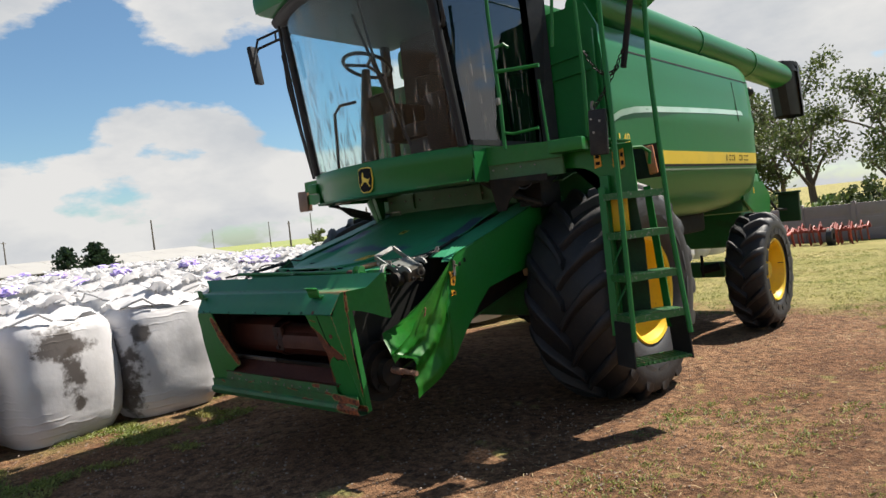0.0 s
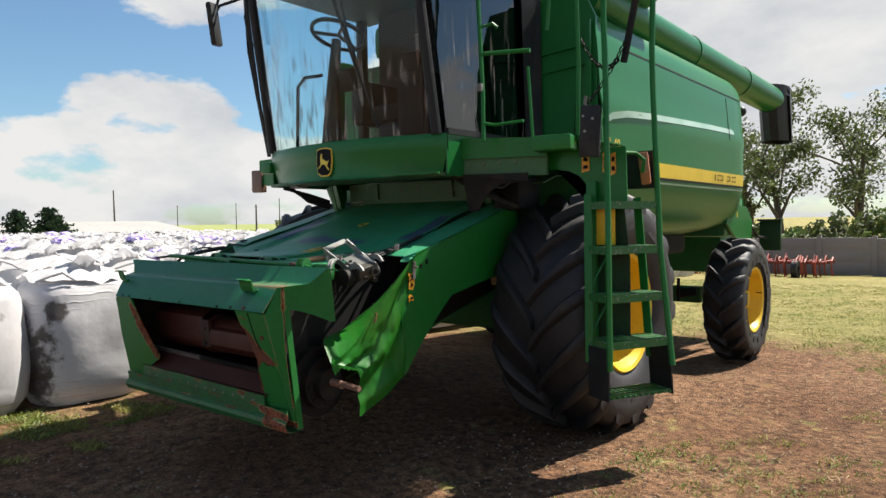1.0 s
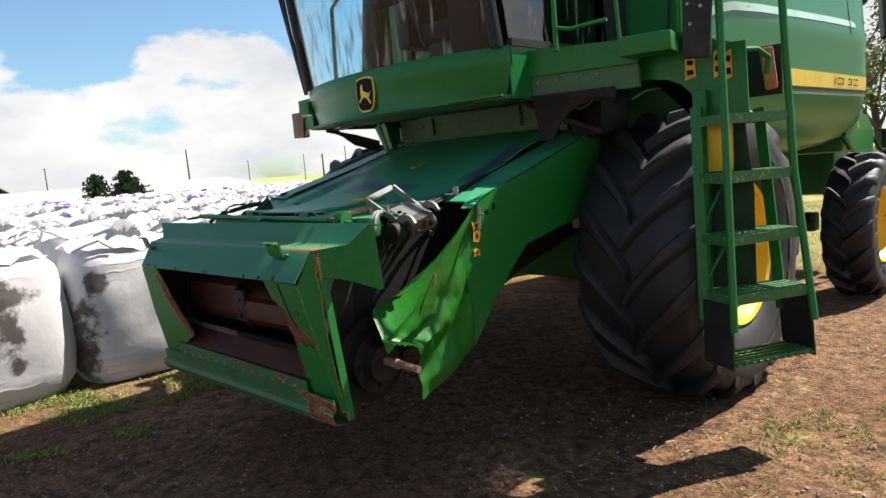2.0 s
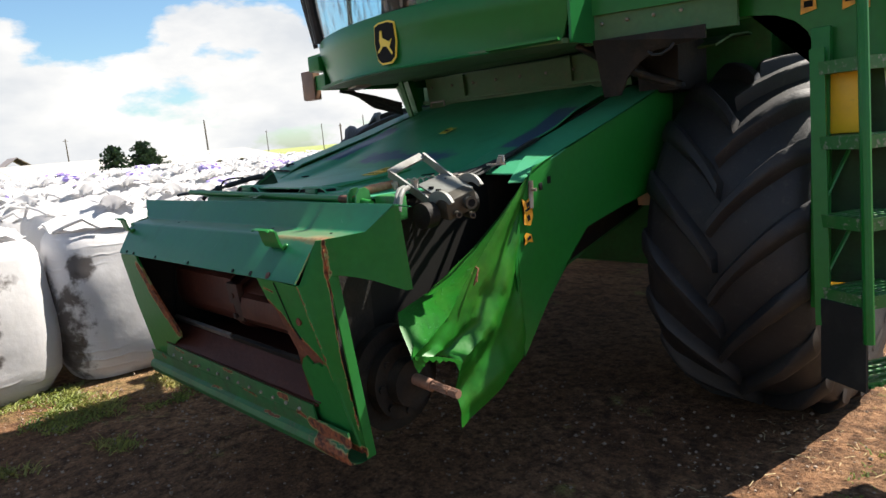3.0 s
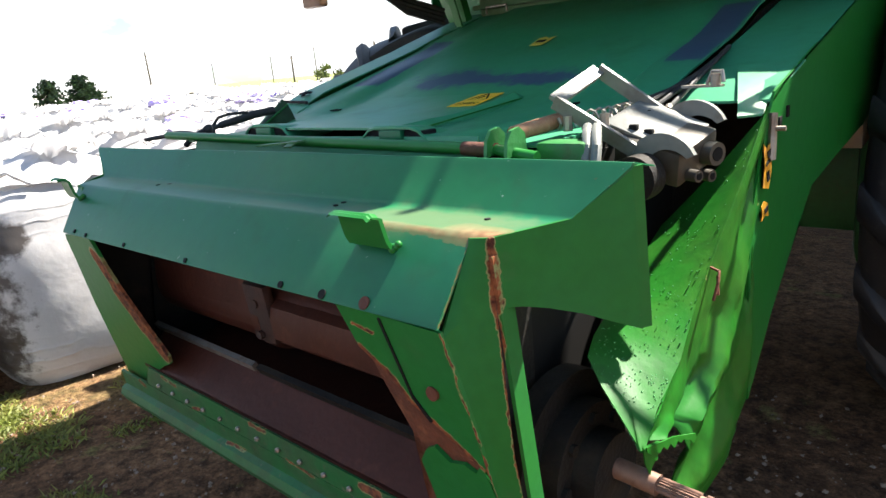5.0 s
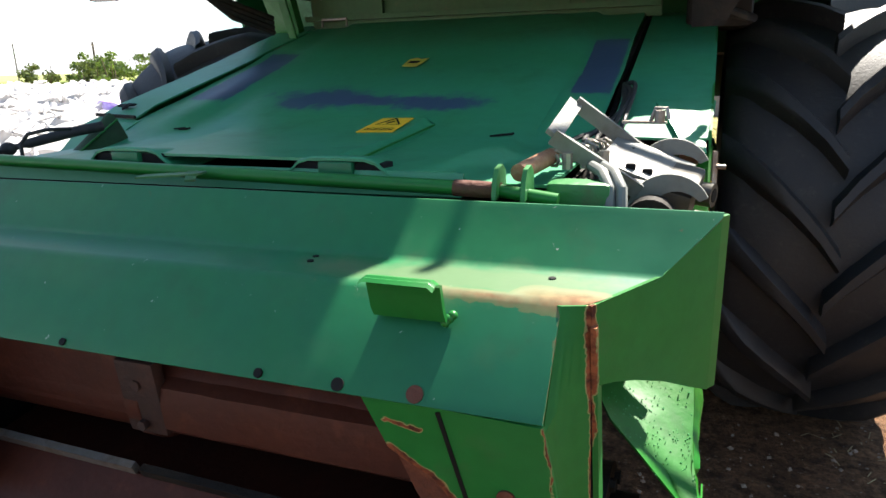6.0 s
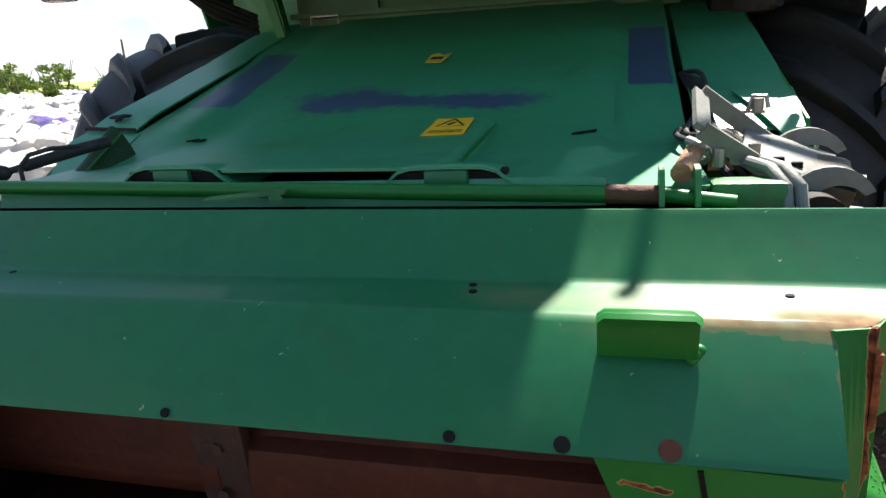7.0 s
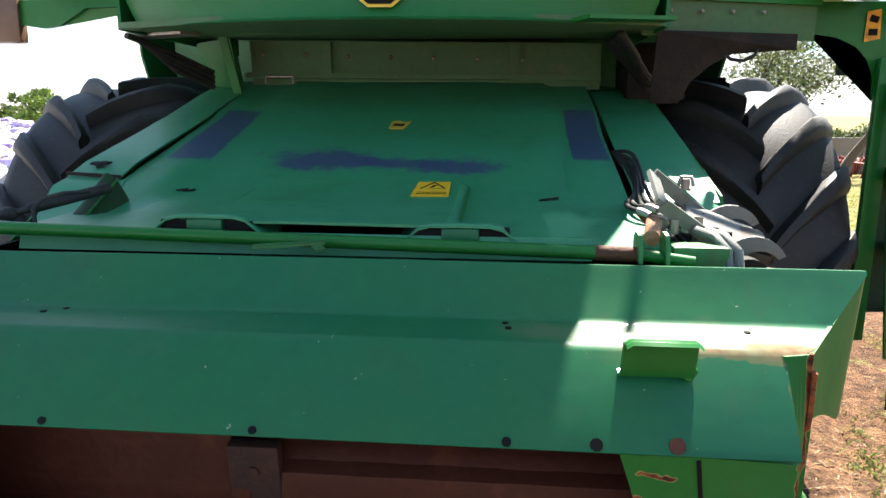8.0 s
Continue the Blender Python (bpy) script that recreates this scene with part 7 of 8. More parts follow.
    add_box(bm, (0, 5.70, 0.60), (2.3, 0.16, 0.18), None, 0.02)
    part("rear_axle", bm, GREEN_DIRTY, body)
    for s in (1, -1):
        bm = new_bm()
        add_poly(bm, [(s * 0.75, 3.4, 1.20), (s * 0.75, 4.6, 1.20), (s * 0.75, 5.55, 0.72), (s * 0.75, 5.2, 0.45), (s * 0.75, 4.2, 0.55)], 0.10, (s, 0, 0))
        part("frame_rail", bm, GREEN_DIRTY, body)
        bm = new_bm()
        add_tube(bm, [(s * 0.95, 5.45, 0.62), (s * 1.15, 5.5, 0.66)], 0.05, 12)
        add_tube(bm, [(s * 0.98, 5.42, 0.55), (s * 0.98, 5.42, 0.80)], 0.018, 8)
        part("steering_knuckle", bm, SHADOWY, body)
    # rear: straw chopper and hood
    bm = new_bm()
    add_poly(bm, [(1.32, 6.05, 1.62), (1.34, 6.75, 1.60), (1.34, 7.02, 1.42), (1.34, 6.95, 1.15), (1.32, 6.45, 1.20), (1.32, 6.02, 1.40)], 0.03, (1, 0, 0))
    part("chopper_side", bm, GREEN, body)
    bm = new_bm()
    add_poly(bm, [(-1.32, 6.05, 1.62), (-1.34, 6.75, 1.60), (-1.34, 7.02, 1.42), (-1.34, 6.95, 1.15), (-1.32, 6.45, 1.20), (-1.32, 6.02, 1.40)], 0.03, (-1, 0, 0))
    part("chopper_side", bm, GREEN, body)
    bm = new_bm()
    add_box(bm, (0, 6.50, 1.48), (2.55, 0.75, 0.48), None, 0.06)
    part("straw_chopper", bm, GREEN_DIRTY, body)
    bm = new_bm()
    rows = []
    for y, z in ((6.28, 2.0), (6.55, 1.95), (6.85, 1.80), (7.0, 1.60), (7.0, 1.35)):
        rows.append([(x, y, z) for x in (-1.25, 0, 1.25)])
    add_sheet(bm, rows, 0.02, (0, -1, -0.3))
    part("rear_hood", bm, GREEN, body)
    bm = new_bm()
    add_box(bm, (1.36, 6.30, 1.50), (0.004, 0.02, 0.07), None)
    part("small_sticker", bm, STICKER, body)
    bm = new_bm()
    add_tube(bm, [(1.30, 6.98, 1.42), (1.38, 7.1, 1.22), (1.42, 7.4, 1.20)], 0.018, 8)
    part("rear_lamp_bar", bm, BLACK, body)
    bm = new_bm()
    add_box(bm, (1.44, 7.5, 1.22), (0.26, 0.08, 0.38), None, 0.015)
    add_box(bm, (1.44, 7.47, 1.425), (0.30, 0.12, 0.03), None, 0.008)
    part("rear_lamp_board", bm, GREEN_DARK, body)
    bm = new_bm()
    add_box(bm, (0.2, 7.3, 1.0), (1.5, 0.5, 0.5), None, 0.04)
    part("straw_spreader", bm, GREEN_DIRTY, body)
    # unloading auger with its rubber spout
    bm = new_bm()
    add_tube(bm, [(1.08, 2.95, 3.285), (1.12, 4.0, 3.24), (1.30, 8.25, 3.07)], 0.180, 28)
    part("unloading_auger", bm, GREEN_BODY, body, "long green unloading auger folded back")
    bm = new_bm()
    add_lathe(bm, [(-0.02, 0.170), (-0.02, 0.187), (0.02, 0.187), (0.02, 0.170)], (1.168, 5.1, 3.196), 28, "y")
    part("auger_collar", bm, GREEN_BODY, body)
    bm = new_bm()
    add_lathe(bm, [(-0.02, 0.170), (-0.02, 0.187), (0.02, 0.187), (0.02, 0.170)], (1.236, 6.7, 3.132), 28, "y")
    part("auger_collar", bm, GREEN_BODY, body)
    bm = new_bm()
    rows = []
    for y0, y1, z in ((7.88, 8.66, 3.25), (7.86, 8.70, 3.12), (7.94, 8.74, 2.85), (8.06, 8.74, 2.52)):
        row = []
        for k in range(13):
            t = 2 * math.pi * k / 12
            cy, ry = (y0 + y1) / 2, (y1 - y0) / 2
            row.append((1.31 + 0.19 * math.cos(t), cy + ry * math.sin(t), z))
        rows.append(row)
    add_sheet(bm, rows, 0.012, (0, 0, 1))
    bmesh.ops.remove_doubles(bm, verts=bm.verts, dist=0.0005)
    bm.faces.new([v for v in sorted((v for v in bm.verts if abs(v.co.z - 3.262) < 0.002), key=lambda v: math.atan2(v.co.y - 8.27, (v.co.x - 1.31) * 1.7))][:12])
    part("rubber_spout", bm, BLACK, body, "black rubber auger spout")
    bm = new_bm()
    bmesh.ops.create_uvsphere(bm, u_segments=12, v_segments=8, radius=0.06, matrix=Matrix.Translation((1.36, 6.45, 2.72)))
    add_tube(bm, [(1.30, 6.25, 2.80), (1.36, 6.45, 2.72)], 0.015, 8)
    part("work_lamp", bm, BLACK, body)


YELLOWBAND = material("yellow_band_film", (0.72, 0.52, 0.03), 0.3, spots=[((0.55, 0.42, 0.06), 3.0, 0.5, 0.7, 0.5, 0.45)])
build_body()


# ---- bulk bags ----
def bag_body(seed):
    """A filled woven bag: rounded square, bulging, with sagging folds."""
    rnd = random.Random(seed)
    bm = new_bm()
    n, levels = 36, 16
    rings = []
    for i in range(levels + 1):
        t = i / levels
        z = 1.02 * t
        half = 0.435 + 0.04 * math.sin(math.pi * min(t * 1.05, 1.0)) - 0.05 * max(0, 0.12 - t) / 0.12 - 0.055 * max(0, t - 0.92) ** 1.5 / 0.08 ** 1.5
        ring = []
        for k in range(n):
            a = 2 * math.pi * k / n
            c, s = math.cos(a), math.sin(a)
            p = 5.0 - 1.0 * t
            r = half / (abs(c) ** p + abs(s) ** p) ** (1 / p)
            fold = 0.014 * noise.noise(Vector((c * 2.2, s * 2.2, z * 9 + seed * 5))) + 0.03 * noise.noise(Vector((c * 1.3, s * 1.3, z * 1.6 + seed * 3)))
            ring.append(bm.verts.new((r * c + fold * c, r * s + fold * s, z + (0.02 * noise.noise(Vector((c * 2, s * 2, seed + 9.0))) if i == levels else 0))))
        rings.append(ring)
    for i in range(levels):
        for k in range(n):
            j = (k + 1) % n
            bm.faces.new((rings[i][k], rings[i][j], rings[i + 1][j], rings[i + 1][k]))
    bm.faces.new(rings[0][::-1])
    # crumpled top cloth gathered towards the tied neck
    prev = rings[-1]
    nx, ny = rnd.uniform(-0.10, 0.10), rnd.uniform(-0.10, 0.10)
    for i in range(1, 10):
        t = i / 9
        ring = []
        for k in range(n):
            a = 2 * math.pi * k / n
            c, q = math.cos(a), math.sin(a)
            pw = 4.0 - 2.0 * t
            r = (0.40 * (1 - t) + 0.05) / (abs(c) ** pw + abs(q) ** pw) ** (1 / pw)
            crease = 1 - 2 * abs(noise.noise(Vector((c * 3.1, q * 3.1, t * 2.6 + seed * 4))))
            z = 1.025 + 0.115 * t ** 1.2 + (0.05 * crease - 0.03) * (1 - 0.5 * t) + 0.05 * noise.noise(Vector((c * 1.4, q * 1.4, seed * 2.0)))
            pleat = 0.022 * math.sin(a * 9 + seed) * t + 0.03 * noise.noise(Vector((c * 4, q * 4, t * 5 + seed)))
            ring.append(bm.verts.new((nx * t + (r + pleat) * c, ny * t + (r + pleat) * q, z)))
        for k in range(n):
            j = (k + 1) % n
            bm.faces.new((prev[k], prev[j], ring[j], ring[k]))
        prev = ring
    return bm, prev, (nx, ny)


def build_bag(seed, mat, strap, lean):
    bm, neck, (nx, ny) = bag_body(seed)
    rnd = random.Random(seed + 50)
    # loose mouth above the tie, spread like a ruffle
    n = len(neck)
    prev = neck
    for i in range(1, 6):
        t = i / 5
        ring = []
        for k in range(n):
            a = 2 * math.pi * k / n
            r = 0.05 + 0.13 * t ** 0.8 + 0.035 * math.sin(a * 5 + seed) * t + 0.03 * noise.noise(Vector((math.cos(a) * 4, math.sin(a) * 4, t * 3 + seed))) * t
            ring.append(bm.verts.new((nx + lean[0] * t + r * math.cos(a), ny + lean[1] * t + r * math.sin(a), 1.14 + 0.17 * t - 0.11 * t * t + 0.035 * math.sin(a * 4 + seed * 2) * t)))
        for k in range(n):
            j = (k + 1) % n
            bm.faces.new((prev[k], prev[j], ring[j], ring[k]))
        prev = ring
    bag = link_mesh("bulk_bag", bm, mat, smooth=60)
    if strap:
        # soft crumpled bunch of ribbon lying over the neck
        bm = new_bm()
        for k in range(4):
            a0 = rnd.uniform(0, 6.28)
            c = Vector((nx + math.cos(a0) * 0.09, ny + math.sin(a0) * 0.09, 1.17))
            r0 = bmesh.ops.create_icosphere(bm, subdivisions=3, radius=rnd.uniform(0.10, 0.135), matrix=Matrix.Translation(c))
            for v in r0["verts"]:
                d = v.co - c
                f = 1 + 0.55 * noise.noise(v.co * 14 + Vector((seed, k, 0))) + 0.35 * noise.noise(v.co * 34)
                v.co = c + Vector((d.x * f * 1.25, d.y * f * 1.25, d.z * f * 0.62))
        part("purple_ribbon", bm, PURPLE, bag, "crumpled purple plastic ribbon")
    # lifting loops at the corners
    for sx, sy in ((1, 1), (1, -1), (-1, 1), (-1, -1)):
        if rnd.random() < 0.35:
            continue
        bm = new_bm()
        c = Vector((sx * 0.33, sy * 0.33, 1.03))
        e = Vector((sx * rnd.uniform(0.05, 0.16), -sy * rnd.uniform(0.05, 0.16), 0.0))
        add_tube(bm, [c - e * 0.5, c + Vector((0, 0, 0.04)) + e * 0.2, c + Vector((sx * 0.03, 0, 0.07)) + e * 0.8, c + Vector((0, sy * 0.03, 0.04)) + e * 1.3, c + e * 1.5], 0.011, 6)
        part("lifting_loop", bm, BAGWHITE, bag)
    return bag


def place_bags():
    rnd = random.Random(21)
    label = "full white woven bulk bag standing in a packed row"
    protos = [build_bag(1, BAGSTAIN_A, False, (0.05, 0.02)), build_bag(2, BAGWHITE, True, (-0.04, 0.05)), build_bag(3, BAGWHITE, True, (0.02, -0.06)), build_bag(4, BAGWHITE, False, (-0.05, -0.03)), build_bag(5, BAGSTAIN_B, False, (0.0, 0.06)), build_bag(8, BAGWHITE, False, (0.04, 0.04))]
    for p in protos:
        tagged(p, label, "bulk bag", group="bulk bags in the yard")
    tagged(protos[0], "full white woven bulk bag stained with dark soil")
    tagged(protos[4], "full white woven bulk bag with a dark soil stain")
    far = []
    used = set()
    for i in range(26):
        for j in range(-4, 16):
            x = -2.66 - i * 0.955 + rnd.uniform(-0.04, 0.04)
            y = 0.52 + j * 0.975 + rnd.uniform(-0.04, 0.04) + (0.12 if i % 2 else 0)
            turn = rnd.choice((0, 90, 180, 270)) + rnd.uniform(-6, 6)
            k = rnd.choice([1, 2] + [3] * 9 + [5] * 8) if i else rnd.choice((2, 3, 5))
            if i == 0 and j in (-1, 0):
                x, y, k, turn = ((-2.66, -0.45, 0, 8), (-2.60, 0.53, 4, -6))[j + 1]
            sc = rnd.uniform(0.93, 1.08) if i and k in used else 1.0
            m = Matrix.Translation((x, y, 0.0)) @ Matrix.Rotation(radians(turn), 4, "Z") @ Matrix.Diagonal((1.0, 1.0, sc, 1.0))
            if i < 13:
                if k not in used:
                    used.add(k)
                    protos[k].matrix_basis = m
                else:
                    copy_thing(protos[k], m)
            else:
                far.append((k, m))
    # the rows further off, joined
    bm = new_bm()
    for k, m in far:
        n0 = len(bm.verts)
        bm.from_mesh(protos[k].data)
        bm.verts.ensure_lookup_table()
        for v in bm.verts[n0:]:
            v.co = m @ v.co
    tagged(link_mesh("far_bulk_bags", bm, BAGWHITE, smooth=60), "far rows of packed white bulk bags", "bulk bag", kind="stuff")
    bm = new_bm()
    for k, m in far:
        if k not in (1, 2):
            continue
        ch = [c for c in protos[k].children if c.name.startswith("purple")][0]
        n0 = len(bm.verts)
        bm.from_mesh(ch.data)
        bm.verts.ensure_lookup_table()
        for v in bm.verts[n0:]:
            v.co = m @ v.co
    tagged(link_mesh("far_purple_ribbons", bm, PURPLE), "purple ribbons on the far bags", "ribbon", kind="stuff")


place_bags()


# ---- surroundings ----
def panel_wall():
    """Weathered concrete panel fence behind the grass."""
    wall = tagged(empty("wall_far", 0, 30.5, lie(30.5)), "weathered grey concrete panel fence", "fence", kind="structure")
    for k in range(-9, 12):
        bm = new_bm()
        x = -3.0 + k * 2.02
        add_box(bm, (x, 0.0, 0.76 + 0.02 * math.sin(k * 2.1)), (1.86, 0.12, 1.56), None, 0.02)
        for j in range(3):
            add_box(bm, (x, -0.065, 0.30 + j * 0.48), (1.60, 0.03, 0.36), None, 0.012)
        part("panel", bm, CONCRETE, wall)
        bm = new_bm()
        add_box(bm, (x + 1.01, -0.02, 0.80), (0.18, 0.2, 1.66), None, 0.02)
        part("post", bm, CONCRETE, wall)


panel_wall()


def leaf_cloud(bm, centre, radius, count, size, rnd, squash=0.8):
    for _ in range(count):
        d = Vector((rnd.gauss(0, 1), rnd.gauss(0, 1), rnd.gauss(0, 1))).normalized()
        r = radius * rnd.random() ** 0.45
        p = Vector(centre) + Vector((d.x * r, d.y * r, d.z * r * squash))
        u = Vector((rnd.gauss(0, 1), rnd.gauss(0, 1), rnd.gauss(0, 1))).normalized()
        v = u.orthogonal().normalized()
        s = size * rnd.uniform(0.6, 1.4)
        a, b, c, e = p + u * s, p + v * s * 0.5, p - u * s * 0.8, p - v * s * 0.5
        bm.faces.new([bm.verts.new(q) for q in (a, b, c, e)])


def broad_tree(x, y, height, spread, seed, leaf=LEAF, leaves=3800, size=0.12, label="tall leafy tree with a broken open crown", low=0.28):
    rnd = random.Random(seed)
    base = lie(y)
    tree = tagged(empty("tree", x, y, base), label, "tree", group="trees behind the yard")
    bm = new_bm()
    tips = []

    def limb(p, d, length, r, depth):
        pts, rs = [p.copy()], [r]
        n = 5
        for i in range(n):
            d = (d + Vector((rnd.gauss(0, 0.16), rnd.gauss(0, 0.16), rnd.gauss(0.04, 0.08)))).normalized()
            p = p + d * length / n
            pts.append(p.copy())
            rs.append(r * (1 - 0.6 * (i + 1) / n))
            if depth > 0 and i >= 1:
                for _ in range(2 if depth > 1 else 1):
                    a = rnd.uniform(0, 6.28)
                    side = Vector((math.cos(a), math.sin(a), rnd.uniform(0.1, 0.8))).normalized()
                    limb(p, (d * 0.5 + side).normalized(), length * rnd.uniform(0.35, 0.6), rs[-1] * 0.6, depth - 1)
        add_tube(bm, pts, rs, 7 if depth else 5)
        tips.append((pts[-1], length))
        if depth == 0:
            tips.append((pts[3], length))

    limb(Vector((0, 0, 0)), Vector((rnd.gauss(0, 0.05), rnd.gauss(0, 0.05), 1)), height * 0.72, 0.03 * height, 2)
    part("trunk", bm, BARK, tree)
    bm = new_bm()
    top = [t for t in tips if t[0].z > low * height] or tips
    for p, l in top:
        leaf_cloud(bm, p, spread * rnd.uniform(0.10, 0.22), max(8, leaves // len(top)), size, rnd)
    tagged(part("crown", bm, leaf, tree, smooth=0), kind="stuff")


for row in ((-7.6, 41.0, 6.6, 4.6, 11), (-5.2, 39.0, 8.2, 5.0, 12), (-1.6, 40.0, 8.0, 5.0, 13), (-10.5, 43.0, 5.6, 4.0, 14), (1.8, 43.0, 7.6, 5.0, 15)):
    broad_tree(*row)
for row in ((8.8, 23.0, 5.6, 5.2, 21), (12.6, 25.0, 6.4, 5.4, 22), (5.2, 27.0, 6.0, 5.2, 23), (10.6, 28.5, 5.6, 4.6, 24)):
    broad_tree(*row, leaves=4600, size=0.085, low=0.12)


def shrub(x, y, height, width, seed, mat=LEAF_BRIGHT):
    rnd = random.Random(seed)
    ob = tagged(empty("shrub", x, y, lie(y)), "bright green unclipped shrub in a hedge row", "shrub", group="hedge shrubs")
    bm = new_bm()
    for k in range(7):
        a = rnd.uniform(0, 6.28)
        q = Vector((math.cos(a) * width * 0.4, math.sin(a) * width * 0.4, height * rnd.uniform(0.6, 0.9)))
        add_tube(bm, [(0, 0, 0), q * 0.5 + Vector((0, 0, 0.2)), q], [0.06, 0.04, 0.015], 5)
    part("stem", bm, BARK, ob)
    bm = new_bm()
    for k in range(26):
        a, r = rnd.uniform(0, 6.28), width * 0.5 * rnd.random() ** 0.5
        z = height * rnd.uniform(0.12, 0.95) * (1 - 0.35 * (r / (width * 0.5)) ** 2)
        leaf_cloud(bm, (math.cos(a) * r, math.sin(a) * r, z), 0.45, 70, 0.14, rnd)
    tagged(part("foliage", bm, mat, ob, smooth=0), kind="stuff")


rnd = random.Random(77)
for k in range(16):
    t = k / 15
    shrub(-50 + 34 * t + rnd.uniform(-0.6, 0.6), 40 + 3 * math.sin(k), 2.3 + 1.3 * rnd.random() + lie(40) * -1, 3.2, 100 + k, LEAF_BRIGHT if k % 4 else LEAF)
for k in range(22):
    shrub(-14 + k * 1.6, 33.0 + rnd.random(), 2.1 + 0.9 * rnd.random(), 2.6, 300 + k, LEAF_BRIGHT if k % 3 == 0 else LEAF)


def conifer(x, y, base, height, seed):
    rnd = random.Random(seed)
    tree = tagged(empty("spruce_tree", x, y, base), "dark green spruce with ragged tiers of branches", "tree", group="spruces by the barn")
    bm = new_bm()
    add_tube(bm, [(0, 0, 0), (0.03, 0, height * 0.5), (0, 0, height)], [0.14, 0.09, 0.02], 8)
    part("trunk", bm, BARK, tree)
    bm = new_bm()
    for k in range(60):
        t = 0.12 + 0.86 * k / 60
        a = k * 2.4
        reach = (1 - t) ** 1.0 * height * 0.62 * rnd.uniform(0.6, 1.25) + 0.16
        for j in range(7):
            u = (j + 1) / 7
            p = Vector((math.cos(a) * reach * u, math.sin(a) * reach * u, height * t + 0.18 * reach * u * (1 if t > 0.6 else -0.6)))
            leaf_cloud(bm, p, 0.24, 9, 0.12, rnd)
    tagged(part("crown", bm, NEEDLE, tree, smooth=0), kind="stuff")


conifer(-42.0, 13.5, -3.0, 5.6, 5)
conifer(-42.0, 15.3, -3.0, 5.8, 6)
conifer(-42.8, 16.0, -3.0, 5.3, 7)


def barn():
    b = tagged(empty("barn", -51.2, 4.5, -2.0), "long low barn with a pale sheet roof and dark wall", "barn")
    bm = new_bm()
    add_box(bm, (0, 0, 1.57), (11.4, 44.0, 3.14))
    part("wall", bm, WALLDARK, b)
    for s in (1, -1):
        for k in range(22):
            bm = new_bm()
            y0 = -22.5 + k * 2.05
            add_poly(bm, [(s * 6.2, y0, 3.12), (0, y0, 3.95), (0, y0 + 2.03, 3.95), (s * 6.2, y0 + 2.03, 3.12)], 0.06, (s * 0.15, 0, 1))
            part("roof_sheet", bm, ROOF, b)
    bm = new_bm()
    add_poly(bm, [(5.7, 22.1, 3.1), (-5.7, 22.1, 3.1), (0, 22.1, 3.88)], 0.1, (0, 1, 0))
    part("gable", bm, ROOF, b)
    h = tagged(empty("house", -110, 22, -1.5), "small grey house with a gable roof", "house")
    bm = new_bm()
    add_box(bm, (0, 0, 1.8), (5.0, 4.0, 3.6))
    part("wall", bm, ROOF, h)
    bm = new_bm()
    for s in (1, -1):
        add_poly(bm, [(-2.8, s * 2.4, 3.5), (2.8, s * 2.4, 3.5), (2.8, 0, 5.2), (-2.8, 0, 5.2)], 0.1, (0, s * 0.6, 1))
    part("roof", bm, CONCRETE, h)


barn()


def utility_pole(x, y, base, height, lean=0.0, arms=True):
    p = tagged(empty("utility_pole", x, y, base), "thin grey wooden utility pole in the distance", "utility pole", group="utility poles")
    bm = new_bm()
    add_tube(bm, [(0, 0, 0), (lean, 0, height)], [0.17, 0.10], 8)
    part("pole_shaft", bm, WOODPOLE, p)
    if arms:
        bm = new_bm()
        add_strip(bm, (lean - 0.5, 0.6, height - 0.35), (lean + 0.5, -0.6, height - 0.35), 0.1, 0.1)
        part("cross_arm", bm, WOODPOLE, p)


utility_pole(-100.0, 46.6, -1.0, 8.1, -0.15, False)
for x, y, h in ((-150.0, 40.0, 8.0), (-190.0, 108.0, 8.5), (-180.0, 122.0, 9.0), (-140.0, 108.0, 9.0), (-65.0, 60.0, 5.6), (-48.0, 60.0, 6.0), (-83.0, 60.0, 5.2)):
    utility_pole(x, y, -0.6, h)


def field():
    bm = new_bm()
    rows = []
    for k, d in enumerate((150, 220, 320, 460, 650, 900, 1300)):
        rows.append([(-d * math.sin(a), d * math.cos(a), 0.2 + 0.0030 * (d - 150)) for a in (radians(t) for t in range(28, 68, 3))])
    add_sheet(bm, rows, 0.3, (0, 0, -1))
    tagged(link_mesh("field", bm, FIELD, smooth=180), "ripening yellow-green grain field on a low rise", "field", kind="structure")


field()


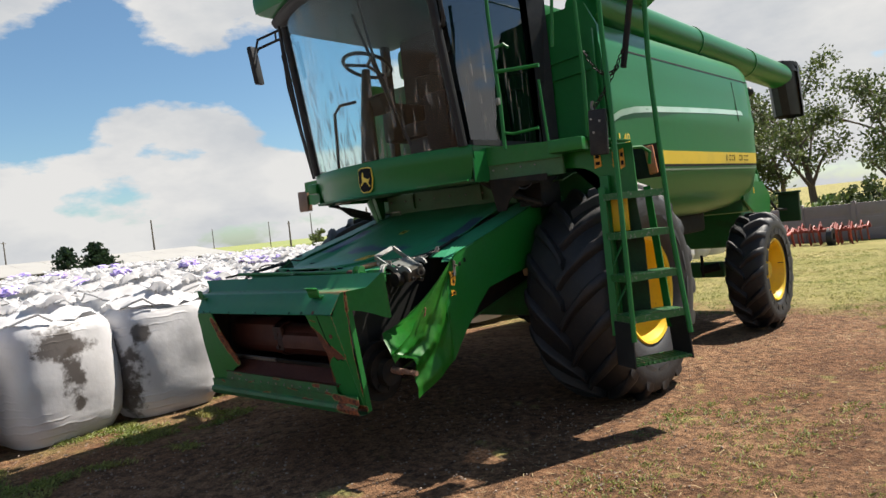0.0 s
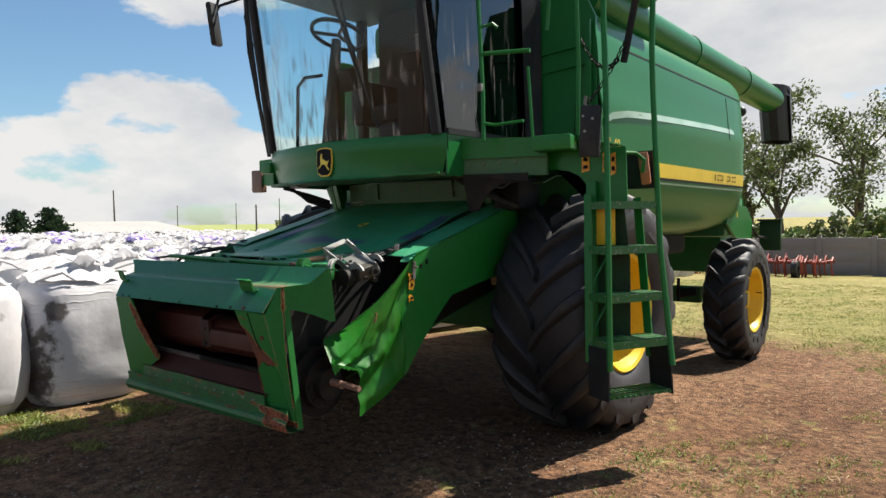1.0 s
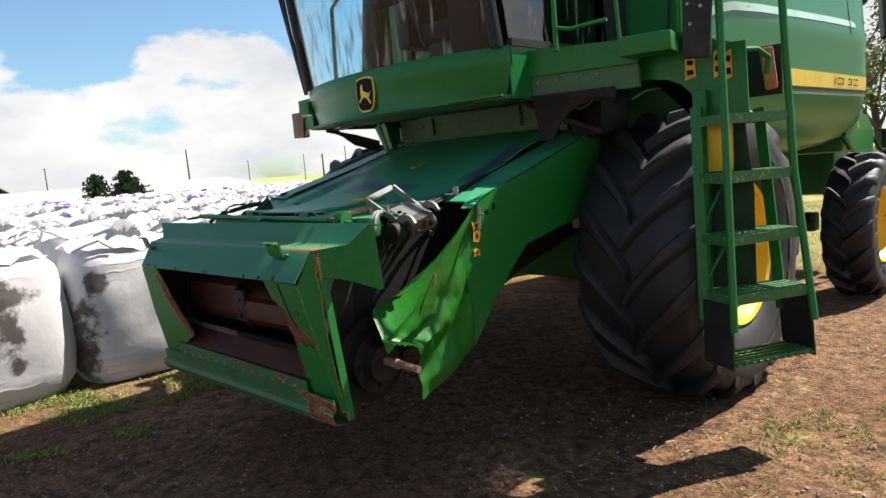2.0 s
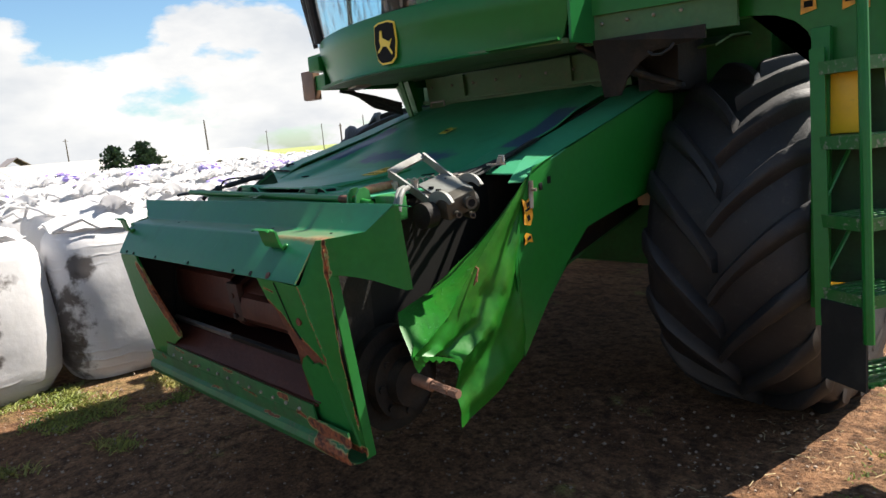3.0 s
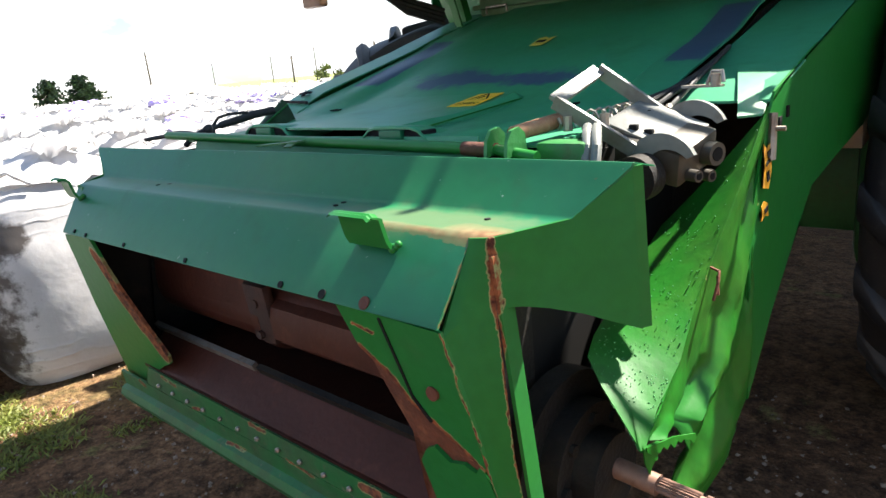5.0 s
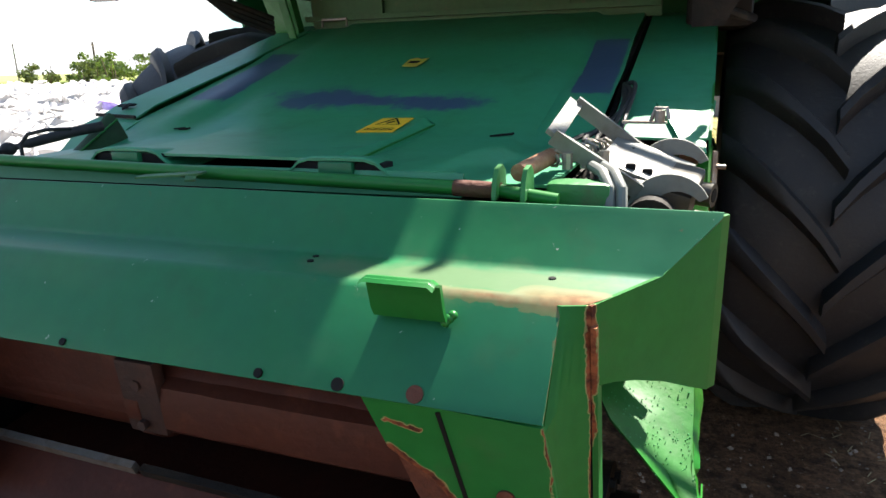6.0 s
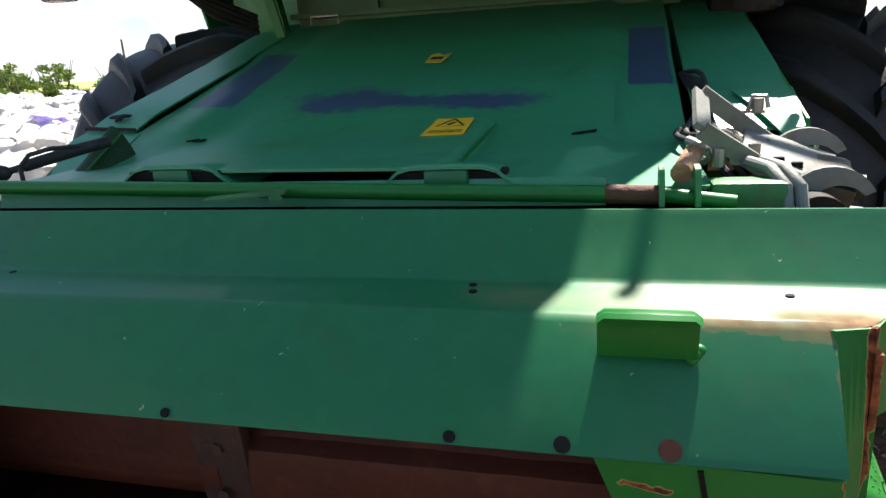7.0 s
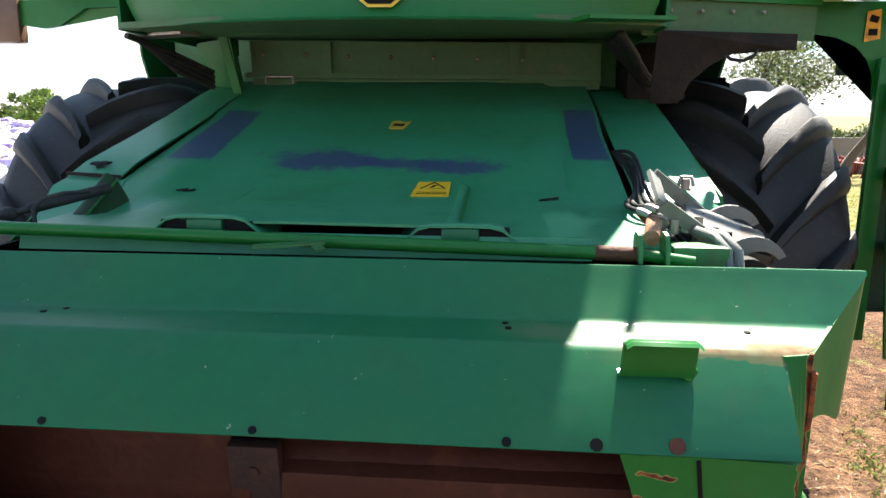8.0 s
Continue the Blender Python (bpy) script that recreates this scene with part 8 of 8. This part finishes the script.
def cultivator(x, y, turn, length):
    c = tagged(empty("cultivator", x, y, lie(y), turn), "red cultivator frame with many spring tines", "cultivator", group="parked implements")
    rnd = random.Random(int(length * 10) + int(x))
    for k in range(3):
        bm = new_bm()
        add_strip(bm, (-length / 2, -0.7 + 0.7 * k, 0.58), (length / 2, -0.7 + 0.7 * k, 0.58), 0.10, 0.10)
        part("frame_beam", bm, REDPAINT, c)
    n = int(length / 0.30)
    for k in range(n):
        bm = new_bm()
        xx = -length / 2 + (k + 0.5) * length / n
        add_strip(bm, (xx, -0.8, 0.60), (xx, 0.8, 0.60), 0.07, 0.08)
        part("cross_bar", bm, REDPAINT, c)
        for j in range(3):
            bm = new_bm()
            yy = -0.7 + 0.7 * j
            o = rnd.uniform(-0.2, 0.2)
            add_tube(bm, [(xx + o, yy, 0.62), (xx + o, yy - 0.18, 0.68 + 0.20 * rnd.random()), (xx + o, yy - 0.42, 0.62), (xx + o, yy - 0.38, 0.30), (xx + o, yy - 0.22, 0.04)], 0.035, 6)
            part("spring_tine", bm, REDPAINT, c)
    for s in (-0.3, 0.3):
        bm = new_bm()
        add_lathe(bm, [(-0.1, 0.15), (-0.1, 0.34), (0.1, 0.34), (0.1, 0.15)], (length * s, -0.95, 0.34), 24)
        part("gauge_wheel", bm, RUBBER, c)
    bm = new_bm()
    add_tube(bm, [(0, -0.7, 0.6), (0.2, -1.8, 0.55), (0, -2.6, 0.5)], 0.06, 8)
    part("drawbar", bm, REDPAINT, c)


cultivator(-9.5, 27.5, 4, 7.0)
cultivator(-3.6, 27.8, -3, 5.0)
cultivator(13.5, 27.0, 10, 4.0)


# ---- loose ground cover ----
def grass_tufts():
    rnd = random.Random(5)
    verts, faces = [], []

    def tuft(x, y, n, h, r):
        z0 = lie(y) - 0.01
        for _ in range(n):
            a = rnd.uniform(0, 6.28)
            b = rnd.uniform(0, 6.28)
            px, py = x + math.cos(b) * r * rnd.random(), y + math.sin(b) * r * rnd.random()
            hh = h * rnd.uniform(0.5, 1.2)
            w = rnd.uniform(0.0025, 0.006)
            lean = hh * rnd.uniform(0.4, 2.2)
            dx, dy = math.cos(a) * lean, math.sin(a) * lean
            sx, sy = -math.sin(a) * w, math.cos(a) * w
            i = len(verts)
            verts.extend([(px - sx, py - sy, z0), (px + sx, py + sy, z0), (px + dx * 0.5 + sx * 0.7, py + dy * 0.5 + sy * 0.7, z0 + hh * 0.75), (px + dx, py + dy, z0 + hh)])
            faces.extend([(i, i + 1, i + 2), (i, i + 2, i + 3)])

    def dense(x, y):
        return noise.noise(Vector((x * 0.9, y * 0.9, 2.5))) + 0.5 * noise.noise(Vector((x * 2.6, y * 2.6, 7.5)))

    for _ in range(11000):
        x, y = rnd.uniform(1.9, 7.5), rnd.uniform(-1.5, 9.0)
        if dense(x, y) > 0.30 - 0.05 * max(0, y - 4):
            tuft(x, y, rnd.randint(5, 10), rnd.uniform(0.008, 0.024), 0.06)
    for _ in range(6000):
        x, y = rnd.uniform(-2.35, -0.9), rnd.uniform(-4.0, 1.2)
        if dense(x * 1.2, y * 1.2) > 0.30 + 0.5 * max(0, x + 1.7):
            tuft(x, y, rnd.randint(6, 11), rnd.uniform(0.012, 0.035), 0.06)
    for _ in range(9000):
        x, y = rnd.uniform(-5, 12), rnd.uniform(6.5, 22.0)
        tuft(x, y, 9, rnd.uniform(0.012, 0.035), 0.14)
    me = bpy.data.meshes.new("grass_tufts")
    me.from_pydata(verts, [], faces)
    me.materials.append(GRASSBLADE)
    tagged(new("grass_tufts", me), "sparse short grass tufts on the yard", "grass", kind="stuff")


def stones():
    rnd = random.Random(6)
    verts, faces = [], []
    base = [Vector(v) for v in ((1, 0, 0), (-1, 0, 0), (0, 1, 0), (0, -1, 0), (0, 0, 1), (0, 0, -1))]
    tri = [(0, 2, 4), (2, 1, 4), (1, 3, 4), (3, 0, 4), (2, 0, 5), (1, 2, 5), (3, 1, 5), (0, 3, 5)]
    for _ in range(9000):
        if rnd.random() < 0.6:
            x, y = rnd.uniform(-2.3, 2.6), rnd.uniform(-3.0, 2.0)
        else:
            x, y = rnd.uniform(1.5, 7.0), rnd.uniform(-2.0, 7.0)
        r = 0.003 + 0.009 * rnd.random() ** 3
        i = len(verts)
        rot = Euler((rnd.uniform(0, 6), rnd.uniform(0, 6), rnd.uniform(0, 6))).to_matrix()
        for b in base:
            q = rot @ (b * r * rnd.uniform(0.7, 1.3))
            verts.append((x + q.x, y + q.y, lie(y) + q.z * 0.7))
        faces.extend([tuple(i + k for k in f) for f in tri])
    me = bpy.data.meshes.new("gravel")
    me.from_pydata(verts, [], faces)
    me.materials.append(STONE)
    tagged(new("gravel", me), "small pale stones scattered on the soil", "gravel", kind="stuff")


def straw():
    """Dry straw flecks lying on the yard."""
    rnd = random.Random(9)
    verts, faces = [], []
    for _ in range(9000):
        x, y = rnd.uniform(1.4, 7.6), rnd.uniform(-2.2, 7.5)
        if noise.noise(Vector((x * 1.1, y * 1.1, 11.0))) < rnd.uniform(-0.5, 0.35):
            continue
        a, ln, w = rnd.uniform(0, 6.28), rnd.uniform(0.008, 0.030), rnd.uniform(0.0012, 0.003)
        dx, dy = math.cos(a) * ln, math.sin(a) * ln
        sx, sy = -math.sin(a) * w, math.cos(a) * w
        z = lie(y) + 0.035 * noise.noise(Vector((x * 0.7, y * 0.7, 3.0))) + 0.02 * noise.noise(Vector((x * 2.1, y * 2.1, 8.0))) - 0.012 + 0.003
        i = len(verts)
        t = rnd.uniform(0.0, 0.012)
        verts.extend([(x - dx - sx, y - dy - sy, z), (x - dx + sx, y - dy + sy, z), (x + dx + sx, y + dy + sy, z + t), (x + dx - sx, y + dy - sy, z + t), (x, y, z + w * 2)])
        faces.extend([(i, i + 1, i + 4), (i + 1, i + 2, i + 4), (i + 2, i + 3, i + 4), (i + 3, i, i + 4)])
    me = bpy.data.meshes.new("straw_bits")
    me.from_pydata(verts, [], faces)
    me.materials.append(STRAW)
    tagged(new("straw_bits", me), "dry straw flecks scattered on the soil", "straw", kind="stuff")


STRAW = material("dry_straw", (0.34, 0.25, 0.13), 0.8, grain=0.3, grain_scale=8.0)
STONE = material("pale_stone", (0.25, 0.185, 0.14), 0.9, grain=0.2)
grass_tufts()
stones()
straw()
